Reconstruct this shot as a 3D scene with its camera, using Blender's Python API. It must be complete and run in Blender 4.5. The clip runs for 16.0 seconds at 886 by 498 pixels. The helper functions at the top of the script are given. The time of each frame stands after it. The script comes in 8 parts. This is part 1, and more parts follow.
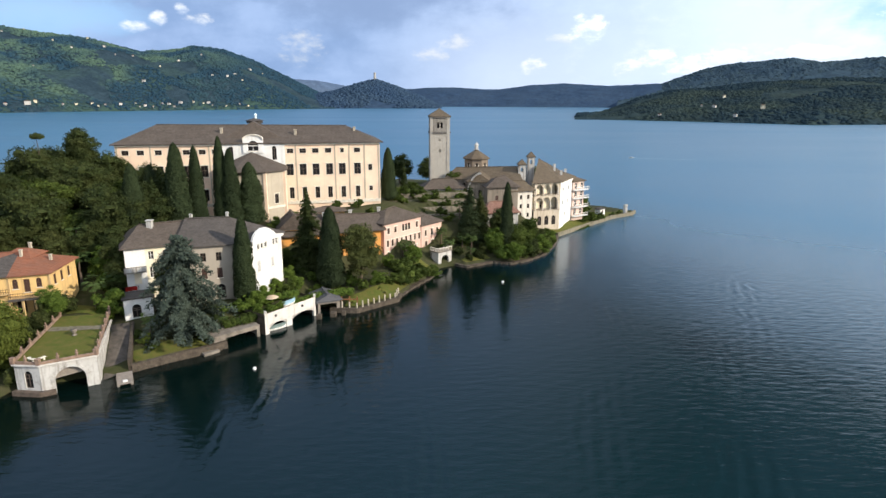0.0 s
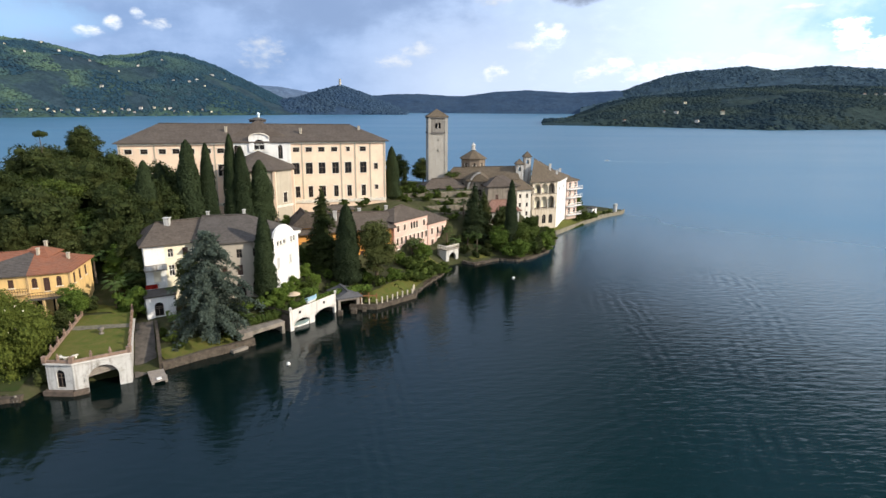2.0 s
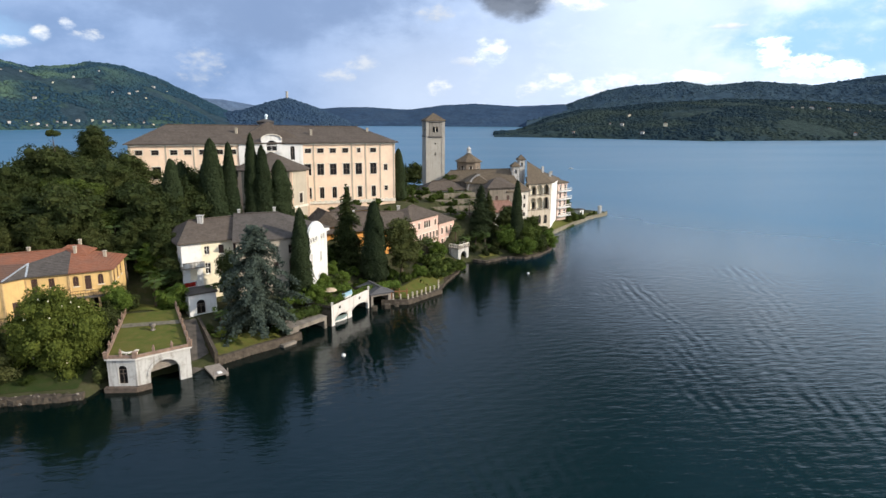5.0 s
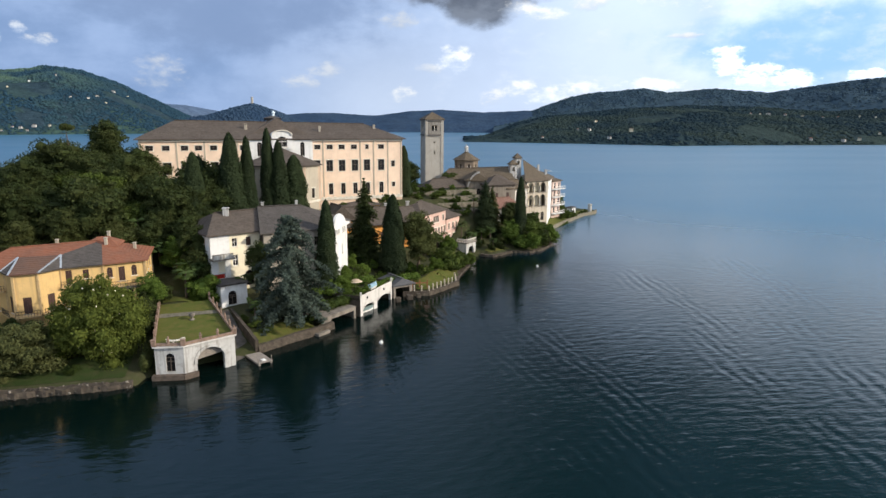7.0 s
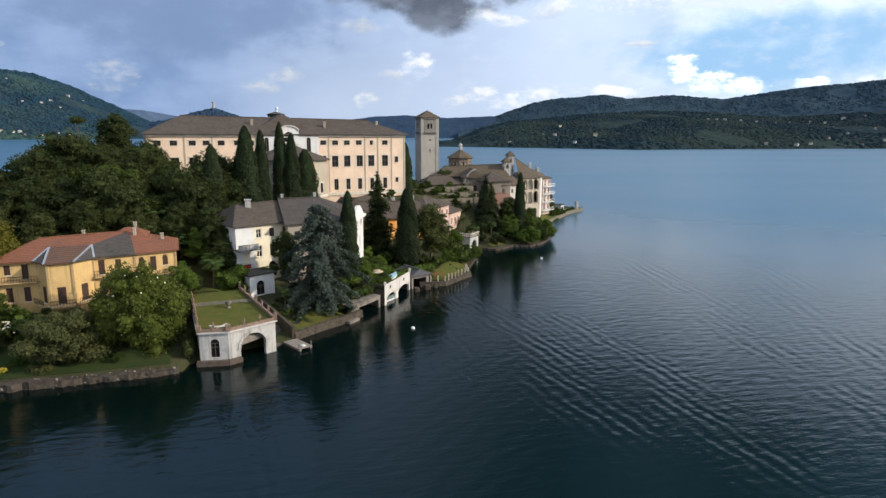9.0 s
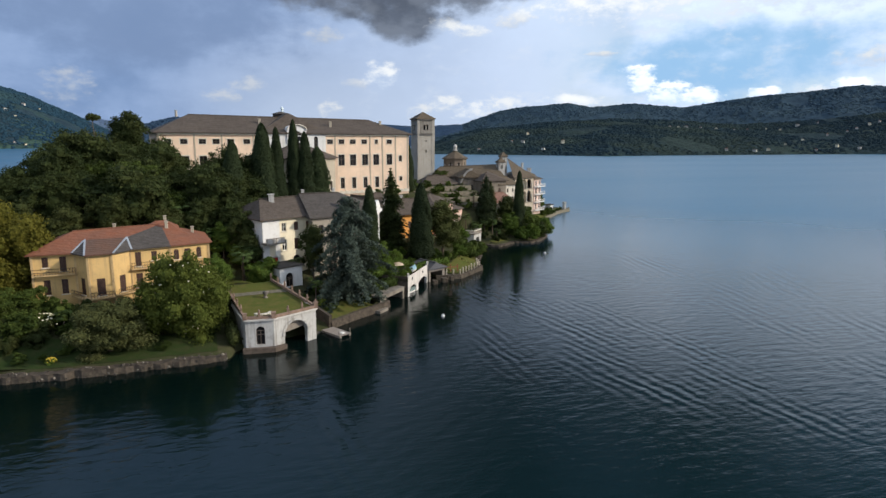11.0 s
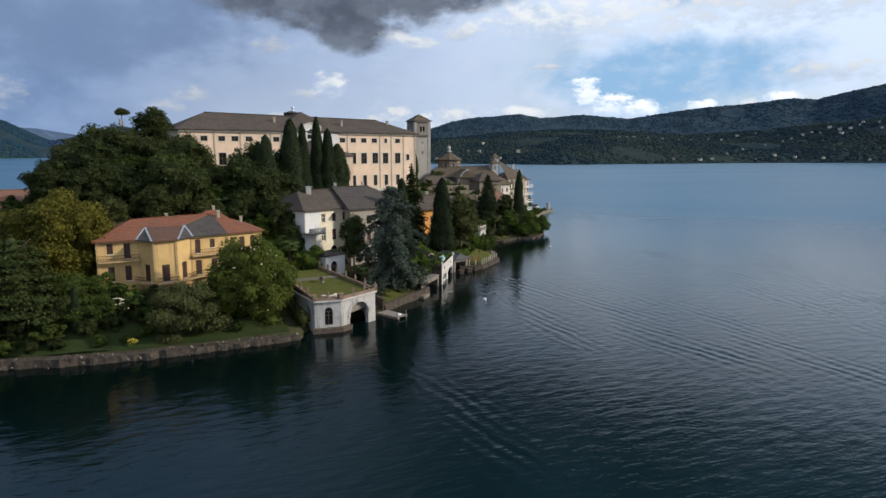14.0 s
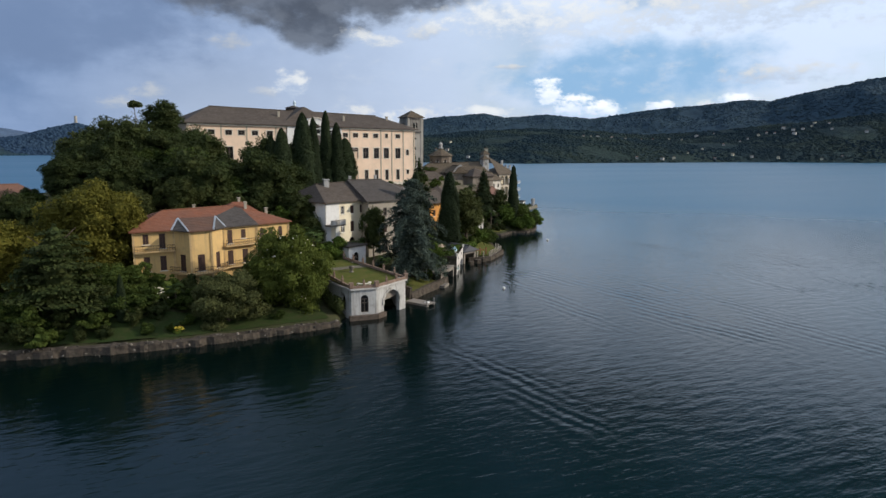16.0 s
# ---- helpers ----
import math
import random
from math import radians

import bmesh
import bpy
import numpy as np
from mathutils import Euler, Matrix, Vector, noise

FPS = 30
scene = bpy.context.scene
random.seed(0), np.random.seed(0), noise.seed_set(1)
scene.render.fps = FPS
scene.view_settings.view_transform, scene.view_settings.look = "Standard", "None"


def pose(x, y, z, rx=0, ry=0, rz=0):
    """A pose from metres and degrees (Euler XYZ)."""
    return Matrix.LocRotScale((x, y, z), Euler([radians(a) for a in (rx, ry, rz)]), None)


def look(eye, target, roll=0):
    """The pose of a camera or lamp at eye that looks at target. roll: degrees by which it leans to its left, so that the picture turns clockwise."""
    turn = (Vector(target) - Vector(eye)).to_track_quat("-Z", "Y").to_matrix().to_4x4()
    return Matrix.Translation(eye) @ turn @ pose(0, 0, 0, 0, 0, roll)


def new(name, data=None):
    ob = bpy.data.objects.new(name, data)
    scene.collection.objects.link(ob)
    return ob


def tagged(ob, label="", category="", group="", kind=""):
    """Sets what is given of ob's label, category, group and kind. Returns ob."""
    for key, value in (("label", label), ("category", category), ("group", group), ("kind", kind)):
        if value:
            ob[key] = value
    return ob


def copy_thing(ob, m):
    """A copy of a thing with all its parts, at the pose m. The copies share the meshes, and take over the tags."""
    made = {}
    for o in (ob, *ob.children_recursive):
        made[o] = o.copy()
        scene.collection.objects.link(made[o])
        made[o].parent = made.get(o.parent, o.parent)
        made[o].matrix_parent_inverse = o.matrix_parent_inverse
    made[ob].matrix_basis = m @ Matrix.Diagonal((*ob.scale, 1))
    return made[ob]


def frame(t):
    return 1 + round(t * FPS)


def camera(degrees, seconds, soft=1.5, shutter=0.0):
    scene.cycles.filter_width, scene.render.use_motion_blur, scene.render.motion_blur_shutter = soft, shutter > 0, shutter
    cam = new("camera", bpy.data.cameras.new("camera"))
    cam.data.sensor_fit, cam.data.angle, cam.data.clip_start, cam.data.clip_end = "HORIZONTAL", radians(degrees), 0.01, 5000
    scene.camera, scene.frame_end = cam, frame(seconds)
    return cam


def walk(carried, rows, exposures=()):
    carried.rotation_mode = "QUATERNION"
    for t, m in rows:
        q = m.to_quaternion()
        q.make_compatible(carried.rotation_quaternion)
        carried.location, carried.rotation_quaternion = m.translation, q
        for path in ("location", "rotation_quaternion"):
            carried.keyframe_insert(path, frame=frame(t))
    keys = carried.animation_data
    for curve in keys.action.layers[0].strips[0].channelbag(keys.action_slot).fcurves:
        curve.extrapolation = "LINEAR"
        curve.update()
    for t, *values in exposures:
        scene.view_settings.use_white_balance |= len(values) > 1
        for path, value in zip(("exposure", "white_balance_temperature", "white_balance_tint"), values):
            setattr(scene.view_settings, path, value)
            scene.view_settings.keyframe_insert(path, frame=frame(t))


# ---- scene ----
cam = camera(71.7, 16.0)
PATH = [
    (0, (2.036, 1.668, 43.004), (2.063, 3.609, 42.523), 0.2),
    (0.5, (-0.714, 1.243, 42.471), (-0.657, 3.185, 41.996), 0.3),
    (1, (-3.467, 0.95, 42.106), (-3.386, 2.892, 41.633), 0.2),
    (1.5, (-6.296, 0.801, 41.537), (-6.186, 2.743, 41.072), 0.2),
    (2, (-9.102, 0.573, 40.979), (-8.961, 2.514, 40.519), 0.3),
    (2.5, (-11.955, 0.306, 40.375), (-11.785, 2.247, 39.923), 0.3),
    (3, (-14.735, 0.021, 39.901), (-14.538, 1.96, 39.454), 0.3),
    (3.5, (-17.607, -0.324, 39.533), (-17.382, 1.613, 39.09), 0.3),
    (4, (-20.489, -0.543, 39.09), (-20.235, 1.392, 38.655), 0.3),
    (6.5, (-35.08, -1.512, 35.769), (-34.685, 0.408, 35.37), 0.4),
    (7, (-37.935, -1.665, 35.246), (-37.514, 0.249, 34.849), 0.4),
    (7.5, (-40.884, -1.83, 34.614), (-40.435, 0.077, 34.213), 0.4),
    (8, (-43.716, -1.88, 33.803), (-43.237, 0.022, 33.409), 0.4),
    (8.5, (-46.558, -1.932, 33.082), (-46.05, -0.036, 32.698), 0.4),
    (9, (-49.328, -2.022, 32.591), (-48.792, -0.133, 32.213), 0.4),
    (9.2, (-50.364, -2.061, 32.429), (-49.817, -0.174, 32.052), 0.3),
    (11.5, (-63.372, -2.381, 29.333), (-62.703, -0.527, 28.993), 0.3),
    (12, (-66.194, -2.347, 28.852), (-65.498, -0.501, 28.52), 0.3),
    (12.5, (-68.998, -2.261, 28.385), (-68.278, -0.425, 28.052), 0.2),
    (13, (-71.763, -2.221, 27.825), (-71.02, -0.392, 27.501), 0.2),
    (13.5, (-74.598, -2.028, 27.187), (-73.83, -0.209, 26.866), 0.2),
    (14, (-77.47, -2.047, 26.633), (-76.679, -0.237, 26.317), 0.2),
    (14.5, (-80.1, -1.886, 26.107), (-79.286, -0.085, 25.801), 0.2),
    (15, (-82.841, -1.716, 25.684), (-82.001, 0.073, 25.379), 0.2),
    (15.5, (-85.575, -1.355, 25.399), (-84.71, 0.42, 25.084), 0.3),
    (16, (-88.261, -0.769, 25.509), (-87.365, 0.99, 25.191), 0.4),
]
EXPOSURES = [(0, 0.31, 6220, 9), (4, 0.22, 6190, 9), (9, -0.08, 6110, 9), (16, -0.42, 6040, 9)]
walk(cam, [(t, look(eye, target, roll)) for t, eye, target, roll in PATH], exposures=EXPOSURES)

# ---------------------------------------------------------------- world, sun
SUN_AZ, SUN_EL = 114.0, 25.0     # degrees: clockwise from +y, above the horizon
sun_way = Vector((math.sin(radians(SUN_AZ)) * math.cos(radians(SUN_EL)), math.cos(radians(SUN_AZ)) * math.cos(radians(SUN_EL)), math.sin(radians(SUN_EL))))
sun_data = bpy.data.lights.new("sun", "SUN")
sun_data.energy, sun_data.angle, sun_data.color = 4.6, radians(0.6), (1.0, 0.86, 0.68)
sun_lamp = new("sun", sun_data)
sun_lamp.matrix_world = look(sun_way * 300, (0, 0, 0))


def build_world():
    w = bpy.data.worlds.new("sky")
    scene.world = w
    w.use_nodes = True
    nt = w.node_tree
    nt.nodes.clear()
    N, L = nt.nodes.new, nt.links.new

    def math_node(op, a, b=None, clamp=False):
        n = N("ShaderNodeMath")
        n.operation, n.use_clamp = op, clamp
        for i, v in enumerate((a, b)):
            if v is None:
                continue
            if isinstance(v, (int, float)):
                n.inputs[i].default_value = v
            else:
                L(v, n.inputs[i])
        return n.outputs[0]

    def mix(fac, a, b):
        n = N("ShaderNodeMix")
        n.data_type = "RGBA"
        for i, v in ((0, fac), (6, a), (7, b)):
            if isinstance(v, tuple):
                n.inputs[i].default_value = (*v, 1)
            elif isinstance(v, (int, float)):
                n.inputs[i].default_value = v
            else:
                L(v, n.inputs[i])
        return n.outputs[2]

    def smooth(v, lo, hi):
        n = N("ShaderNodeMapRange")
        n.interpolation_type = "SMOOTHSTEP"
        L(v, n.inputs[0])
        n.inputs[1].default_value, n.inputs[2].default_value = lo, hi
        return n.outputs[0]

    sky = N("ShaderNodeTexSky")
    sky.sky_type, sky.sun_disc = "NISHITA", False
    sky.sun_elevation, sky.sun_rotation = radians(SUN_EL), radians(SUN_AZ)
    sky.air_density, sky.dust_density, sky.ozone_density = 1.0, 1.0, 1.2
    clear = N("ShaderNodeMix")
    clear.data_type, clear.blend_type = "RGBA", "MULTIPLY"
    clear.inputs[0].default_value = 1.0
    L(sky.outputs[0], clear.inputs[6])
    clear.inputs[7].default_value = (0.15, 0.15, 0.15, 1)
    co = N("ShaderNodeTexCoord")
    sep = N("ShaderNodeSeparateXYZ")
    L(co.outputs["Generated"], sep.inputs[0])
    x, y, z = sep.outputs
    azim = math_node("MULTIPLY", math_node("ARCTAN2", x, y), 57.2958)
    elev = math_node("MULTIPLY", math_node("ARCSINE", z), 57.2958)
    flat = N("ShaderNodeCombineXYZ")
    L(math_node("MULTIPLY", azim, 0.1), flat.inputs[0])
    L(math_node("MULTIPLY", elev, 0.17), flat.inputs[1])

    def cloud_noise(scale, detail, rough, off):
        mp = N("ShaderNodeMapping")
        mp.inputs[1].default_value = off
        L(flat.outputs[0], mp.inputs[0])
        n = N("ShaderNodeTexNoise")
        n.inputs["Scale"].default_value, n.inputs["Detail"].default_value, n.inputs["Roughness"].default_value = scale, detail, rough
        L(mp.outputs[0], n.inputs[0])
        return n.outputs[0]

    broad = cloud_noise(0.55, 6, 0.55, (3.1, 0.7, 0))
    streak = cloud_noise(1.3, 7, 0.6, (0.4, 5.2, 0))
    puff = cloud_noise(3.2, 9, 0.62, (7.7, 2.0, 0))
    soft = cloud_noise(1.5, 4, 0.5, (2.2, 3.3, 0))
    # a veil of grey-blue cloud, brighter towards +x and overhead, with clear gaps
    side = smooth(azim, -5.0, 45.0)
    high = smooth(math_node("SUBTRACT", elev, math_node("MULTIPLY", side, 7.0)), 10.5, 17.5)
    veil = mix(smooth(streak, 0.30, 0.72), (0.25, 0.36, 0.58), (0.38, 0.50, 0.74))
    veil = mix(math_node("MULTIPLY", side, 0.85), veil, (1.14, 1.25, 1.42))
    # the heavy cloud base overhead, ahead of the flight; clear sky behind it, where the sun stands
    ahead = smooth(math_node("ABSOLUTE", math_node("SUBTRACT", azim, 46.0)), 48.0, 18.0)
    veil = mix(math_node("MULTIPLY", high, ahead), veil, mix(smooth(streak, 0.3, 0.7), (0.035, 0.055, 0.09), (0.09, 0.125, 0.18)))
    # paler grey haze low over the lake's end
    low = math_node("MULTIPLY", smooth(elev, 11.0, 1.5), smooth(azim, -9.0, 9.0))
    veil = mix(math_node("MULTIPLY", low, math_node("SUBTRACT", 0.85, math_node("MULTIPLY", side, 0.6))), veil, (0.66, 0.74, 0.88))
    # unseen brighter cloud added straight above and behind the flight, to fill the shadows
    veil = mix(smooth(elev, 42.0, 62.0), veil, (0.82, 0.92, 1.1))
    behind = smooth(math_node("ABSOLUTE", azim), 95.0, 130.0)
    veil = mix(math_node("MULTIPLY", behind, 0.8), veil, (1.0, 1.05, 1.15))
    cover = math_node("SUBTRACT", 1.0, math_node("MULTIPLY", smooth(broad, 0.47, 0.62), 0.55))
    cover = math_node("MAXIMUM", cover, smooth(math_node("ABSOLUTE", math_node("ADD", azim, 5.0)), 50.0, 30.0))
    colour = mix(cover, clear.outputs[2], veil)
    for a, e, sx, sy, amount, tone in GAPS:
        da = math_node("DIVIDE", math_node("SUBTRACT", azim, a), sx)
        de = math_node("DIVIDE", math_node("SUBTRACT", elev, e), sy)
        d = math_node("ADD", math_node("ADD", math_node("MULTIPLY", da, da), math_node("MULTIPLY", de, de)), math_node("MULTIPLY", math_node("SUBTRACT", streak, 0.5), 2.5))
        colour = mix(math_node("MULTIPLY", smooth(math_node("SUBTRACT", 1.0, d), 0.0, 1.0), amount), colour, tone)
    # bright wisps
    colour = mix(math_node("MULTIPLY", math_node("MULTIPLY", smooth(puff, 0.50, 0.80), smooth(azim, -5.0, 42.0)), 0.65), colour, (0.92, 0.96, 1.02))
    # single clouds: azimuth, elevation, half width, half height, brightness
    crisp = cloud_noise(7.5, 9, 0.6, (1.3, 4.1, 0))
    lumps = math_node("ADD", math_node("MULTIPLY", puff, 0.5), math_node("MULTIPLY", crisp, 0.5))
    relief = smooth(cloud_noise(2.2, 8, 0.6, (7.45, 2.12, 0)), 0.38, 0.62)
    for a, e, sx, sy, tone in CLOUDS:
        da = math_node("DIVIDE", math_node("SUBTRACT", azim, a), sx)
        de = math_node("DIVIDE", math_node("SUBTRACT", elev, e), sy)
        d = math_node("ADD", math_node("MULTIPLY", da, da), math_node("MULTIPLY", de, de))
        if tone > 0.7:
            body = math_node("SUBTRACT", math_node("ADD", 1.0, math_node("MULTIPLY", math_node("SUBTRACT", lumps, 0.5), 6.5)), d)
            fac = smooth(body, -0.1, 0.9 if tone > 1.2 else 1.5)
            lit = smooth(math_node("ADD", de, math_node("MULTIPLY", math_node("SUBTRACT", lumps, 0.5), 5.0)), -1.2, 0.8)
            tint = mix(lit, (tone * 0.56, tone * 0.66, tone * 0.82), (tone, tone * 0.985, tone * 0.95))
            colour = mix(math_node("MULTIPLY", fac, 0.95 if tone > 0.9 else 0.6), colour, tint)
        else:
            body = math_node("SUBTRACT", math_node("ADD", 1.3, math_node("MULTIPLY", math_node("SUBTRACT", soft, 0.5), 3.0)), d)
            body = math_node("ADD", body, math_node("MULTIPLY", math_node("SUBTRACT", lumps, 0.5), 1.6))
            tint = mix(relief, (tone * 0.78, tone * 0.9, tone * 1.15), (tone * 1.3, tone * 1.45, tone * 1.75))
            colour = mix(math_node("MULTIPLY", smooth(body, 0.0, 1.0), 0.93), colour, tint)
    bg = N("ShaderNodeBackground")
    L(colour, bg.inputs[0])
    bg.inputs[1].default_value = SKY_GAIN
    out = N("ShaderNodeOutputWorld")
    L(bg.outputs[0], out.inputs[0])


SKY_GAIN = 1.0
CLEAR, GREY = (0.42, 0.67, 0.95), (0.25, 0.34, 0.53)
GAPS = [(-6, 10.5, 17, 5.5, 0.75, GREY), (43.0, 6.2, 13.5, 4.2, 1.0, CLEAR), (-32, 9.5, 10, 3.0, 0.7, CLEAR), (-31, 5.8, 8, 2.0, 0.6, CLEAR)]
CLOUDS = [
    (-24.8, 5.4, 1.2, 0.5, 1.0), (-22.9, 6.1, 0.8, 0.6, 1.0), (-21.1, 6.9, 0.75, 0.5, 1.05), (-19.9, 6.1, 1.1, 0.5, 0.95), (-11.7, 4.0, 2.3, 1.5, 0.8),
    (-0.2, 3.5, 1.8, 0.8, 0.82), (1.8, 4.7, 1.7, 0.7, 0.85), (8.8, 2.6, 1.1, 1.1, 0.98), (11.2, 4.9, 1.4, 0.5, 0.88), (13.5, 5.7, 2.0, 1.3, 1.15),
    (17.0, 2.4, 1.5, 0.8, 1.0), (19.4, 3.1, 1.7, 0.9, 1.08), (21.8, 2.6, 2.3, 1.0, 1.15), (24.6, 3.0, 2.3, 0.9, 1.1), (30.8, 3.3, 3.0, 0.8, 1.2),
    (36.4, 6.0, 1.9, 0.5, 1.5), (36.4, 5.0, 1.3, 1.0, 1.5), (38.8, 4.0, 1.9, 1.1, 1.5), (41.3, 3.6, 1.7, 0.9, 1.5), (45.9, 3.9, 1.4, 0.55, 1.5),
    (49.7, 4.1, 0.8, 0.4, 1.2), (51.8, 4.4, 1.4, 0.5, 1.5), (55.0, 6.2, 6.0, 0.8, 1.0), (33.0, 7.4, 1.6, 0.25, 0.95),
    (14.5, 13.4, 10.5, 3.2, 0.16), (15.5, 10.8, 4.2, 2.2, 0.16), (7.0, 12.8, 4.5, 1.7, 0.18), (24.0, 13.4, 6.0, 1.6, 0.17),
    (8.5, 8.8, 1.7, 0.9, 0.75), (18.9, 10.0, 1.6, 0.7, 1.05), (21.2, 9.5, 1.8, 0.7, 1.1), (25.5, 10.2, 2.2, 0.8, 1.0), (37.0, 11.4, 12.0, 2.6, 1.2), (52.0, 12.0, 12.0, 2.5, 1.1),
]
build_world()


# ---------------------------------------------------------------- materials
def base_material(name, rough=0.8, metal=0.0, spec=0.4):
    m = bpy.data.materials.new(name)
    m.use_nodes = True
    nt = m.node_tree
    bsdf = nt.nodes["Principled BSDF"]
    bsdf.inputs["Roughness"].default_value = rough
    bsdf.inputs["Metallic"].default_value = metal
    bsdf.inputs["Specular IOR Level"].default_value = spec
    return m, nt, bsdf


class Nodes:
    """Short hands for node building."""

    def __init__(self, nt):
        self.nt = nt

    def n(self, kind, **inputs):
        node = self.nt.nodes.new(kind)
        for key, v in inputs.items():
            key = key.replace("_", " ")
            if isinstance(v, bpy.types.NodeSocket):
                self.nt.links.new(v, node.inputs[key])
            else:
                node.inputs[key].default_value = v
        return node

    def link(self, a, b):
        self.nt.links.new(a, b)

    def coord(self, scale=(1, 1, 1), kind="Object"):
        mp = self.n("ShaderNodeMapping")
        mp.inputs["Scale"].default_value = scale
        self.link(self.n("ShaderNodeTexCoord").outputs[kind], mp.inputs[0])
        return mp.outputs[0]

    def world_coord(self, scale=(1, 1, 1)):
        mp = self.n("ShaderNodeMapping")
        mp.inputs["Scale"].default_value = scale
        self.link(self.n("ShaderNodeNewGeometry").outputs["Position"], mp.inputs[0])
        return mp.outputs[0]

    def noise(self, vec, scale, detail=4, rough=0.55):
        return self.n("ShaderNodeTexNoise", Vector=vec, Scale=scale, Detail=detail, Roughness=rough).outputs[0]

    def ramp(self, fac, lo, hi):
        node = self.n("ShaderNodeMapRange")
        self.link(fac, node.inputs[0])
        node.inputs[1].default_value, node.inputs[2].default_value = lo, hi
        return node.outputs[0]

    def mix(self, fac, a, b, mode="MIX"):
        node = self.nt.nodes.new("ShaderNodeMix")
        node.data_type, node.blend_type = "RGBA", mode
        for i, v in ((0, fac), (6, a), (7, b)):
            if isinstance(v, bpy.types.NodeSocket):
                self.link(v, node.inputs[i])
            else:
                node.inputs[i].default_value = (*v, 1) if isinstance(v, tuple) and len(v) == 3 else v
        return node.outputs[2]

    def mul(self, a, b):
        node = self.nt.nodes.new("ShaderNodeMath")
        node.operation = "MULTIPLY"
        for i, v in enumerate((a, b)):
            if isinstance(v, bpy.types.NodeSocket):
                self.link(v, node.inputs[i])
            else:
                node.inputs[i].default_value = v
        return node.outputs[0]

    def bump(self, height, strength, distance, bsdf, normal=None):
        node = self.n("ShaderNodeBump", Height=height, Strength=strength, Distance=distance)
        if normal:
            self.link(normal, node.inputs["Normal"])
        if bsdf:
            self.link(node.outputs[0], bsdf.inputs["Normal"])
        return node.outputs[0]


def shade(c, k):
    return tuple(min(1.0, v * k) for v in c)


def plaster(name, col, dirt=(0.30, 0.27, 0.22), amount=0.5, rough=0.9):
    m, nt, b = base_material(name, rough, spec=0.2)
    k = Nodes(nt)
    co = k.coord()
    big = k.noise(co, 0.25, 5, 0.6)
    fine = k.noise(co, 3.0, 6, 0.65)
    runs = k.noise(k.coord((1.6, 1.6, 0.12)), 1.0, 5, 0.6)
    patch = k.noise(co, 0.8, 6, 0.7)
    c = k.mix(k.ramp(big, 0.35, 0.75), col, shade(col, 0.80))
    c = k.mix(k.mul(k.ramp(patch, 0.52, 0.68), amount * 0.55), c, shade(dirt, 1.1))
    c = k.mix(k.mul(k.ramp(runs, 0.60 - 0.13 * amount, 0.84 - 0.13 * amount), amount), c, dirt)
    c = k.mix(k.mul(k.ramp(fine, 0.55, 0.8), amount * 0.6), c, shade(dirt, 1.3))
    k.link(c, b.inputs["Base Color"])
    k.bump(fine, 0.25, 0.03, b)
    return m


def tiles(name, col, other, row=0.42):
    """Roofing of overlapping stone or clay pieces, patchy with moss and weather."""
    m, nt, b = base_material(name, 0.85, spec=0.25)
    k = Nodes(nt)
    co = k.coord()
    v = k.n("ShaderNodeTexVoronoi", Vector=co, Scale=1.0 / row)
    courses = k.n("ShaderNodeTexWave", Vector=k.coord(), Scale=1.9, Distortion=1.2, Detail=2.0)
    courses.bands_direction = "Z"
    patch = k.noise(co, 0.35, 5, 0.65)
    grit = k.noise(co, 2.2, 5, 0.7)
    c = k.mix(k.ramp(patch, 0.35, 0.7), col, other)
    c = k.mix(0.35, c, k.mix(v.outputs["Color"], shade(col, 0.6), shade(other, 1.45)))
    c = k.mix(k.mul(k.ramp(grit, 0.5, 0.8), 0.6), c, shade(col, 0.5))
    k.link(c, b.inputs["Base Color"])
    n1 = k.bump(courses.outputs[1], 0.5, 0.10, None)
    k.bump(v.outputs["Distance"], 0.5, 0.08, b, n1)
    return m


def rock(name, col, scale=0.7, contrast=0.5):
    m, nt, b = base_material(name, 0.9, spec=0.2)
    k = Nodes(nt)
    co = k.world_coord()
    v = k.n("ShaderNodeTexVoronoi", Vector=co, Scale=scale * 2.2)
    n1, n2 = k.noise(co, scale, 6, 0.65), k.noise(co, scale * 6, 4, 0.6)
    c = k.mix(k.ramp(n1, 0.3, 0.7), shade(col, 1 - contrast), shade(col, 1 + contrast))
    c = k.mix(0.35, c, k.mix(v.outputs["Color"], shade(col, 0.4), shade(col, 1.6)))
    c = k.mix(k.mul(k.ramp(n2, 0.55, 0.8), 0.5), c, (0.07, 0.085, 0.04))
    k.link(c, b.inputs["Base Color"])
    nn = k.bump(v.outputs["Distance"], 0.6, 0.15, None)
    k.bump(n2, 0.5, 0.06, b, nn)
    return m


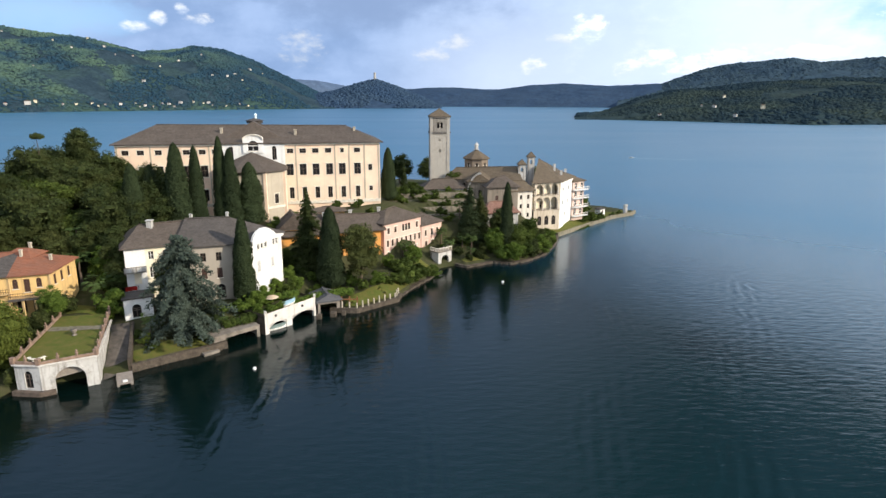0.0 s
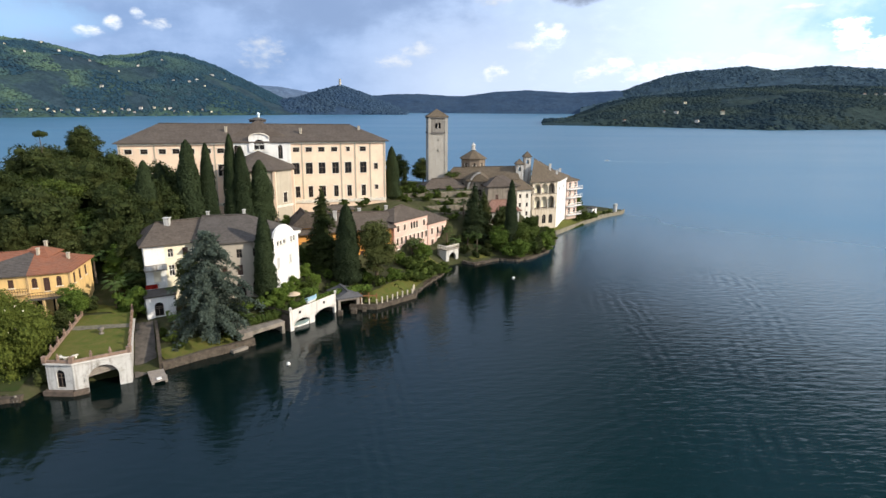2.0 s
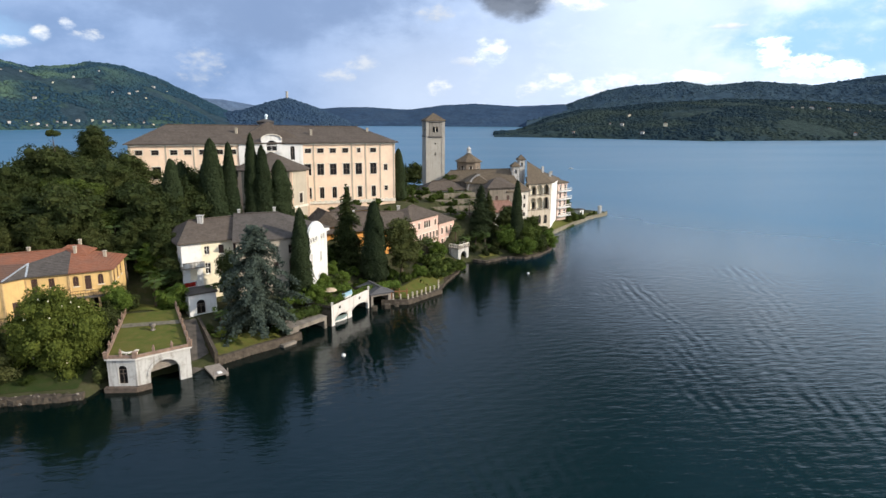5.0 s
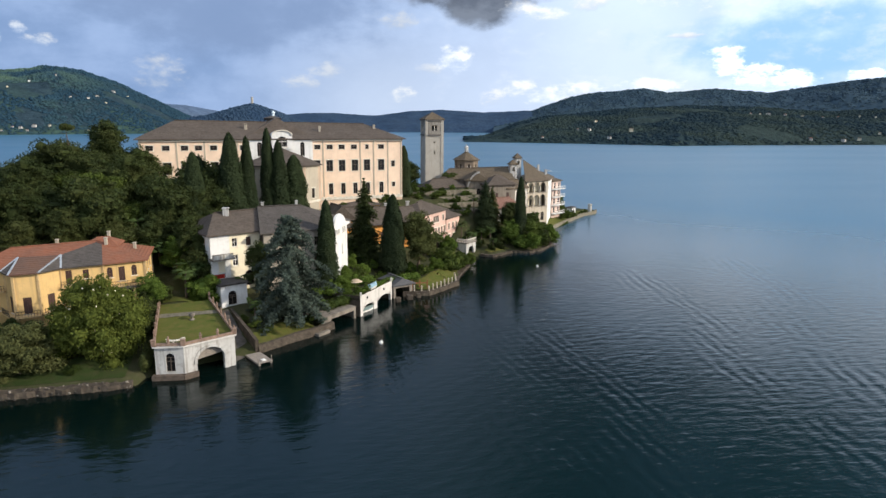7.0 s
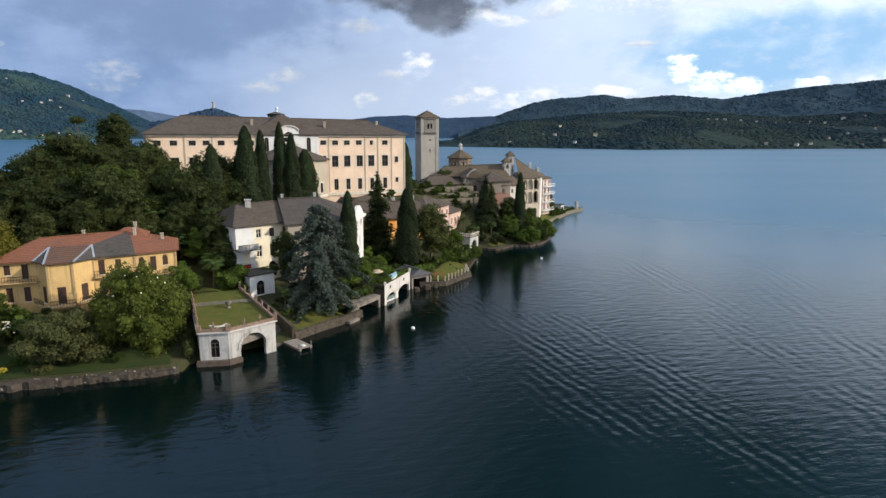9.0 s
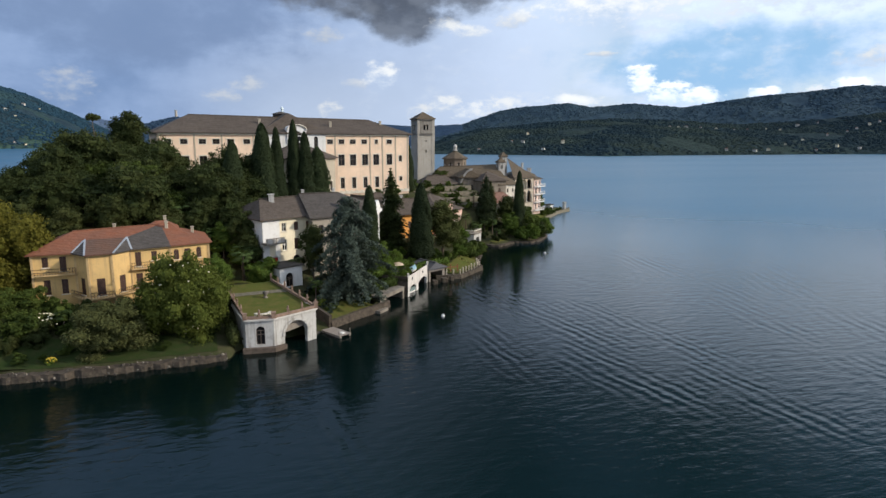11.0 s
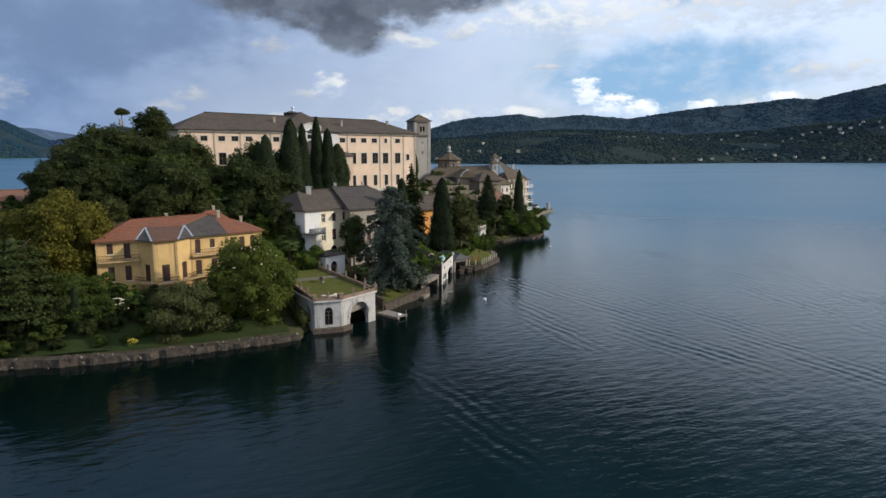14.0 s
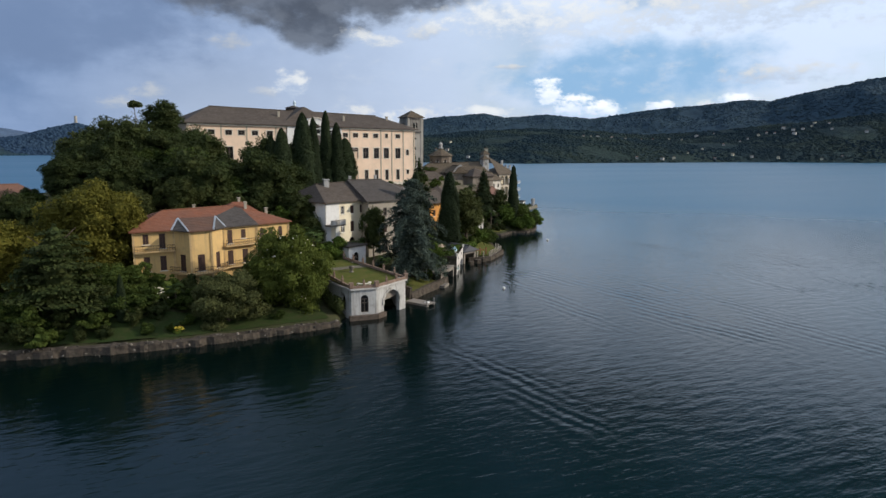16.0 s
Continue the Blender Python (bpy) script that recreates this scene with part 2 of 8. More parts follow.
def leaves(name, dark, light, tip=None):
    m, nt, b = base_material(name, 0.75, spec=0.12)
    k = Nodes(nt)
    geo = k.n("ShaderNodeNewGeometry")
    info = k.n("ShaderNodeObjectInfo")
    big = k.noise(k.world_coord(), 0.45, 3, 0.6)
    c = k.mix(geo.outputs["Random Per Island"], dark, light)
    c = k.mix(k.mul(k.ramp(big, 0.4, 0.75), 0.7), c, tip or light)
    c = k.mix(k.mul(k.ramp(info.outputs["Random"], 0.5, 0.0), 0.5), c, shade(dark, 0.75))
    c = k.mix(k.mul(k.ramp(info.outputs["Random"], 0.6, 1.0), 0.45), c, shade(tip or light, 1.25))
    k.bump(k.noise(k.world_coord(), 5.0, 3, 0.6), 0.7, 0.12, b)
    k.link(c, b.inputs["Base Color"])
    tr = nt.nodes.new("ShaderNodeBsdfTranslucent")
    k.link(c, tr.inputs["Color"])
    ms = nt.nodes.new("ShaderNodeMixShader")
    ms.inputs[0].default_value = 0.32
    k.link(b.outputs[0], ms.inputs[1])
    k.link(tr.outputs[0], ms.inputs[2])
    k.link(ms.outputs[0], nt.nodes["Material Output"].inputs[0])
    return m


def plain(name, col, rough=0.6, metal=0.0, vary=0.2, scale=2.0):
    m, nt, b = base_material(name, rough, metal)
    k = Nodes(nt)
    n1 = k.noise(k.coord(), scale, 5, 0.6)
    k.link(k.mix(k.ramp(n1, 0.3, 0.7), shade(col, 1 - vary), shade(col, 1 + vary)), b.inputs["Base Color"])
    k.bump(n1, 0.15, 0.02, b)
    return m


def grass(name, a, b_, c_):
    m, nt, b = base_material(name, 0.95, spec=0.1)
    k = Nodes(nt)
    co = k.world_coord()
    n1, n2, n3 = k.noise(co, 0.12, 4), k.noise(co, 0.9, 5, 0.65), k.noise(co, 6.0, 4, 0.7)
    c = k.mix(k.ramp(n1, 0.35, 0.65), a, b_)
    c = k.mix(k.mul(k.ramp(n2, 0.45, 0.75), 0.7), c, c_)
    c = k.mix(k.mul(n3, 0.4), c, shade(a, 0.5))
    k.link(c, b.inputs["Base Color"])
    k.bump(n3, 0.6, 0.12, b)
    return m


def forest(name, dark, light, sunlit_meadow, sunlit_meadow_amount, crown=7.0, relief=1.0):
    """Woods seen from far away: crowns about crown metres wide, with clearings and painted sunlight low down."""
    m, nt, b = base_material(name, 0.95, spec=0.05)
    k = Nodes(nt)
    co = k.world_coord()
    v = k.n("ShaderNodeTexVoronoi", Vector=co, Scale=1.0 / crown)
    n1, n2, n3 = k.noise(co, 0.006, 5, 0.6), k.noise(co, 0.016, 7, 0.75), k.noise(co, 0.09, 5, 0.7)
    c = k.mix(k.ramp(n2, 0.36, 0.64), shade(dark, 0.75), shade(light, 1.2))
    c = k.mix(k.mul(k.ramp(n3, 0.4, 0.7), 0.8), c, shade(dark, 0.45))
    c = k.mix(0.16, c, k.mix(v.outputs["Color"], shade(dark, 0.6), shade(light, 1.3)))
    # low slopes: sunlight painted into the clearings' green
    low = k.n("ShaderNodeSeparateXYZ", Vector=k.world_coord())
    c = k.mix(k.mul(k.mul(k.ramp(n1, 0.44, 0.54), k.ramp(low.outputs[2], 170.0, 70.0)), sunlit_meadow_amount), c, k.mix(k.ramp(n3, 0.4, 0.65), sunlit_meadow, shade(sunlit_meadow, 0.45)))
    k.link(c, b.inputs["Base Color"])
    nn = k.bump(n3, 0.55 * relief, 6.0, None)
    k.bump(n2, 0.35 * relief, 14.0, b, nn)
    return m


def water_material():
    m, nt, b = base_material("lake_water", 0.06, spec=0.5)
    k = Nodes(nt)
    b.inputs["IOR"].default_value = 1.333
    b.inputs["Specular Tint"].default_value = (0.63, 0.83, 1.0, 1)
    co = k.world_coord()
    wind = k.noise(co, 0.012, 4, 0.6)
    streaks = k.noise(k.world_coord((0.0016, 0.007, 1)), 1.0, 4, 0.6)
    # far out: sky sheen painted into the base colour, and rougher, wind-ruffled water
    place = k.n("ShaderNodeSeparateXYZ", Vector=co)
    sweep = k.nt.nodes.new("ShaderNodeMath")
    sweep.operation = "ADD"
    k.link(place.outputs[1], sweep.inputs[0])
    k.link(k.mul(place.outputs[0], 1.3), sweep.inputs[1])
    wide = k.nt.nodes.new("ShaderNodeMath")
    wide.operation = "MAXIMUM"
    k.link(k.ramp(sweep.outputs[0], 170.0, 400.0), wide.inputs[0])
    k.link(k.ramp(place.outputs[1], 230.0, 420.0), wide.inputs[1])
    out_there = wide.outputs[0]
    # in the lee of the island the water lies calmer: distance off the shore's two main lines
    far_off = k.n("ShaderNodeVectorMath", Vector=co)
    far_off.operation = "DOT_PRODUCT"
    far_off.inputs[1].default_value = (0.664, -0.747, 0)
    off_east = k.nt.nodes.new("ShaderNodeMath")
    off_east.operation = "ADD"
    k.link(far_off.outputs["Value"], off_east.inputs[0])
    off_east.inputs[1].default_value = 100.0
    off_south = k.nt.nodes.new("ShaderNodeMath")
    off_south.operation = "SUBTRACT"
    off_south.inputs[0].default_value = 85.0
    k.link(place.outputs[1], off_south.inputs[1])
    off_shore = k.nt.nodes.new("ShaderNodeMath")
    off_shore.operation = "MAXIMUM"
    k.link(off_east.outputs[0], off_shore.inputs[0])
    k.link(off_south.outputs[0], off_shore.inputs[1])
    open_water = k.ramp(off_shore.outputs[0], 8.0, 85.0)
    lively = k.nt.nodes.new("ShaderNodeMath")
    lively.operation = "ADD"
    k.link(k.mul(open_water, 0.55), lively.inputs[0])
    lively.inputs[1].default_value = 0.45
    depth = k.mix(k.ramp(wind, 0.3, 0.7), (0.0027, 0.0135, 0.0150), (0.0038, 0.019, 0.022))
    # near the shore: the island's dark reflection put into the base colour
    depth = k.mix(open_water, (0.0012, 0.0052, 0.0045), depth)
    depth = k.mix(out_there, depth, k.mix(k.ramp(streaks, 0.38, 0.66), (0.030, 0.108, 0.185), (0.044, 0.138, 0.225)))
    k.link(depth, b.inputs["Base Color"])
    rough = k.nt.nodes.new("ShaderNodeMath")
    rough.operation = "ADD"
    k.link(k.ramp(streaks, -0.1, 5.5), rough.inputs[0])
    k.link(k.mul(out_there, 0.22), rough.inputs[1])
    k.link(rough.outputs[0], b.inputs["Roughness"])
    turned = k.n("ShaderNodeMapping")
    turned.inputs["Rotation"].default_value = (0, 0, radians(24))
    turned.inputs["Scale"].default_value = (0.5, 1.5, 1)
    k.link(co, turned.inputs[0])
    chop = k.noise(turned.outputs[0], 0.6, 3, 0.5)
    small = k.noise(k.world_coord((1, 1.6, 1)), 1.6, 3, 0.5)
    swell = k.n("ShaderNodeTexWave", Vector=turned.outputs[0], Scale=0.16, Distortion=5.0, Detail=2.0)
    n1 = k.bump(swell.outputs[1], k.mul(lively.outputs[0], 0.2), 0.07, None)
    n2 = k.bump(chop, k.mul(lively.outputs[0], k.ramp(wind, 0.05, 0.85)), 0.18, None, n1)
    n3 = k.bump(small, 0.36, 0.055, None, n2)
    # trains of wash from passing boats, along a few lines on the lake
    for x, y, ang, half, length, pitch in WASH:
        tr = k.n("ShaderNodeMapping")
        tr.vector_type = "TEXTURE"
        tr.inputs["Location"].default_value = (x, y, 0)
        tr.inputs["Rotation"].default_value = (0, 0, radians(ang))
        k.link(co, tr.inputs[0])
        sp = k.n("ShaderNodeSeparateXYZ")
        k.link(tr.outputs[0], sp.inputs[0])
        off = k.n("ShaderNodeTexNoise", Vector=tr.outputs[0], Scale=0.05).outputs[0]
        across = k.nt.nodes.new("ShaderNodeMath")
        across.operation = "ABSOLUTE"
        k.link(sp.outputs[1], across.inputs[0])
        along = k.nt.nodes.new("ShaderNodeMath")
        along.operation = "ABSOLUTE"
        k.link(sp.outputs[0], along.inputs[0])
        mask = k.mul(k.mul(k.ramp(across.outputs[0], half, 0.0), k.ramp(along.outputs[0], length, length * 0.6)), k.ramp(off, 0.40, 0.62))
        wv = k.n("ShaderNodeTexWave", Vector=tr.outputs[0], Scale=0.314 / pitch * 1.0, Distortion=4.5, Detail=3.0)
        wv.bands_direction = "Y"
        n3 = k.bump(wv.outputs[1], k.mul(mask, 0.9), 0.062, None, n3)
    k.link(n3, b.inputs["Normal"])
    return m


# middle, direction of the train, half width, half length, distance from crest to crest
WASH = [(58, 108, 66, 13, 75, 2.4), (30, 92, 78, 9, 60, 2.2), (-1, 66, 92, 8, 34, 1.9), (-13, 78, 98, 11, 40, 1.9), (-53, 54, 100, 6, 20, 1.8), (-25, 84, 92, 6, 24, 1.7)]
PLASTER_CREAM = plaster("cream_pink_plaster", (0.80, 0.61, 0.455), amount=0.3)
PLASTER_BARE = plaster("grey_bare_plaster", (0.42, 0.37, 0.29), amount=0.6)
PLASTER_WHITE = plaster("white_lime_plaster", (0.71, 0.705, 0.685), amount=0.45)
PLASTER_WORN = plaster("worn_white_plaster", (0.50, 0.49, 0.465), (0.17, 0.15, 0.125), amount=1.0)
PLASTER_DOCK = plaster("grey_white_dock_plaster", (0.60, 0.57, 0.53), (0.20, 0.18, 0.15), amount=0.6)
PLASTER_YELLOW = plaster("yellow_plaster", (0.66, 0.45, 0.19), (0.27, 0.20, 0.12), amount=0.6)
PLASTER_PALE = plaster("pale_yellow_plaster", (0.79, 0.71, 0.53), amount=0.3)
PLASTER_ORANGE = plaster("orange_plaster", (0.70, 0.33, 0.085), amount=0.25)
PLASTER_PINK = plaster("pink_plaster", (0.62, 0.42, 0.35), amount=0.25)
STONE_TOWER = plaster("grey_rubble_masonry", (0.40, 0.375, 0.33), (0.20, 0.18, 0.15), 0.55)
STONE_TRIM = plain("pale_stone_trim", (0.62, 0.57, 0.48), 0.85)
STONE_DARK = rock("shore_stone", (0.066, 0.053, 0.041), 0.9, 0.6)
STONE_PLINTH = plain("brown_brick_plinth", (0.095, 0.072, 0.055), 0.9, vary=0.4)
SLATE = tiles("brown_stone_slates", (0.064, 0.049, 0.039), (0.100, 0.082, 0.066))
SLATE_GREY = tiles("grey_stone_slates", (0.060, 0.051, 0.045), (0.085, 0.075, 0.066))
CLAY = tiles("red_clay_tiles", (0.26, 0.094, 0.048), (0.15, 0.076, 0.050))
WOOD_DARK = plain("dark_brown_shutter_paint", (0.055, 0.028, 0.02), 0.6)
WOOD_GREEN = plain("grey_green_shutter_paint", (0.16, 0.17, 0.14), 0.7)
WOOD_PALE = plain("pale_grey_shutter_paint", (0.42, 0.41, 0.39), 0.7)
WOOD_GREY = plain("weathered_grey_wood", (0.22, 0.19, 0.16), 0.85)
WOOD_ORANGE = plain("brown_timber", (0.20, 0.09, 0.035), 0.7)
FRAME_WHITE = plain("white_window_paint", (0.72, 0.70, 0.66), 0.5)
FRAME_BROWN = plain("dark_brown_window_frame", (0.10, 0.075, 0.055), 0.6)
SLATE_TAN = tiles("tan_stone_slates", (0.088, 0.067, 0.045), (0.130, 0.102, 0.070))
METAL_DARK = plain("dark_iron", (0.03, 0.03, 0.032), 0.45, 0.6)
ZINC = plain("pale_zinc_flashing", (0.45, 0.47, 0.48), 0.45, 0.5)
RED_CLOTH = plain("red_cloth", (0.45, 0.03, 0.02), 0.9)
CONCRETE = plain("weathered_concrete", (0.17, 0.148, 0.122), 0.9, vary=0.4, scale=0.8)
GRASS = grass("lawn_grass", (0.078, 0.098, 0.020), (0.115, 0.115, 0.028), (0.165, 0.118, 0.045))
EARTH = grass("garden_ground", (0.035, 0.042, 0.016), (0.055, 0.058, 0.026), (0.085, 0.070, 0.045))
DRY = grass("dry_terrace_ground", (0.075, 0.082, 0.030), (0.11, 0.10, 0.05), (0.15, 0.125, 0.08))
# slipway concrete: shade between its walls put into the colour
SHADED_CONCRETE = plain("dark_shaded_concrete", (0.070, 0.060, 0.050), 0.8, vary=0.45, scale=0.9)
BARK = plain("grey_brown_bark", (0.10, 0.075, 0.055), 0.95, vary=0.4)
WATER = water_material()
LEAF_DARK = leaves("dark_green_leaves", (0.030, 0.045, 0.014), (0.056, 0.075, 0.022), (0.073, 0.079, 0.025))
LEAF_MID = leaves("green_leaves", (0.034, 0.056, 0.012), (0.085, 0.114, 0.023))
LEAF_LIGHT = leaves("light_green_leaves", (0.05, 0.09, 0.015), (0.12, 0.17, 0.03))
LEAF_OLIVE = leaves("yellow_green_leaves", (0.072, 0.076, 0.011), (0.19, 0.170, 0.028))
LEAF_WILLOW = leaves("olive_grey_leaves", (0.060, 0.072, 0.025), (0.13, 0.138, 0.050))
LEAF_CYPRESS = leaves("cypress_leaves", (0.021, 0.034, 0.015), (0.040, 0.056, 0.023))
LEAF_BLUE = leaves("blue_cedar_needles", (0.044, 0.062, 0.048), (0.102, 0.130, 0.102))
LEAF_PALM = leaves("palm_fronds", (0.03, 0.055, 0.015), (0.08, 0.115, 0.035))
FLOWER = plain("cream_flower", (0.75, 0.68, 0.5), 0.7)
FLOWER_YELLOW = plain("yellow_flower", (0.75, 0.55, 0.05), 0.7)


def glass_dark():
    m, nt, b = base_material("window_glass", 0.25, spec=0.25)
    b.inputs["Base Color"].default_value = (0.012, 0.011, 0.011, 1)
    return m


GLASS = glass_dark()


# ---------------------------------------------------------------- mesh helpers
def part(name, bm, material, parent=None, label="", smooth=False):
    me = bpy.data.meshes.new(name)
    bm.to_mesh(me)
    bm.free()
    return part_data(name, me, material, parent, label, smooth)


def part_data(name, me, material, parent=None, label="", smooth=False):
    if not me.materials:
        me.materials.append(material)
    if smooth:
        me.polygons.foreach_set("use_smooth", [True] * len(me.polygons))
    ob = new(name, me)
    if parent:
        ob.parent = parent
    if label:
        tagged(ob, label)
    return ob


def thing(name, at, label, category, group="", kind="", turn=0.0):
    ob = new(name)
    ob.empty_display_size = 0.5
    ob.matrix_world = pose(*at, 0, 0, turn)
    return tagged(ob, label, category, group, kind)


def box(bm, x0, y0, z0, x1, y1, z1, bevel=0.0):
    v = [bm.verts.new(p) for p in ((x0, y0, z0), (x1, y0, z0), (x1, y1, z0), (x0, y1, z0), (x0, y0, z1), (x1, y0, z1), (x1, y1, z1), (x0, y1, z1))]
    f = [bm.faces.new([v[i] for i in q]) for q in ((3, 2, 1, 0), (4, 5, 6, 7), (0, 1, 5, 4), (1, 2, 6, 5), (2, 3, 7, 6), (3, 0, 4, 7))]
    if bevel:
        edges = list({e for g in f for e in g.edges})
        bmesh.ops.bevel(bm, geom=edges, offset=bevel, segments=1, affect="EDGES")
    return v


def beam(bm, a, b, w, h):
    """A bar of w x h from a to b, level across."""
    a, b = Vector(a), Vector(b)
    d = b - a
    side = Vector((-d.y, d.x, 0))
    side = side.normalized() * w / 2 if side.length > 1e-6 else Vector((w / 2, 0, 0))
    up = side.cross(d).normalized() * h / 2
    v = [bm.verts.new(p + s * side + u * up) for p in (a, b) for s, u in ((-1, -1), (1, -1), (1, 1), (-1, 1))]
    for q in ((0, 3, 2, 1), (4, 5, 6, 7), (0, 1, 5, 4), (1, 2, 6, 5), (2, 3, 7, 6), (3, 0, 4, 7)):
        bm.faces.new([v[i] for i in q])


def lathe(bm, rings, seg=10, at=(0, 0, 0), cap=True):
    """A turned body from (radius, z) rings."""
    loops = []
    for r, z in rings:
        loops.append([bm.verts.new((at[0] + r * math.cos(2 * math.pi * i / seg), at[1] + r * math.sin(2 * math.pi * i / seg), at[2] + z)) for i in range(seg)])
    for a, b in zip(loops, loops[1:]):
        for i in range(seg):
            bm.faces.new((a[i], a[(i + 1) % seg], b[(i + 1) % seg], b[i]))
    if cap:
        bm.faces.new(loops[-1])
        bm.faces.new(loops[0][::-1])


def wall_run(bm, p, q, z0, z1, opens=(), depth=0.3, o=(0, 0, 0)):
    """The outer face of a wall from p to q with real openings (u0, u1, v0, v1, arched), whose reveals go inwards."""
    p, q = Vector(p), Vector(q)
    L = (q - p).length
    d = (q - p) / L
    inn = Vector((-d.y, d.x))

    def at(u, v, w=0.0):
        return bm.verts.new((p.x + d.x * u + inn.x * w - o[0], p.y + d.y * u + inn.y * w - o[1], v - o[2]))

    us = sorted({0.0, L, *(u for a in opens for u in a[:2])})
    vs = sorted({z0, z1, *(v for a in opens for v in a[2:4])})
    for a, b in zip(us, us[1:]):
        for c, e in zip(vs, vs[1:]):
            mu, mv = (a + b) / 2, (c + e) / 2
            if b - a < 1e-5 or e - c < 1e-5 or any(r[0] < mu < r[1] and r[2] < mv < r[3] for r in opens):
                continue
            bm.faces.new((at(a, c), at(b, c), at(b, e), at(a, e)))
    for u0, u1, v0, v1, arched in opens:
        r = (u1 - u0) / 2 if arched else 0.0
        spring = v1 - min(r, v1 - v0 - 0.05)
        rise = v1 - spring
        bm.faces.new((at(u0, v0), at(u0, spring), at(u0, spring, depth), at(u0, v0, depth)))
        bm.faces.new((at(u1, spring), at(u1, v0), at(u1, v0, depth), at(u1, spring, depth)))
        bm.faces.new((at(u1, v0), at(u0, v0), at(u0, v0, depth), at(u1, v0, depth)))
        if not arched:
            bm.faces.new((at(u0, v1), at(u1, v1), at(u1, v1, depth), at(u0, v1, depth)))
            continue
        arc = [((u0 + u1) / 2 - r * math.cos(math.pi * i / 10), spring + rise * math.sin(math.pi * i / 10)) for i in range(11)]
        for (a, c), (b, e) in zip(arc, arc[1:]):
            if v1 - max(c, e) > -1e-6:
                bm.faces.new((at(a, c), at(b, e), at(b, v1 + 1e-4), at(a, v1 + 1e-4)))
            bm.faces.new((at(a, c), at(a, c, depth), at(b, e, depth), at(b, e)))


def roof_over(bm, poly, z, ridge, over=0.6, thick=0.22, o=(0, 0, 0), ridge_of=None):
    """A pitched roof over a footprint: every eave corner leads to its nearest ridge end."""
    n = len(poly)
    pts = [Vector(p) for p in poly]
    eave = []
    for i in range(n):
        a, b, c = pts[i - 1], pts[i], pts[(i + 1) % n]
        d1, d2 = (b - a).normalized(), (c - b).normalized()
        n1, n2 = Vector((d1.y, -d1.x)), Vector((d2.y, -d2.x))
        m = (n1 + n2)
        m = m / max(0.35, m.length_squared) * 2
        eave.append(b + m * over)
    near = ridge_of or [min(range(len(ridge)), key=lambda k: (Vector(ridge[k][:2]) - pts[i]).length) for i in range(n)]
    off = Vector(o)
    low = [bm.verts.new(Vector((e.x, e.y, z)) - off) for e in eave]
    up = [bm.verts.new(Vector((e.x, e.y, z + thick)) - off) for e in eave]
    top = [bm.verts.new(Vector(r) - off) for r in ridge]
    bm.faces.new(low[::-1])
    for i in range(n):
        j = (i + 1) % n
        bm.faces.new((low[i], low[j], up[j], up[i]))
        if near[i] == near[j]:
            bm.faces.new((up[i], up[j], top[near[i]]))
        else:
            bm.faces.new((up[i], up[j], top[near[j]], top[near[i]]))
    return eave


WINDOW_MESHES = {}


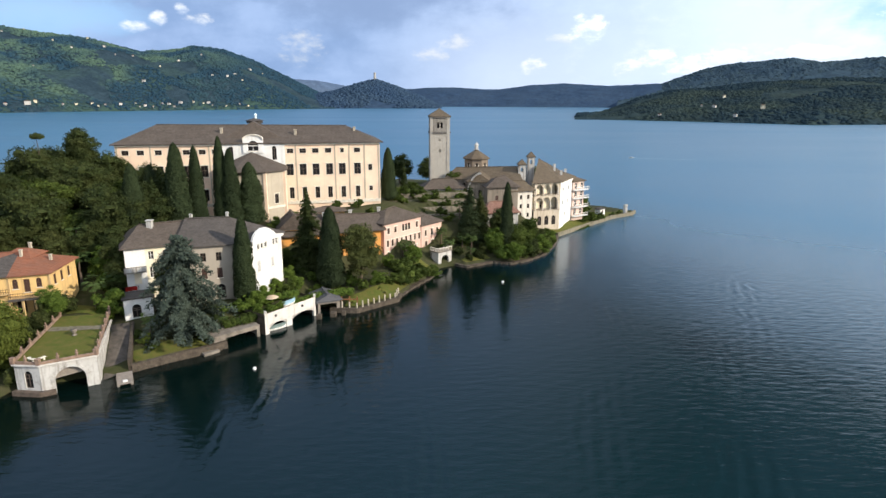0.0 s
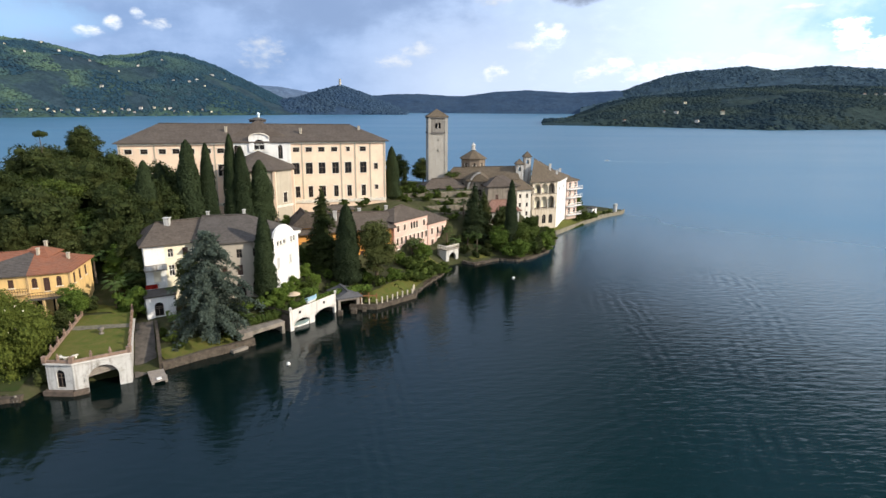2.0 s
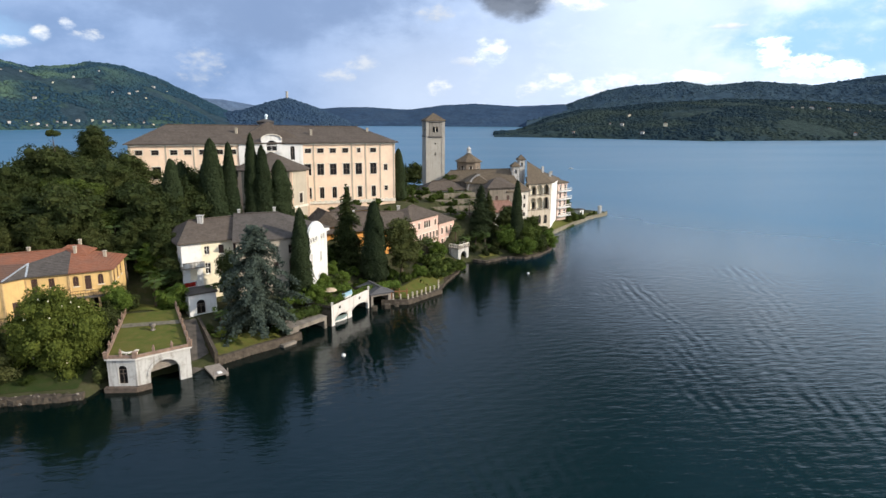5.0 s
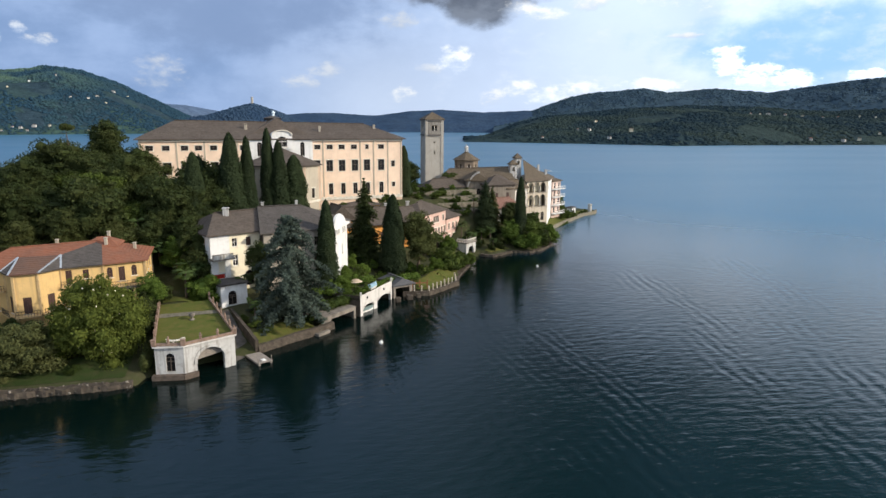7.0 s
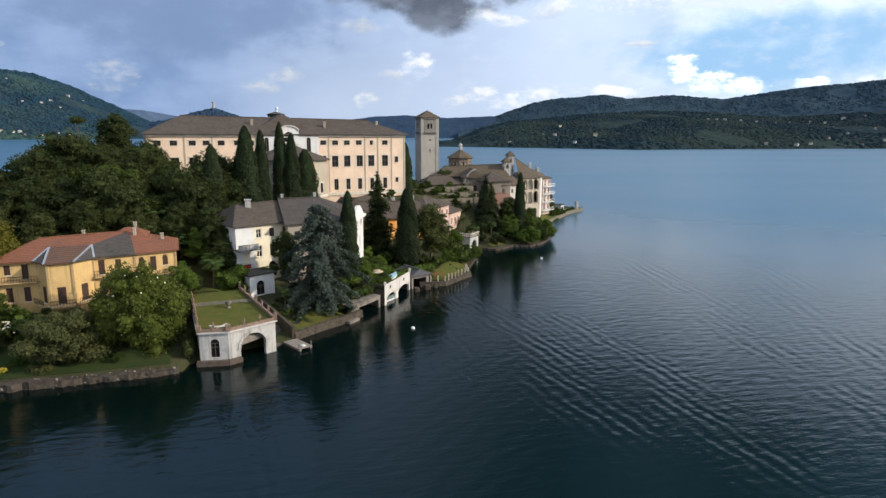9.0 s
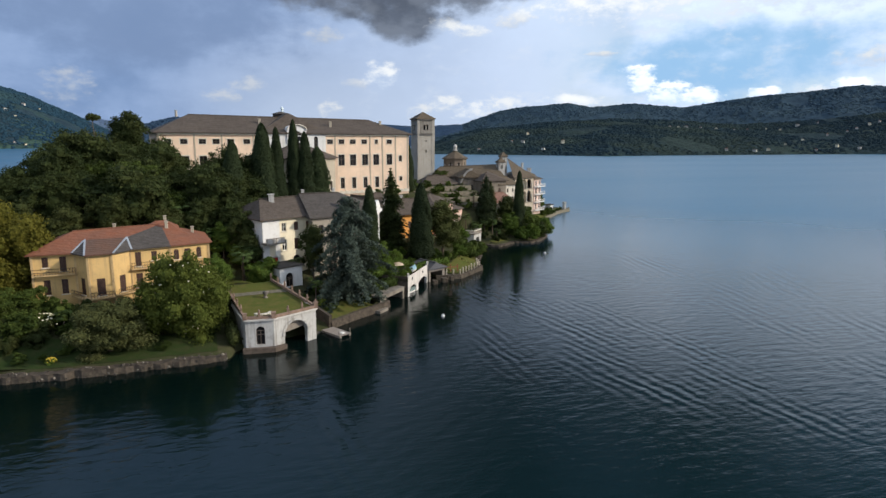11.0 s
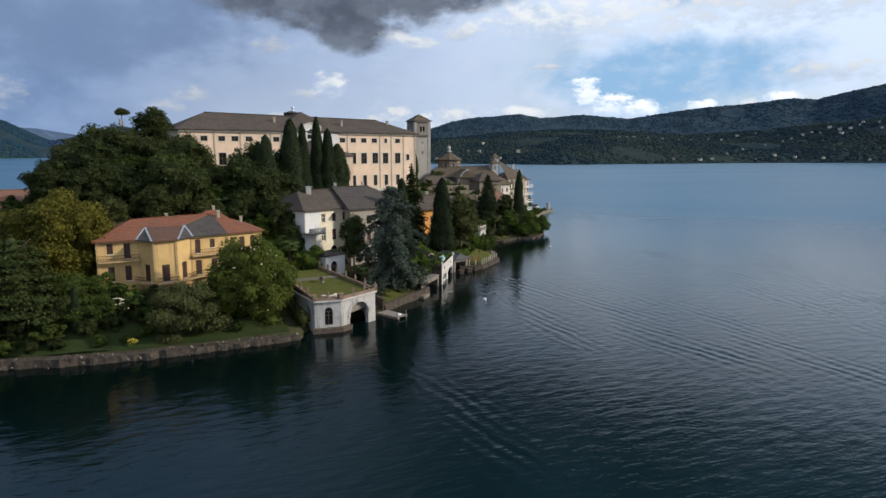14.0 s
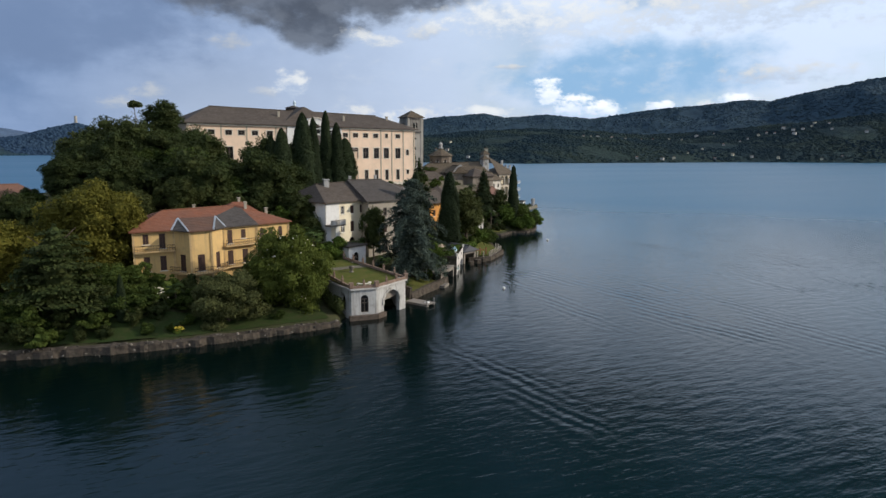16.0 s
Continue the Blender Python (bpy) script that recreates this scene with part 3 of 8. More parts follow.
def window_meshes(style, w, h, arched):
    key = (style, round(w, 2), round(h, 2), arched)
    if key in WINDOW_MESHES:
        return WINDOW_MESHES[key]
    out = []

    def shape(u0, u1, v0, v1, seg=8):
        if not arched:
            return [(u0, v0), (u1, v0), (u1, v1), (u0, v1)]
        r = (u1 - u0) / 2
        return [(u0, v0), (u1, v0)] + [((u0 + u1) / 2 + r * math.cos(math.pi * i / seg), v1 - r + r * math.sin(math.pi * i / seg)) for i in range(seg + 1)]

    def slab(pts, y0, y1):
        bm = bmesh.new()
        f = bm.faces.new([bm.verts.new((u, y1, v)) for u, v in pts])
        r = bmesh.ops.extrude_face_region(bm, geom=[f])
        for e in r["geom"]:
            if isinstance(e, bmesh.types.BMVert):
                e.co.y = y0
        bmesh.ops.recalc_face_normals(bm, faces=bm.faces)
        return bm

    def done(name, bm, mat_, label=""):
        me = bpy.data.meshes.new(name)
        bm.to_mesh(me)
        bm.free()
        me.materials.append(mat_)
        out.append((name, me, mat_, label))

    t = 0.09 if h > 1.6 else 0.07
    frame = bmesh.new()
    for u in (-w / 2 + t / 2, w / 2 - t / 2, 0.0):
        if u or w > 0.8:
            box(frame, u - t / 2, 0.14, 0, u + t / 2, 0.22, h - (w / 2 if arched else 0))
    for v in (t / 2, h * 0.55, h - t / 2 - (w / 2 if arched else 0)):
        box(frame, -w / 2, 0.145, v - t / 2, w / 2, 0.215, v + t / 2)
    done("window", frame, FRAME_WHITE if style in ("plain", "open", "lunette") else FRAME_BROWN)
    if style != "bare":
        bm = bmesh.new()
        box(bm, -w / 2 - 0.14, -0.12, -0.13, w / 2 + 0.14, 0.1, -0.02)
        done("sill", bm, STONE_TRIM)
    if style in ("stone", "stone_dark", "stone_shut"):
        bm = bmesh.new()
        s = 0.16
        for u in (-w / 2 - s / 2, w / 2 + s / 2):
            box(bm, u - s / 2, -0.05, -0.05, u + s / 2, 0.02, h + (0.0 if not arched else -w / 2))
        if not arched:
            box(bm, -w / 2 - s - 0.1, -0.16, h + 0.04, w / 2 + s + 0.1, 0.02, h + 0.22)
        done("surround", bm, STONE_TRIM)
    if style in ("shut", "stone_shut", "pale_shut"):
        for s in (-1, 1):
            bm = slab(shape(min(0.015 * s, s * w / 2 - 0.01 * s), max(0.015 * s, s * w / 2 - 0.01 * s), 0.02, h - (w / 2 if arched else 0.02)) if not arched else [(0.015 * s, 0.02), (s * (w / 2 - 0.01), 0.02), (s * (w / 2 - 0.01), h - w / 2), (0.015 * s, h - 0.02)], 0.04, 0.10)
            for i in range(int(h / 0.28)):
                box(bm, min(0.06 * s, s * (w / 2 - 0.06)), 0.02, 0.1 + i * 0.28, max(0.06 * s, s * (w / 2 - 0.06)), 0.045, 0.2 + i * 0.28)
            done("shutter", bm, *((WOOD_PALE, "closed pale grey wooden shutter") if style == "pale_shut" else (WOOD_DARK, "closed dark brown wooden shutter")))
    elif style == "open":
        done("pane", slab(shape(-w / 2, w / 2, 0, h), 0.18, 0.21), GLASS, "dark window glass")
        for s in (-1, 1):
            bm = bmesh.new()
            box(bm, min(s * w / 2, s * w), -0.09, 0, max(s * w / 2, s * w), -0.03, h)
            for i in range(int(h / 0.25)):
                box(bm, min(s * (w / 2 + 0.05), s * (w - 0.05)), -0.11, 0.06 + i * 0.25, max(s * (w / 2 + 0.05), s * (w - 0.05)), -0.08, 0.18 + i * 0.25)
            done("shutter", bm, WOOD_GREEN, "open grey-green louvred shutter")
    else:
        done("pane", slab(shape(-w / 2, w / 2, 0, h), 0.18, 0.21), GLASS, "dark window glass")
    WINDOW_MESHES[key] = out
    return out


def add_window(parent, p, q, o, u, v, w, h, style, arched=False):
    p, q = Vector(p), Vector(q)
    d = (q - p).normalized()
    at = p + d * u
    first = None
    for name, me, mat_, label in window_meshes(style, w, h, arched):
        ob = new(name, me)
        if first is None:
            ob.parent = parent
            ob.matrix_local = pose(at.x - o[0], at.y - o[1], v - o[2], 0, 0, math.degrees(math.atan2(d.y, d.x)))
            first = ob
        else:
            ob.parent = first
            if label:
                tagged(ob, label)
    return first


def building(name, label, poly, z0, eave, ridge, wall_mat, roof_mat, opens=None, over=0.6, category="house", ridge_of=None, group="", thick=0.22, mats=None, depth=0.3):
    """A house on a footprint, counter-clockwise. opens: by edge, rows of (middle, sill height, width, height, style, arched)."""
    o = (sum(p[0] for p in poly) / len(poly), sum(p[1] for p in poly) / len(poly), z0)
    ob = thing(name, o, label, category, group)
    opens = opens or {}
    n = len(poly)
    for i in range(n):
        p, q = poly[i], poly[(i + 1) % n]
        rows = opens.get(i, ())
        bm = bmesh.new()
        wall_run(bm, p, q, z0, eave, [(u - w / 2, u + w / 2, v, v + h, a) for u, v, w, h, s, a in rows], depth, o)
        part("wall", bm, (mats or {}).get(i, wall_mat), ob)
        for u, v, w, h, s, a in rows:
            if s != "hole":
                add_window(ob, p, q, o, u, v, w, h, s, a)
    if ridge:
        bm = bmesh.new()
        roof_over(bm, poly, eave, ridge, over, thick, o, ridge_of)
        roof = part("roof", bm, roof_mat, ob)
        if len(ridge) > 1:
            bm = bmesh.new()
            for a, b in zip(ridge, ridge[1:]):
                beam(bm, Vector(a) - Vector(o) + Vector((0, 0, 0.03)), Vector(b) - Vector(o) + Vector((0, 0, 0.03)), 0.45, 0.2)
            part("ridge_cap", bm, roof_mat, roof)
    return ob, o


def chimney(parent, o, x, y, z0, z1, w=0.8, mat_=None):
    bm = bmesh.new()
    box(bm, x - w / 2 - o[0], y - w / 2 - o[1], z0 - o[2], x + w / 2 - o[0], y + w / 2 - o[1], z1 - o[2], 0.03)
    box(bm, x - w * 0.65 - o[0], y - w * 0.65 - o[1], z1 - o[2] + 0.003, x + w * 0.65 - o[0], y + w * 0.65 - o[1], z1 + 0.15 - o[2], 0.03)
    return part("chimney", bm, mat_ or PLASTER_WORN, parent, "plastered chimney stack")


# ---------------------------------------------------------------- lake, island ground, far shores
def build_lake():
    bm = bmesh.new()
    R, seg = 5200.0, 64
    c = bm.verts.new((0, 0, 0))
    ring = [bm.verts.new((R * math.cos(2 * math.pi * i / seg), R * math.sin(2 * math.pi * i / seg), 0)) for i in range(seg)]
    for i in range(seg):
        bm.faces.new((c, ring[i], ring[(i + 1) % seg]))
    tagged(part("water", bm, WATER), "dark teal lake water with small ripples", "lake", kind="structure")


build_lake()

SHORE_FRONT = [(-150, 125), (-132, 104), (-118, 94), (-104, 87.9), (-91.6, 84.6), (-82, 83.4), (-72, 83.6), (-62.3, 84.0), (-60.6, 88), (-52, 91.5), (-47.6, 92.6), (-42.2, 97.1),
               (-37, 100.8), (-36.4, 106.4), (-32.6, 112.6), (-26.0, 121.4), (-20.5, 125.6), (-17.0, 121.6), (-14.0, 121.3), (-6.2, 128.2), (-3.2, 138.5), (0.9, 146.2), (2.4, 153.6), (7.0, 157.6), (10.4, 155.6), (17.5, 160.2), (22.0, 158.8), (27.0, 162.0), (32.5, 169.0), (38, 181), (41.3, 193),
               (55, 208.5), (66.5, 221.5), (76, 228.5)]
SHORE_BACK = [(79, 233), (70, 243), (40, 256), (0, 262), (-40, 258), (-85, 243), (-120, 222), (-146, 190), (-158, 155)]
OUTLINE = np.array(SHORE_FRONT + SHORE_BACK, float)
LEVELS = np.array([(-60, 104, 6.0), (-56, 96, 4.4), (-49.5, 95, 0.6), (-51, 99, 1.6), (-53.2, 104, 3.6), (-46, 98, 2.2), (-47, 103, 2.6), (-80, 100, 5.0), (-72, 106, 5.4), (-78, 90, 2.2), (-92, 95, 3.6), (-68, 88, 2.2), (-105, 100, 4.0), (-52, 108, 4.2), (-42, 104, 2.4), (-36, 112, 4.2),
                   (-28, 118, 3.4), (-45, 125, 6.5), (-30, 132, 5.0), (-20, 128, 2.6), (-15, 140, 3.2), (-5, 146, 3.4), (2, 158, 3.5), (8, 160, 2.6), (18, 163, 2.4), (28, 170, 2.6), (37, 190, 2.4), (55, 212, 2.4),
                   (70, 226, 1.4), (-70, 150, 14), (-45, 148, 13.6), (-20, 160, 14.6), (-12, 168, 15), (-30, 150, 13), (-10, 158, 9), (5, 172, 10.5), (-2, 180, 14), (10, 190, 13), (25, 190, 8), (3, 205, 15),
                   (20, 210, 12), (-80, 135, 17), (-95, 130, 15), (-85, 120, 10), (-100, 115, 9), (-65, 130, 12), (-60, 120, 8), (-85, 146, 18), (-115, 160, 11), (-120, 130, 8), (-40, 190, 15), (-80, 190, 14), (30, 225, 8)], float)


def height_at(x, y):
    """Height of the island's ground, in metres over the lake."""
    px, py = OUTLINE[:, 0], OUTLINE[:, 1]
    qx, qy = np.roll(px, -1), np.roll(py, -1)
    inside = (np.sum(((py > y) != (qy > y)) & (x < (qx - px) * (y - py) / (qy - py + 1e-12) + px)) % 2) == 1
    dx, dy = qx - px, qy - py
    s = np.clip(((x - px) * dx + (y - py) * dy) / (dx * dx + dy * dy), 0, 1)
    edge = float(np.min(np.hypot(px + s * dx - x, py + s * dy - y)))
    if not inside:
        return 0.9 - 2.2 * edge
    d = (LEVELS[:, 0] - x) ** 2 + (LEVELS[:, 1] - y) ** 2 + 4.0
    w = d ** -2.0
    z = float((w * LEVELS[:, 2]).sum() / w.sum())
    k = min(1.0, edge / 7.0)
    return 0.9 + (z - 0.9) * (k * k * (3 - 2 * k)) + 0.25 * noise.noise(Vector((x * 0.15, y * 0.15, 0)))


def build_island():
    bm = bmesh.new()
    step = 2.0
    xs, ys = np.arange(-166, 88, step), np.arange(76, 270, step)
    grid = {}
    for i, x in enumerate(xs):
        for j, y in enumerate(ys):
            z = height_at(float(x), float(y))
            if z > -9:
                grid[i, j] = bm.verts.new((x, y, max(z, -4)))
    for i in range(len(xs) - 1):
        for j in range(len(ys) - 1):
            q = [grid.get(k) for k in ((i, j), (i + 1, j), (i + 1, j + 1), (i, j + 1))]
            if all(q):
                bm.faces.new(q)
    tagged(part("ground", bm, EARTH, smooth=True), "grassy and earthy island ground under the gardens", "ground", kind="structure")


build_island()


def shore_wall(name, pts, top, thick, material, label, jitter=0.15, low=-1.0):
    bm = bmesh.new()
    path = []
    for a, b in zip(pts, pts[1:]):
        a, b = Vector(a), Vector(b)
        n = max(1, int((b - a).length / 0.45))
        path += [a.lerp(b, i / n) for i in range(n)]
    path.append(Vector(pts[-1]))
    rows = []
    for i, p in enumerate(path):
        d = (path[min(i + 1, len(path) - 1)] - path[max(i - 1, 0)]).normalized()
        s = Vector((d.y, -d.x))
        h = top + jitter * (noise.noise(Vector((p.x * 0.22, p.y * 0.22, 3))) + 0.45 * noise.noise(Vector((p.x * 1.7, p.y * 1.7, 5))))
        w = thick * (1 + 0.4 * jitter * noise.noise(Vector((p.x * 0.9, p.y * 0.9, 8))) / 0.15)
        bulge = 0.6 * jitter * noise.noise(Vector((p.x * 0.9, p.y * 0.9, 1)))
        f = p + s * (w * 0.5 + bulge)
        b = p - s * w * 0.5
        rows.append([bm.verts.new(v) for v in ((f.x + s.x * 0.25, f.y + s.y * 0.25, low), (f.x, f.y, h * 0.55), (f.x - s.x * 0.06, f.y - s.y * 0.06, h), (b.x, b.y, h + 0.05), (b.x, b.y, low))])
    for a, b in zip(rows, rows[1:]):
        for k in range(4):
            bm.faces.new((a[k], b[k], b[k + 1], a[k + 1]))
    for r, flip in ((rows[0], False), (rows[-1], True)):
        bm.faces.new(r if flip else r[::-1])
    return tagged(part(name, bm, material), label, "sea wall", kind="structure")


shore_wall("shore_wall", [(-134, 104), (-118, 93.6), (-104, 87.4), (-91.6, 84.2), (-82, 83.0), (-72, 83.2), (-62.3, 83.6)], 0.85, 1.3, STONE_DARK, "rough dark stone wall along the garden's water edge", 0.3)
shore_wall("garden_wall", [(-46.6, 93.2), (-42.2, 96.9), (-37.2, 100.5), (-34.6, 103.0)], 1.3, 0.7, STONE_DARK, "low dark stone garden wall at the water")
shore_wall("jetty_wall", [(-19.4, 121.4), (-14, 120.8), (-6.2, 127.8), (-5.6, 131.5)], 0.9, 0.8, STONE_DARK, "dark stone quay wall under a row of posts")
shore_wall("bank_wall", [(-5.6, 131.5), (-3.0, 138.0), (1.2, 146.0), (2.4, 152.6)], 0.4, 1.0, STONE_DARK, "low stone bank below the shrubs", 0.3)
shore_wall("bank_wall", [(7.6, 157.0), (10.4, 155.0), (17.5, 159.7), (22.0, 158.3), (27.2, 161.5), (32.9, 168.6), (38.2, 180.6), (41.0, 191.5)], 0.55, 0.9, STONE_DARK, "low stone wall under the lakeside trees", 0.3)
shore_wall("quay_wall", [(41.0, 191.5), (55.2, 208.2), (66.7, 221.2), (76.3, 228.4), (79, 233)], 1.15, 0.6, plaster("pale_quay_stone", (0.21, 0.185, 0.135), (0.06, 0.065, 0.04), amount=1.0), "pale rendered quay wall round the island's point", 0.1)


def profile(rows, a):
    az, el = zip(*rows)
    return float(np.interp(a, az, el))


HILL_EYE = (-40.0, 0.0, 34.0)


def hill(name, label, skyline, shore, crest, depth, material, seed, rough=6.0, step=0.22, rows=46, bump=0.25):
    """A wooded hill: skyline by azimuth (degrees) as seen from the flight, from the shore distance up to the crest distance."""
    a0, a1 = skyline[0][0], skyline[-1][0]
    n = int((a1 - a0) / step)
    verts, faces = [], []
    for i in range(n + 1):
        a = a0 + (a1 - a0) * i / n
        el = profile(skyline, a)
        r0, r1 = profile(shore, a), profile(crest, a)
        top = max(2.0, HILL_EYE[2] + math.tan(radians(el)) * r1)
        for j in range(rows + 1):
            t = j / rows * (1 + depth)
            r = r0 + (r1 - r0) * t
            x, y = HILL_EYE[0] + r * math.sin(radians(a)), HILL_EYE[1] + r * math.cos(radians(a))
            if t <= 1:
                h = math.sin(t * math.pi / 2) ** 0.9 * (1 - bump) + bump * t ** 1.7
            else:
                h = 1 - 0.6 * ((t - 1) / depth) ** 1.5
            big = noise.fractal(Vector((x * 0.0023, y * 0.0023, seed)), 1.0, 2.1, 4)
            z = top * h * (1 + 0.25 * big * (1 - min(1, t) ** 6)) if t <= 1 else top * h
            if 0.02 < t:
                z += rough * (0.5 + 0.5 * noise.noise(Vector((x * 0.045, y * 0.045, seed)))) * min(1, t * 12)
            verts.append((x, y, z if j else -1.0))
    for i in range(n):
        for j in range(rows):
            k = i * (rows + 1) + j
            faces.append((k, k + rows + 1, k + rows + 2, k + 1))
    me = bpy.data.meshes.new(name)
    me.from_pydata(verts, [], [f[::-1] for f in faces])
    ob = part_data(name, me, material, smooth=True)
    grid = np.array(verts).reshape(n + 1, rows + 1, 3)

    def surface(a, t):
        """Places on the slope, by azimuth and by the share of the way from shore to crest."""
        u, v = np.clip((np.asarray(a) - a0) / (a1 - a0) * n, 0, n - 1e-6), np.clip(np.asarray(t) / (1 + depth) * rows, 0, rows - 1e-6)
        i, j = u.astype(int), v.astype(int)
        fu, fv = (u - i)[..., None], (v - j)[..., None]
        return (grid[i, j] * (1 - fu) + grid[i + 1, j] * fu) * (1 - fv) + (grid[i, j + 1] * (1 - fu) + grid[i + 1, j + 1] * fu) * fv

    return tagged(ob, label, "hill", kind="structure"), surface


def canopy_material(name, dark, light, sunny, sunny_amount, west=None):
    """Crowns of far woods: each its own green, in broad stands of lighter and darker kinds; west bounds a painted
    sunlit patch.
    """
    m, nt, b = base_material(name, 0.95, spec=0.05)
    k = Nodes(nt)
    co = k.world_coord()
    stand, mid = k.noise(co, 0.005, 5, 0.6), k.noise(co, 0.03, 4, 0.6)
    own = k.n("ShaderNodeNewGeometry").outputs["Random Per Island"]
    c = k.mix(own, dark, light)
    c = k.mix(k.mul(k.ramp(mid, 0.42, 0.62), 0.55), c, shade(dark, 0.7))
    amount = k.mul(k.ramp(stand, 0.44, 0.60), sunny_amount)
    # sunlight on the western slope, painted as lighter green
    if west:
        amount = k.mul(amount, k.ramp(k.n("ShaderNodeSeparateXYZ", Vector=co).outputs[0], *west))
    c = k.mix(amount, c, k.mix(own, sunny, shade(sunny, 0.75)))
    k.link(c, b.inputs["Base Color"])
    k.bump(k.noise(co, 0.6, 3, 0.6), 0.8, 1.5, b)
    return m


def canopy(label, surface, reach, span, count, size, material, seed, open_amount=0.0, bias=0.8, tall=1.0):
    """Woods on a far slope: many low crowns, left out in clearings."""
    rng = np.random.default_rng(seed)
    a, t = rng.uniform(*reach, count), span[0] + (span[1] - span[0]) * rng.uniform(0, 1, count) ** bias
    p = surface(a, t)
    keep = np.array([noise.noise(Vector((x * 0.006, y * 0.006, seed))) < 0.42 - open_amount * (1 if 0.04 < tt < 0.75 else 0) for (x, y, z), tt in zip(p, t)])
    p = p[keep]
    n = len(p)
    r = size * rng.uniform(0.55, 1.3, n)
    h = r * rng.uniform(0.45, 1.0, n) * tall
    ang = np.arange(6) / 6 * 2 * np.pi
    shape = np.concatenate([[(0, 0, 1.0)], np.stack([0.72 * np.cos(ang + 0.5), 0.72 * np.sin(ang + 0.5), np.full(6, 0.62)], 1), np.stack([np.cos(ang), np.sin(ang), np.full(6, -0.1)], 1)])
    v = shape[None] * (1 + rng.normal(0, 0.16, (n, 13, 1))) * np.stack([r, r, h], 1)[:, None] + p[:, None]
    tri = np.array([(0, 1 + i, 1 + (i + 1) % 6) for i in range(6)] + [q for i in range(6) for q in ((1 + i, 7 + i, 7 + (i + 1) % 6), (1 + i, 7 + (i + 1) % 6, 1 + (i + 1) % 6))])
    f = (tri[None] + (np.arange(n) * 13)[:, None, None]).reshape(-1, 3)
    me = bpy.data.meshes.new("far_woods")
    me.from_pydata(v.reshape(-1, 3).tolist(), [], f.tolist())
    return tagged(part_data("far_woods", me, material, smooth=True), label, "woods", kind="stuff")


# blue distance haze is painted into all these base colours
FOREST_LEFT = forest("hazy_mixed_woods", (0.022, 0.042, 0.060), (0.032, 0.055, 0.070), (0.050, 0.090, 0.070), 0.8)
# promontory slope: cloud shade put into the colour
FOREST_SHADED = forest("far_shaded_woods", (0.018, 0.034, 0.042), (0.026, 0.045, 0.050), (0.052, 0.072, 0.050), 0.4)
FOREST_RIDGE = forest("hazy_blue_green_ridge", (0.036, 0.062, 0.088), (0.044, 0.074, 0.098), (0.06, 0.095, 0.105), 0.4, 12.0, 0.25)
FOREST_HAZE = forest("hazy_blue_hills", (0.026, 0.050, 0.092), (0.036, 0.064, 0.11), (0.045, 0.075, 0.12), 0.5, 25.0, 0.35)
FOREST_FAR = forest("farthest_haze_ridge", (0.085, 0.125, 0.20), (0.10, 0.145, 0.22), (0.11, 0.15, 0.21), 0.5, 25.0, 0.2)

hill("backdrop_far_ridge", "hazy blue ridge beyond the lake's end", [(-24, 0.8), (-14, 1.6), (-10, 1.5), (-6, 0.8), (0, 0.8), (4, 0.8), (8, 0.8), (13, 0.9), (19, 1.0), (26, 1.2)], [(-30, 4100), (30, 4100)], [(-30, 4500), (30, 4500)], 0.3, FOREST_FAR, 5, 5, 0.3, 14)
hill("backdrop_mid_ridge", "haze-blue wooded ridge at the lake's end", [(-12, 0.3), (-4, 0.6), (0, 0.95), (2.4, 1.0), (6, 0.75), (9.4, 1.2), (12.3, 1.35), (16, 1.15), (20, 1.3), (26, 1.1)], [(-14, 2900), (30, 2900)], [(-14, 3500), (30, 3500)], 0.3, FOREST_HAZE, 9, 4, 0.22, 20)
_, tower_hill_at = hill("backdrop_tower_hill", "haze-blue wooded hill crowned by a small tower", [(-13, -0.5), (-10, 0.35), (-8.2, 0.6), (-5.8, 1.35), (-4.5, 1.65), (-2.7, 1.1), (-0.7, 0.3), (1.5, -0.65)], [(-14, 2350), (3, 2450)], [(-14, 2750), (3, 2750)], 0.3, FOREST_HAZE, 2, 4, 0.12, 24)
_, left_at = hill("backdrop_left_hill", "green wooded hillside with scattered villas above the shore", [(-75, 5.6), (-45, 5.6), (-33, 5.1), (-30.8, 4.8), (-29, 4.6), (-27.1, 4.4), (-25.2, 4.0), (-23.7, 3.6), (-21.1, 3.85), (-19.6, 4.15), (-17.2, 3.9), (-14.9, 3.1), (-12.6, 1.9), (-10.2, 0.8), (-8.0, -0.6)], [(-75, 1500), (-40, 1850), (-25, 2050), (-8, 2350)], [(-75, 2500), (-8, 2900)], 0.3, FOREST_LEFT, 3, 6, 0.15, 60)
_, right_at = hill("backdrop_right_hill", "wooded promontory with a few villas, cloud shade in its colour", [(14.4, -1.6), (16.8, -0.9), (19, 0.1), (21.8, 0.75), (24.9, 1.0), (27.7, 1.35), (34, 1.7), (39, 1.5), (44, 1.15), (48.5, 1.4), (52.6, 1.8), (56.5, 2.1), (61, 2.7), (75, 3.5)], [(14, 1300), (20, 1290), (33, 1220), (43, 1450), (52, 1750), (62, 2000), (75, 2200)], [(14, 1500), (18, 1900), (75, 2600)], 0.4, FOREST_SHADED, 4, 6, 0.13, 60)
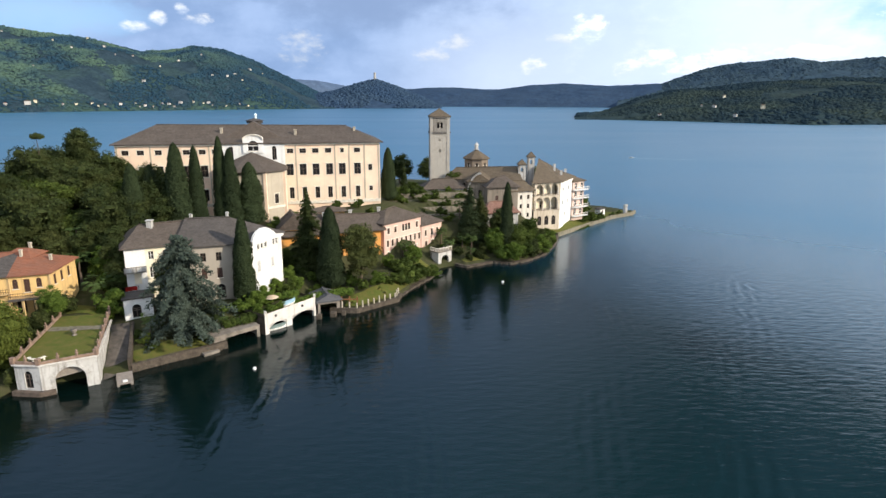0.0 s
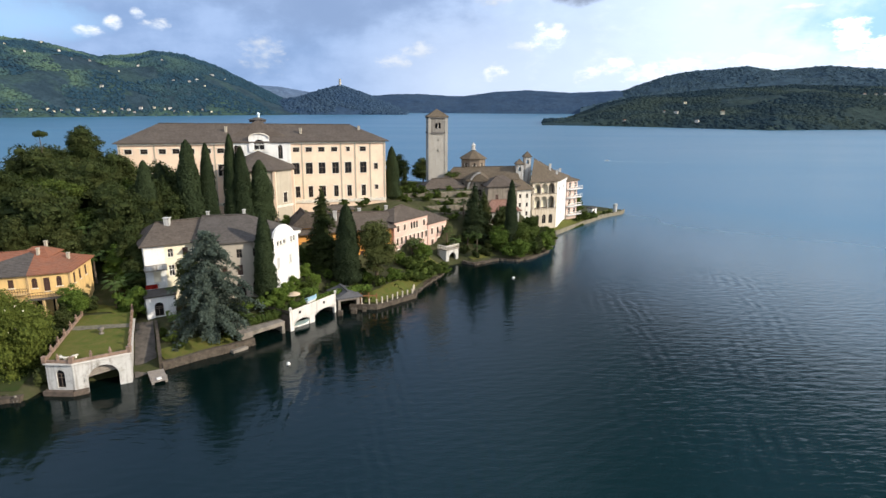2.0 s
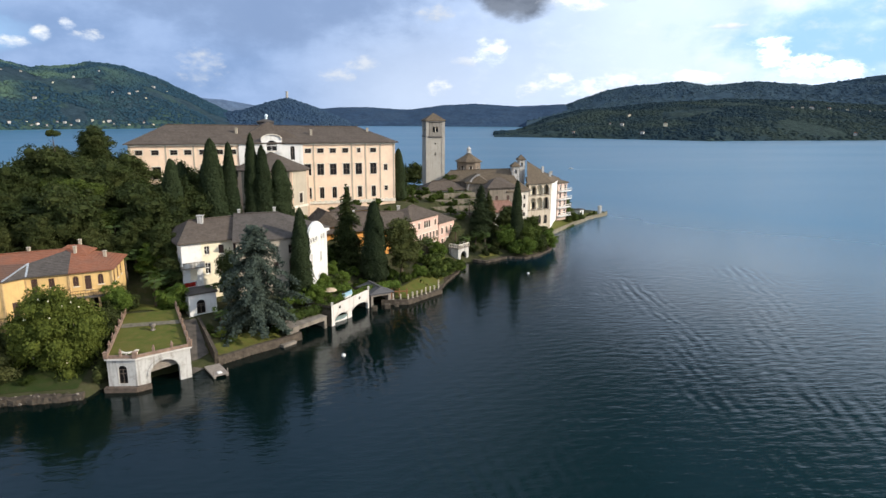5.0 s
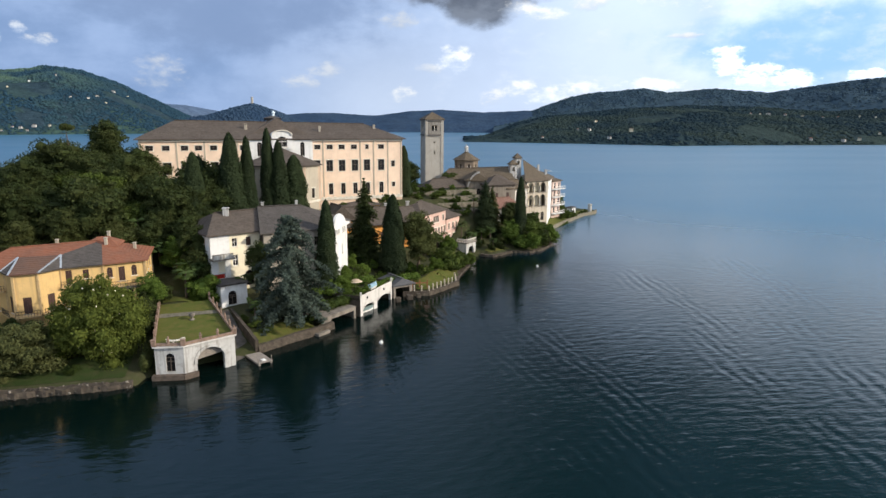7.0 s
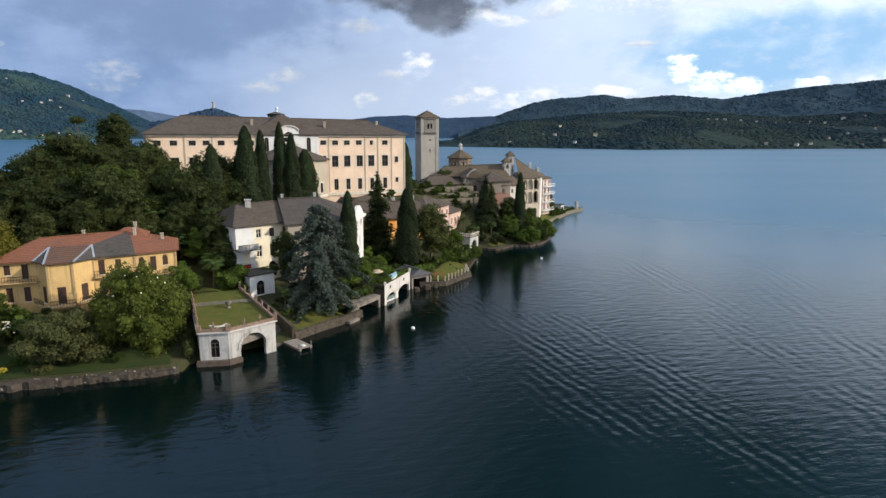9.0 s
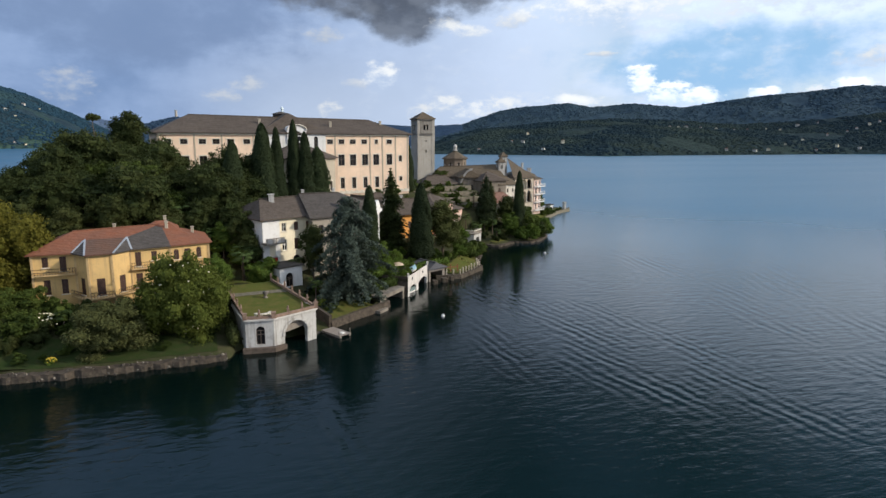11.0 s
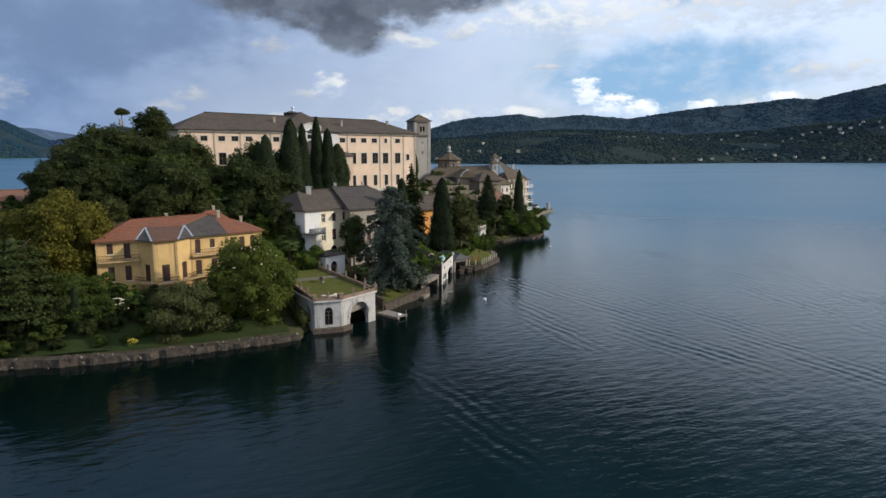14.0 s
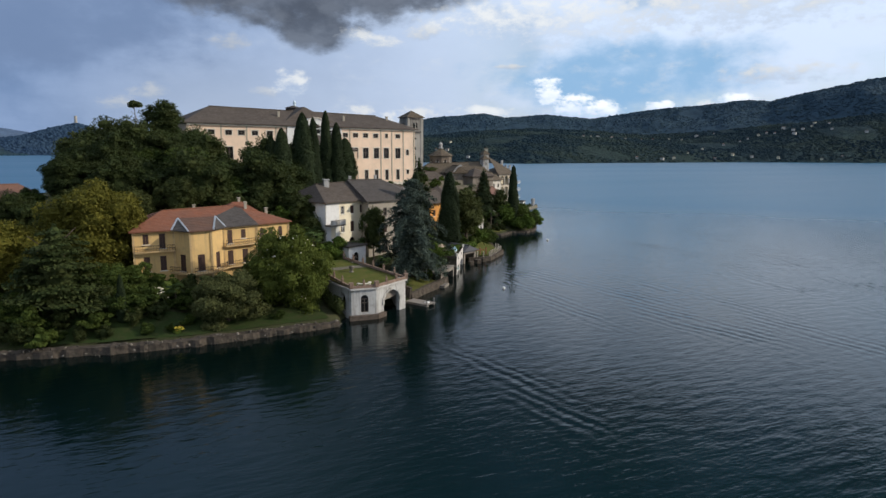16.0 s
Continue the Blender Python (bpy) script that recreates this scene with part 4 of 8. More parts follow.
_, ridge_at = hill("backdrop_right_ridge", "dark haze-blue green ridge behind the promontory", [(17, 0.2), (20.8, 1.3), (23.8, 2.4), (26.3, 2.8), (30, 3.1), (32, 2.75), (35.6, 3.05), (39.6, 2.65), (42.5, 3.1), (45.7, 3.5), (48.9, 3.7), (51.8, 4.0), (54, 3.8), (57, 4.6), (61, 5.4), (75, 6)], [(15, 2700), (75, 2700)], [(15, 3500), (75, 3500)], 0.3, FOREST_RIDGE, 6, 9, 0.2, 26)

# crown colours carry the painted haze as well
WOODS_LEFT = canopy_material("hazy_sunlit_slope_woods", (0.017, 0.042, 0.067), (0.026, 0.057, 0.080), (0.080, 0.130, 0.092), 0.9, (-680.0, -1000.0))
# promontory crowns, darkened in colour for the same cloud shade
WOODS_RIGHT = canopy_material("shaded_promontory_woods", (0.013, 0.027, 0.038), (0.020, 0.036, 0.043), (0.044, 0.060, 0.044), 0.6)
WOODS_RIDGE = canopy_material("hazy_ridge_woods", (0.034, 0.060, 0.086), (0.046, 0.076, 0.098), (0.06, 0.090, 0.095), 0.5)
WOODS_HAZE = canopy_material("hazy_hill_woods", (0.022, 0.044, 0.082), (0.038, 0.066, 0.11), (0.045, 0.075, 0.11), 0.5)
canopy("mixed green woods on the far slope above the lake, haze and a sunlit patch in their colour", left_at, (-37, -8), (0.004, 1.06), 20000, 5.4, WOODS_LEFT, 41, 0.22)
canopy("woods on the far promontory, cloud shade in their colour", right_at, (14.4, 64), (0.003, 1.06), 22000, 4.4, WOODS_RIGHT, 42, 0.2, tall=0.75)
canopy("haze-blue woods on the far ridge", ridge_at, (17, 64), (0.35, 1.05), 9000, 6.5, WOODS_RIDGE, 43, tall=0.55)
canopy("haze-blue woods on the tower's hill", tower_hill_at, (-13, 1.5), (0.01, 1.05), 4000, 6.5, WOODS_HAZE, 44)


# ---------------------------------------------------------------- far villas
def far_house(name, label, w, d, h, wall_mat, roof_mat):
    ob = thing(name, (0, 0, 0), label, "house", "villas on the far shores")
    bm = bmesh.new()
    for p, q in (((-w / 2, -d / 2), (w / 2, -d / 2)), ((w / 2, -d / 2), (w / 2, d / 2)), ((w / 2, d / 2), (-w / 2, d / 2)), ((-w / 2, d / 2), (-w / 2, -d / 2))):
        L = (Vector(q) - Vector(p)).length
        wall_run(bm, p, q, -3, h, [(u - 0.7, u + 0.7, v, v + 1.7, False) for u in np.linspace(2, L - 2, 3) for v in np.arange(1.2, h - 1.8, 3.0)], 0.5)
    part("wall", bm, wall_mat, ob)
    bm = bmesh.new()
    roof_over(bm, [(-w / 2, -d / 2), (w / 2, -d / 2), (w / 2, d / 2), (-w / 2, d / 2)], h, [(-w / 4, 0, h + d * 0.3), (w / 4, 0, h + d * 0.3)], 0.8)
    part("roof", bm, roof_mat, ob)
    return ob


def far_houses():
    rnd = random.Random(11)
    protos = [far_house("villa", "pale far villa with a red roof among trees", 13, 10, 7.5, PLASTER_WORN, CLAY), far_house("villa", "cream far villa with a brown roof among trees", 17, 11, 9, PLASTER_DOCK, SLATE),
              far_house("villa", "small cream far villa among trees", 11, 9, 6.5, PLASTER_PALE, SLATE_TAN)]
    spots = []
    for a in (-33.0, -31.6, -31.1, -29.3, -28.4, -27.3, -26.9, -26.4, -25.3, -24.2, -23.9, -23.5, -22.9, -22.2, -21.7, -21.3, -20.8, -19.8, -19.0, -18.6, -18.3, -17.2, -16.1, -15.4):
        spots.append((left_at, a, 0.02 + 0.035 * rnd.random()))
    for a, t in ((-32.8, 0.93), (-31.4, 0.98), (-30.2, 0.95), (-29.6, 0.7), (-28.4, 0.6), (-27.3, 0.93), (-26.2, 0.8), (-25.4, 0.55), (-24.2, 0.7), (-22.2, 0.45), (-20.8, 0.55), (-19.0, 0.62), (-18.2, 0.35), (-17.0, 0.33), (-16.4, 0.36), (-15.8, 0.30), (-15.2, 0.5), (-14.2, 0.55), (-31.0, 0.4), (-23.5, 0.3)):
        spots.append((left_at, a, t))
    for a, t in ((21.5, 0.05), (24.6, 0.24), (25.6, 0.20), (29.2, 0.18), (26.1, 0.45), (27.4, 0.05), (38.5, 0.66), (41.0, 0.7), (44.6, 0.72), (46.0, 0.78), (47.0, 0.7), (48.2, 0.75), (49.6, 0.8), (43.0, 0.05), (46.2, 0.04), (49.6, 0.03), (51.0, 0.08), (52.5, 0.05), (54.5, 0.04), (55.5, 0.6), (57.0, 0.75), (58.2, 0.5), (59.0, 0.06), (60.5, 0.4), (45.2, 0.03), (47.4, 0.12), (48.6, 0.2), (50.3, 0.3), (51.6, 0.42), (52.2, 0.5), (53.0, 0.56), (53.6, 0.62), (54.2, 0.58), (54.8, 0.68), (55.6, 0.5), (56.2, 0.6), (56.8, 0.66), (57.6, 0.02), (58.0, 0.7), (39.2, 0.7), (39.8, 0.68), (42.2, 0.6), (43.6, 0.66)):
        spots.append((right_at, a, t))
    for i, (f, a, t) in enumerate(spots):
        x, y, z = f(a, t)
        s = 0.5 + 0.35 * rnd.random()
        m = pose(x, y, z + 2.5, 0, 0, -a + rnd.uniform(-30, 30)) @ Matrix.Diagonal((s, s, s, 1))
        k = rnd.randrange(3)
        if i < 3:
            protos[i].matrix_world = m
        else:
            copy_thing(protos[k], m)
    # the small watch tower on the middle hill
    x, y, z = tower_hill_at(-4.5, 0.98) + np.array((0, 0, 5))
    ob = thing("watch_tower", (x, y, z), "small grey stone watch tower on a hilltop", "tower")
    bm = bmesh.new()
    lathe(bm, [(5.5, -4), (4.6, 22), (5.2, 22.2), (5.2, 25)], 12)
    part("wall", bm, STONE_TOWER, ob)


far_houses()


def shore_stones():
    """Loose pale and dark stones along the garden's water wall."""
    rnd = random.Random(31)
    bm = bmesh.new()
    path = [(-118, 93.6), (-104, 87.4), (-91.6, 84.2), (-82, 83.0), (-72, 83.2), (-62.3, 83.6)]
    for a, b in zip(path, path[1:]):
        a, b = Vector(a), Vector(b)
        for i in range(int((b - a).length * 3.2)):
            p = a.lerp(b, rnd.random()) + Vector((0, rnd.uniform(-1.35, 0.3)))
            r = rnd.uniform(0.05, 0.17)
            z = 0.98 if p.y > a.lerp(b, 0.5).y - 0.55 else rnd.uniform(0.0, 0.5)
            bmesh.ops.create_icosphere(bm, subdivisions=1, radius=r, matrix=Matrix.Translation((p.x, p.y, z)) @ pose(0, 0, 0, rnd.uniform(0, 360), rnd.uniform(0, 360), 0) @ Matrix.Diagonal((1.4, 1, 0.6, 1)))
    m, nt, bs = base_material("loose_stones", 0.9)
    k = Nodes(nt)
    k.link(k.mix(k.ramp(k.n("ShaderNodeNewGeometry").outputs["Random Per Island"], 0.45, 1.0), (0.04, 0.034, 0.028), (0.24, 0.21, 0.17)), bs.inputs["Base Color"])
    tagged(part("loose_stones", bm, m), "loose pale and dark stones along the water wall", "stones", kind="stuff")


shore_stones()


# ---------------------------------------------------------------- the abbey
AB = Vector((-76.0, 153.6))
AD = (Vector((-12.6, 166.6)) - AB).normalized()
AN = Vector((-AD.y, AD.x))
AL = 64.7


def ab(u, v):
    p = AB + AD * u + AN * v
    return (p.x, p.y)


def build_abbey():
    z0, eave, D = 11.0, 31.3, 17.0
    rows = []
    for u in (2.2, 5.7, 9.8, 12.9, 16.3, 20.1, 23.2, 41.5, 44.7, 47.9, 51.2, 58.7):
        rows.append((u, 28.8, 1.6, 1.15, "stone_dark", False))
    rows.append((54.8, 28.8, 0.9, 1.15, "stone_dark", False))
    for u in (5.8, 9.8, 16.3, 20.3, 23.2, 41.3, 44.6, 47.9, 51.4, 54.7, 58.7):
        rows.append((u, 23.1, 1.75, 2.9, "stone_dark", False))
    rows.append((62.1, 24.0, 1.0, 1.6, "stone_dark", False))
    for u in (5.8, 9.8, 16.3, 20.3, 41.5, 44.8, 48.1, 51.4, 54.9, 58.7):
        rows.append((u, 17.0, 1.15, 2.9, "stone", False))
    rows.append((62.2, 18.6, 0.9, 1.2, "stone", False))
    rows += [(27.0, 27.2, 1.1, 3.5, "bare", True), (37.6, 27.2, 1.1, 3.5, "bare", True)]
    side = [(u, v, 1.4, h, "stone_dark", False) for u in (3, 7, 11) for v, h in ((28.8, 1.15), (23.1, 2.9), (17.0, 2.9))]
    ob, o = building("abbey", "long cream-pink plastered abbey with rows of windows and a slate roof", [ab(0, 0), ab(AL, 0), ab(AL, D), ab(0, D)], z0, eave,
                     [(*ab(8.2, D / 2), 35.9), (*ab(AL - 8.2, D / 2), 35.4)], PLASTER_CREAM, SLATE, {0: rows, 1: side, 3: side}, 0.9, "abbey")
    off = Vector(o)

    def local(u, v, z):
        return Vector((*ab(u, v), z)) - off

    # white church bay in the front, with its gable and half-round window
    bm = bmesh.new()
    a, b = ab(24.6, -0.35), ab(40.2, -0.35)
    wall_run(bm, a, b, z0, eave - 0.1, [(1.85, 2.95, 27.2, 30.7, True), (12.45, 13.55, 27.2, 30.7, True)], 0.3, o)
    wall_run(bm, b, ab(40.2, 0), z0, eave - 0.1, (), 0.2, o)
    wall_run(bm, ab(24.6, 0), a, z0, eave - 0.1, (), 0.2, o)
    part("church_front", bm, PLASTER_WHITE, ob, "white plastered church bay")
    for u in (27.0, 37.6):
        add_window(ob, ab(0, -0.35), ab(AL, -0.35), o, u, 27.2, 1.1, 3.5, "bare", True)
    bm = bmesh.new()
    g0, g1 = ab(30.0, -0.7), ab(35.0, -0.7)
    wall_run(bm, g0, g1, 29.0, 32.3, [(1.2, 3.8, 29.5, 32.1, True)], 0.35, o)
    wall_run(bm, g1, ab(35.0, 6), 29.0, 32.3, (), 0.2, o)
    wall_run(bm, ab(30.0, 6), g0, 29.0, 32.3, (), 0.2, o)
    # curved head of the gable
    n = 12
    arc = [(2.5 - 2.5 * math.cos(math.pi * i / n), 32.3 + 1.25 * math.sin(math.pi * i / n)) for i in range(n + 1)]
    d = (Vector(g1) - Vector(g0)).normalized()
    front = [bm.verts.new((g0[0] + d.x * u - o[0], g0[1] + d.y * u - o[1], v - o[2])) for u, v in arc]
    back = [bm.verts.new(w.co + Vector((AN.x * 6, AN.y * 6, 0))) for w in front]
    bm.faces.new(front[::-1])
    for i in range(n):
        bm.faces.new((front[i], front[i + 1], back[i + 1], back[i]))
    gable = part("gable", bm, PLASTER_WHITE, ob, "white gable with a half-round window")
    bm = bmesh.new()
    for i in range(n):
        (u0, v0), (u1, v1) = arc[i], arc[i + 1]
        beam(bm, Vector((g0[0] + d.x * u0 - AN.x * 0.1, g0[1] + d.y * u0 - AN.y * 0.1, v0 + 0.08)) - off, Vector((g0[0] + d.x * u1 - AN.x * 0.1, g0[1] + d.y * u1 - AN.y * 0.1, v1 + 0.08)) - off, 0.5, 0.22)
    part("cornice", bm, STONE_TRIM, gable)
    add_window(ob, g0, g1, o, 2.5, 29.5, 2.6, 2.6, "lunette", True)
    # cross roof of the church with its small cupola
    bm = bmesh.new()
    roof_over(bm, [ab(24.0, 1.5), ab(40.8, 1.5), ab(40.8, D), ab(24.0, D)], eave + 0.3, [(*ab(32.3, 5.5), 36.7), (*ab(32.3, 12), 36.7)], 0.4, 0.2, o)
    part("cross_roof", bm, SLATE, ob)
    bm = bmesh.new()
    lathe(bm, [(2.2, 0), (2.2, 0.6), (2.6, 0.65), (0.3, 1.3)], 8, local(32.3, 12, 36.0))
    cup = part("cupola", bm, SLATE_GREY, ob, "low octagonal slate cupola")
    bm = bmesh.new()
    lathe(bm, [(0.35, 0), (0.32, 0.5), (0.46, 0.8), (0.34, 1.15), (0.06, 1.4)], 10, local(32.6, 12, 37.25))
    part("finial", bm, plain("pale_blue_stone", (0.62, 0.72, 0.76), 0.5), cup, "pale rounded finial")
    # pilaster strips, plinth and eaves moulding
    for u in (0.35, 8.0, 14.2, 21.7, 42.9, 52.9, 56.6, 60.6, 64.35):
        bm = bmesh.new()
        a, b = Vector(ab(u - 0.17, -0.09)), Vector(ab(u + 0.17, -0.09))
        wall_run(bm, a, b, 16.3, eave - 0.3, (), 0.1, o)
        wall_run(bm, b, ab(u + 0.17, 0), 16.3, eave - 0.3, (), 0.1, o)
        wall_run(bm, ab(u - 0.17, 0), a, 16.3, eave - 0.3, (), 0.1, o)
        part("pilaster", bm, PLASTER_BARE, ob, "narrow brownish pilaster strip")
    for u0, u1 in ((0.0, 24.4), (40.3, AL)):
        bm = bmesh.new()
        beam(bm, local(u0, -0.12, 15.9), local(u1, -0.12, 15.9), 0.35, 0.7)
        for u in np.arange(u0 + 0.6, u1, 1.5):
            beam(bm, local(u, -0.15, 16.3), local(u + 0.55, -0.15, 16.3), 0.4, 0.35)
        part("plinth_band", bm, STONE_TRIM, ob)
    for u0, u1 in ((0.0, 24.4), (40.3, AL)):
        bm = bmesh.new()
        beam(bm, local(u0, -0.25, eave - 0.2), local(u1, -0.25, eave - 0.2), 0.5, 0.35)
        part("eaves_moulding", bm, STONE_TRIM, ob)
    for u, v, h in ((24.5, 4.5, 35.0), (43.0, 3.5, 34.6), (58.5, 5.5, 35.0)):
        p = ab(u, v)
        chimney(ob, o, p[0], p[1], 32.6, h, 0.6, PLASTER_BARE)


build_abbey()


def build_apse():
    poly = [ab(24.2, -0.4), ab(24.2, -7.8), ab(28.6, -11.6), ab(35.6, -11.6), ab(40.0, -7.8), ab(40.0, -0.4)]
    ob, o = building("chapel_apse", "polygonal grey-plastered apse with a steep slate roof before the abbey", poly, 11.0, 25.3, [(*ab(32.1, -1.6), 29.4)], PLASTER_BARE, SLATE,
                     {3: [(3.2, 17.4, 1.2, 2.4, "stone", False)], 2: [(3.5, 17.4, 1.2, 2.4, "stone", False)], 1: [(3.0, 17.4, 1.2, 2.4, "stone", False)]}, 0.8, "apse")
    bm = bmesh.new()
    for i in range(1, 5):
        p = Vector(poly[i])
        box(bm, p.x - 0.35 - o[0], p.y - 0.35 - o[1], 0, p.x + 0.35 - o[0], p.y + 0.35 - o[1], 14.1)
    part("corner_strip", bm, PLASTER_CREAM, ob)
    bm = bmesh.new()
    for i in range(5):
        a, b = Vector((*poly[i], 16.6)) - Vector(o), Vector((*poly[i + 1], 16.6)) - Vector(o)
        beam(bm, a, b, 0.5, 0.5)
    part("plinth_band", bm, STONE_TRIM, ob)


build_apse()


# ---------------------------------------------------------------- bell tower and church
BELFRY = plaster("dark_belfry_plaster", (0.27, 0.25, 0.22), (0.09, 0.08, 0.07), 0.9)


def build_bell_tower():
    s, cx, cy, z0, top = 6.2, 3.5, 205.3, 12.0, 36.9
    c, sn = math.cos(radians(4)), math.sin(radians(4))
    poly = [(cx + x * c - y * sn, cy + x * sn + y * c) for x, y in ((-s / 2, -s / 2), (s / 2, -s / 2), (s / 2, s / 2), (-s / 2, s / 2))]
    rows = [(s / 2, 25.6, 0.45, 1.0, "hole", False), (s / 2, 29.3, 0.5, 0.5, "hole", False)]
    bell = [(s / 2 - 0.5, 33.3, 0.75, 1.8, "hole", True), (s / 2 + 0.5, 33.3, 0.75, 1.8, "hole", True)]
    ob, o = building("bell_tower", "tall square grey stone bell tower with a low pyramid roof", poly, z0, top, [(cx, cy, 39.5)], STONE_TOWER, SLATE_TAN, {i: rows + bell for i in range(4)}, 0.45, "bell tower")
    for i in range(4):
        p, q = Vector(poly[i]), Vector(poly[(i + 1) % 4])
        d = (q - p).normalized()
        n = Vector((d.y, -d.x))
        bm = bmesh.new()
        for u in (0.45, s - 0.45):
            a = p + d * (u - 0.45) + n * 0.12
            b = p + d * (u + 0.45) + n * 0.12
            wall_run(bm, a, b, 16, 36.6, (), 0.1, o)
            wall_run(bm, b, b - n * 0.12, 16, 36.6, (), 0.1, o)
            wall_run(bm, a - n * 0.12, a, 16, 36.6, (), 0.1, o)
        part("corner_strip", bm, STONE_TOWER, ob)
        bm = bmesh.new()
        for z in (31.9, 36.75):
            beam(bm, Vector((*(p + d * 0.9 + n * 0.15), z)) - Vector(o), Vector((*(q - d * 0.9 + n * 0.15), z)) - Vector(o), 0.55, 0.4)
        part("cornice", bm, plain("dark_string_course", (0.12, 0.11, 0.1), 0.9), ob)
        bm = bmesh.new()
        a, b = p + d * 0.93 + n * 0.035, q - d * 0.93 + n * 0.035
        w_ = (b - a).length / 2
        wall_run(bm, a, b, 32.15, 36.5, [(w_ - 0.875, w_ - 0.125, 33.3, 35.1, True), (w_ + 0.125, w_ + 0.875, 33.3, 35.1, True)], 0.34, o)
        part("belfry_panel", bm, BELFRY, ob, "darker grey belfry panel")
        bm = bmesh.new()
        m = p + d * (s / 2) + n * 0.05
        lathe(bm, [(0.15, 0), (0.11, 0.15), (0.11, 1.2), (0.18, 1.35)], 8, (m.x - o[0], m.y - o[1], 33.3 - o[2]))
        part("column", bm, STONE_TRIM, ob)
    # near-black block added inside so that the bell openings look shaded
    bm = bmesh.new()
    box(bm, cx - 1.9 - o[0], cy - 1.9 - o[1], 31 - o[2], cx + 1.9 - o[0], cy + 1.9 - o[1], 36.9 - o[2])
    part("belfry_dark_core", bm, plain("belfry_opening_shade", (0.02, 0.018, 0.016), 0.9), ob)


build_bell_tower()


CHURCH_STONE = plaster("dark_church_rubble", (0.24, 0.205, 0.165), (0.10, 0.09, 0.075), 0.9)


def build_basilica():
    poly = [(5.5, 198.5), (29.0, 194.0), (31.0, 204.5), (8.0, 209.5)]
    building("basilica", "grey stone church nave with a brown slate roof", poly, 9.0, 17.4, [(9.0, 203.5, 20.6), (29.0, 199.5, 21.4)], CHURCH_STONE, SLATE_TAN, {0: [(6, 14.5, 1.0, 1.8, "bare", True), (12, 14.5, 1.0, 1.8, "bare", True), (18, 14.5, 1.0, 1.8, "bare", True)]}, 0.6, "church")
    # front gable block
    building("church_transept", "grey plastered church gable with an arched white edge", [(12.2, 191.4), (19.2, 190.0), (20.4, 198.2), (13.4, 199.6)], 9.0, 17.4, [(15.7, 191.4, 20.2), (16.9, 198.6, 20.2)], CHURCH_STONE, SLATE_TAN, {0: [(4.0, 13.0, 1.2, 2.0, "bare", True)]}, 0.5, "church")
    building("sacristy", "low brown church annexe under a lean slate roof", [(19.0, 191.5), (24.5, 191.0), (25.0, 196.0), (19.8, 197.0)], 8.0, 14.8, [(20.5, 194.6, 17.4), (23.8, 194.0, 17.0)], CHURCH_STONE, SLATE, {0: [(2.6, 11.5, 0.9, 1.5, "bare", True)]}, 0.5, "church annexe")
    ob = thing("gable_edge", (12.1, 191.3, 12.0), "pale curved stone edge on the church gable", "gable")
    bm = bmesh.new()
    d = Vector((8.0, -1.5)).normalized()
    prev = None
    for i in range(9):
        t = math.pi / 2 * i / 8
        q = Vector((d.x * (4.4 - 4.4 * math.cos(t)), d.y * (4.4 - 4.4 * math.cos(t)) - 0.12, 8.3 * math.sin(t)))
        if prev:
            beam(bm, prev, q, 0.3, 0.5)
        prev = q
    part("edge", bm, PLASTER_WORN, ob)
    cx, cy, r, z = 15.8, 206.0, 4.1, 23.3
    ring = [(cx + r * math.cos(radians(22.5 + 45 * i)), cy + r * math.sin(radians(22.5 + 45 * i))) for i in range(8)]
    ob, o = building("church_dome", "octagonal drum with a low brown roof and a pale lantern", ring, 16.0, z, [(cx, cy, 26.4)], plaster("brown_brick_drum", (0.21, 0.17, 0.13), (0.12, 0.09, 0.07), 0.8), SLATE_TAN, {i: [(1.57, 20.6, 0.9, 1.5, "stone_dark", True)] for i in range(8)}, 0.6, "dome")
    bm = bmesh.new()
    lathe(bm, [(0.95, 0), (0.95, 0.25), (0.6, 0.3), (0.6, 1.3), (0.9, 1.4), (0.8, 1.5), (0.35, 2.0), (0.12, 2.2), (0.05, 2.6)], 10, (cx - o[0], cy - o[1], 26.2 - o[2]))
    part("lantern", bm, PLASTER_WORN, ob, "pale stone lantern")


build_basilica()

building("low_house", "low worn white house with a wide brown slate roof", [(-1.2, 189.0), (11.4, 192.2), (10.2, 198.2), (-2.4, 195.2)], 11.5, 15.4, [(1.2, 192.6, 18.2), (7.6, 194.4, 18.2)], PLASTER_WORN, SLATE, {0: [(4, 13.6, 0.9, 1.3, "plain", False), (9, 13.2, 1.0, 2.0, "bare", False)]}, 0.9)
building("stone_house", "narrow grey house under a long slate roof", [(18.0, 185.5), (27.5, 187.5), (26.0, 197.0), (16.5, 195.0)], 7.0, 16.4, [(21.0, 189.5, 19.2), (24.0, 194.5, 19.2)], CHURCH_STONE, SLATE, {0: [(3, 12.5, 1.0, 1.5, "shut", False), (7, 12.5, 1.0, 1.5, "shut", False)]}, 0.7)
building("plastered_house", "tall worn plastered house with a brown roof beside the palace", [(25.0, 187.4), (32.4, 190.0), (31.0, 197.2), (23.6, 194.8)], 3.0, 15.0, [(26.4, 191.8, 17.9), (30.2, 193.2, 17.6)], plaster("stained_cream_plaster", (0.68, 0.63, 0.55), amount=0.7), SLATE_TAN, {0: [(u, v, 0.8, 1.3, "bare", False) for u in (1.4, 3.9, 6.4) for v in (12.4, 9.6, 6.8)], 1: [(u, v, 0.9, 1.5, "plain", False) for u in (2.0, 5.2) for v in (12.4, 9.2, 6.0)]}, 0.8)
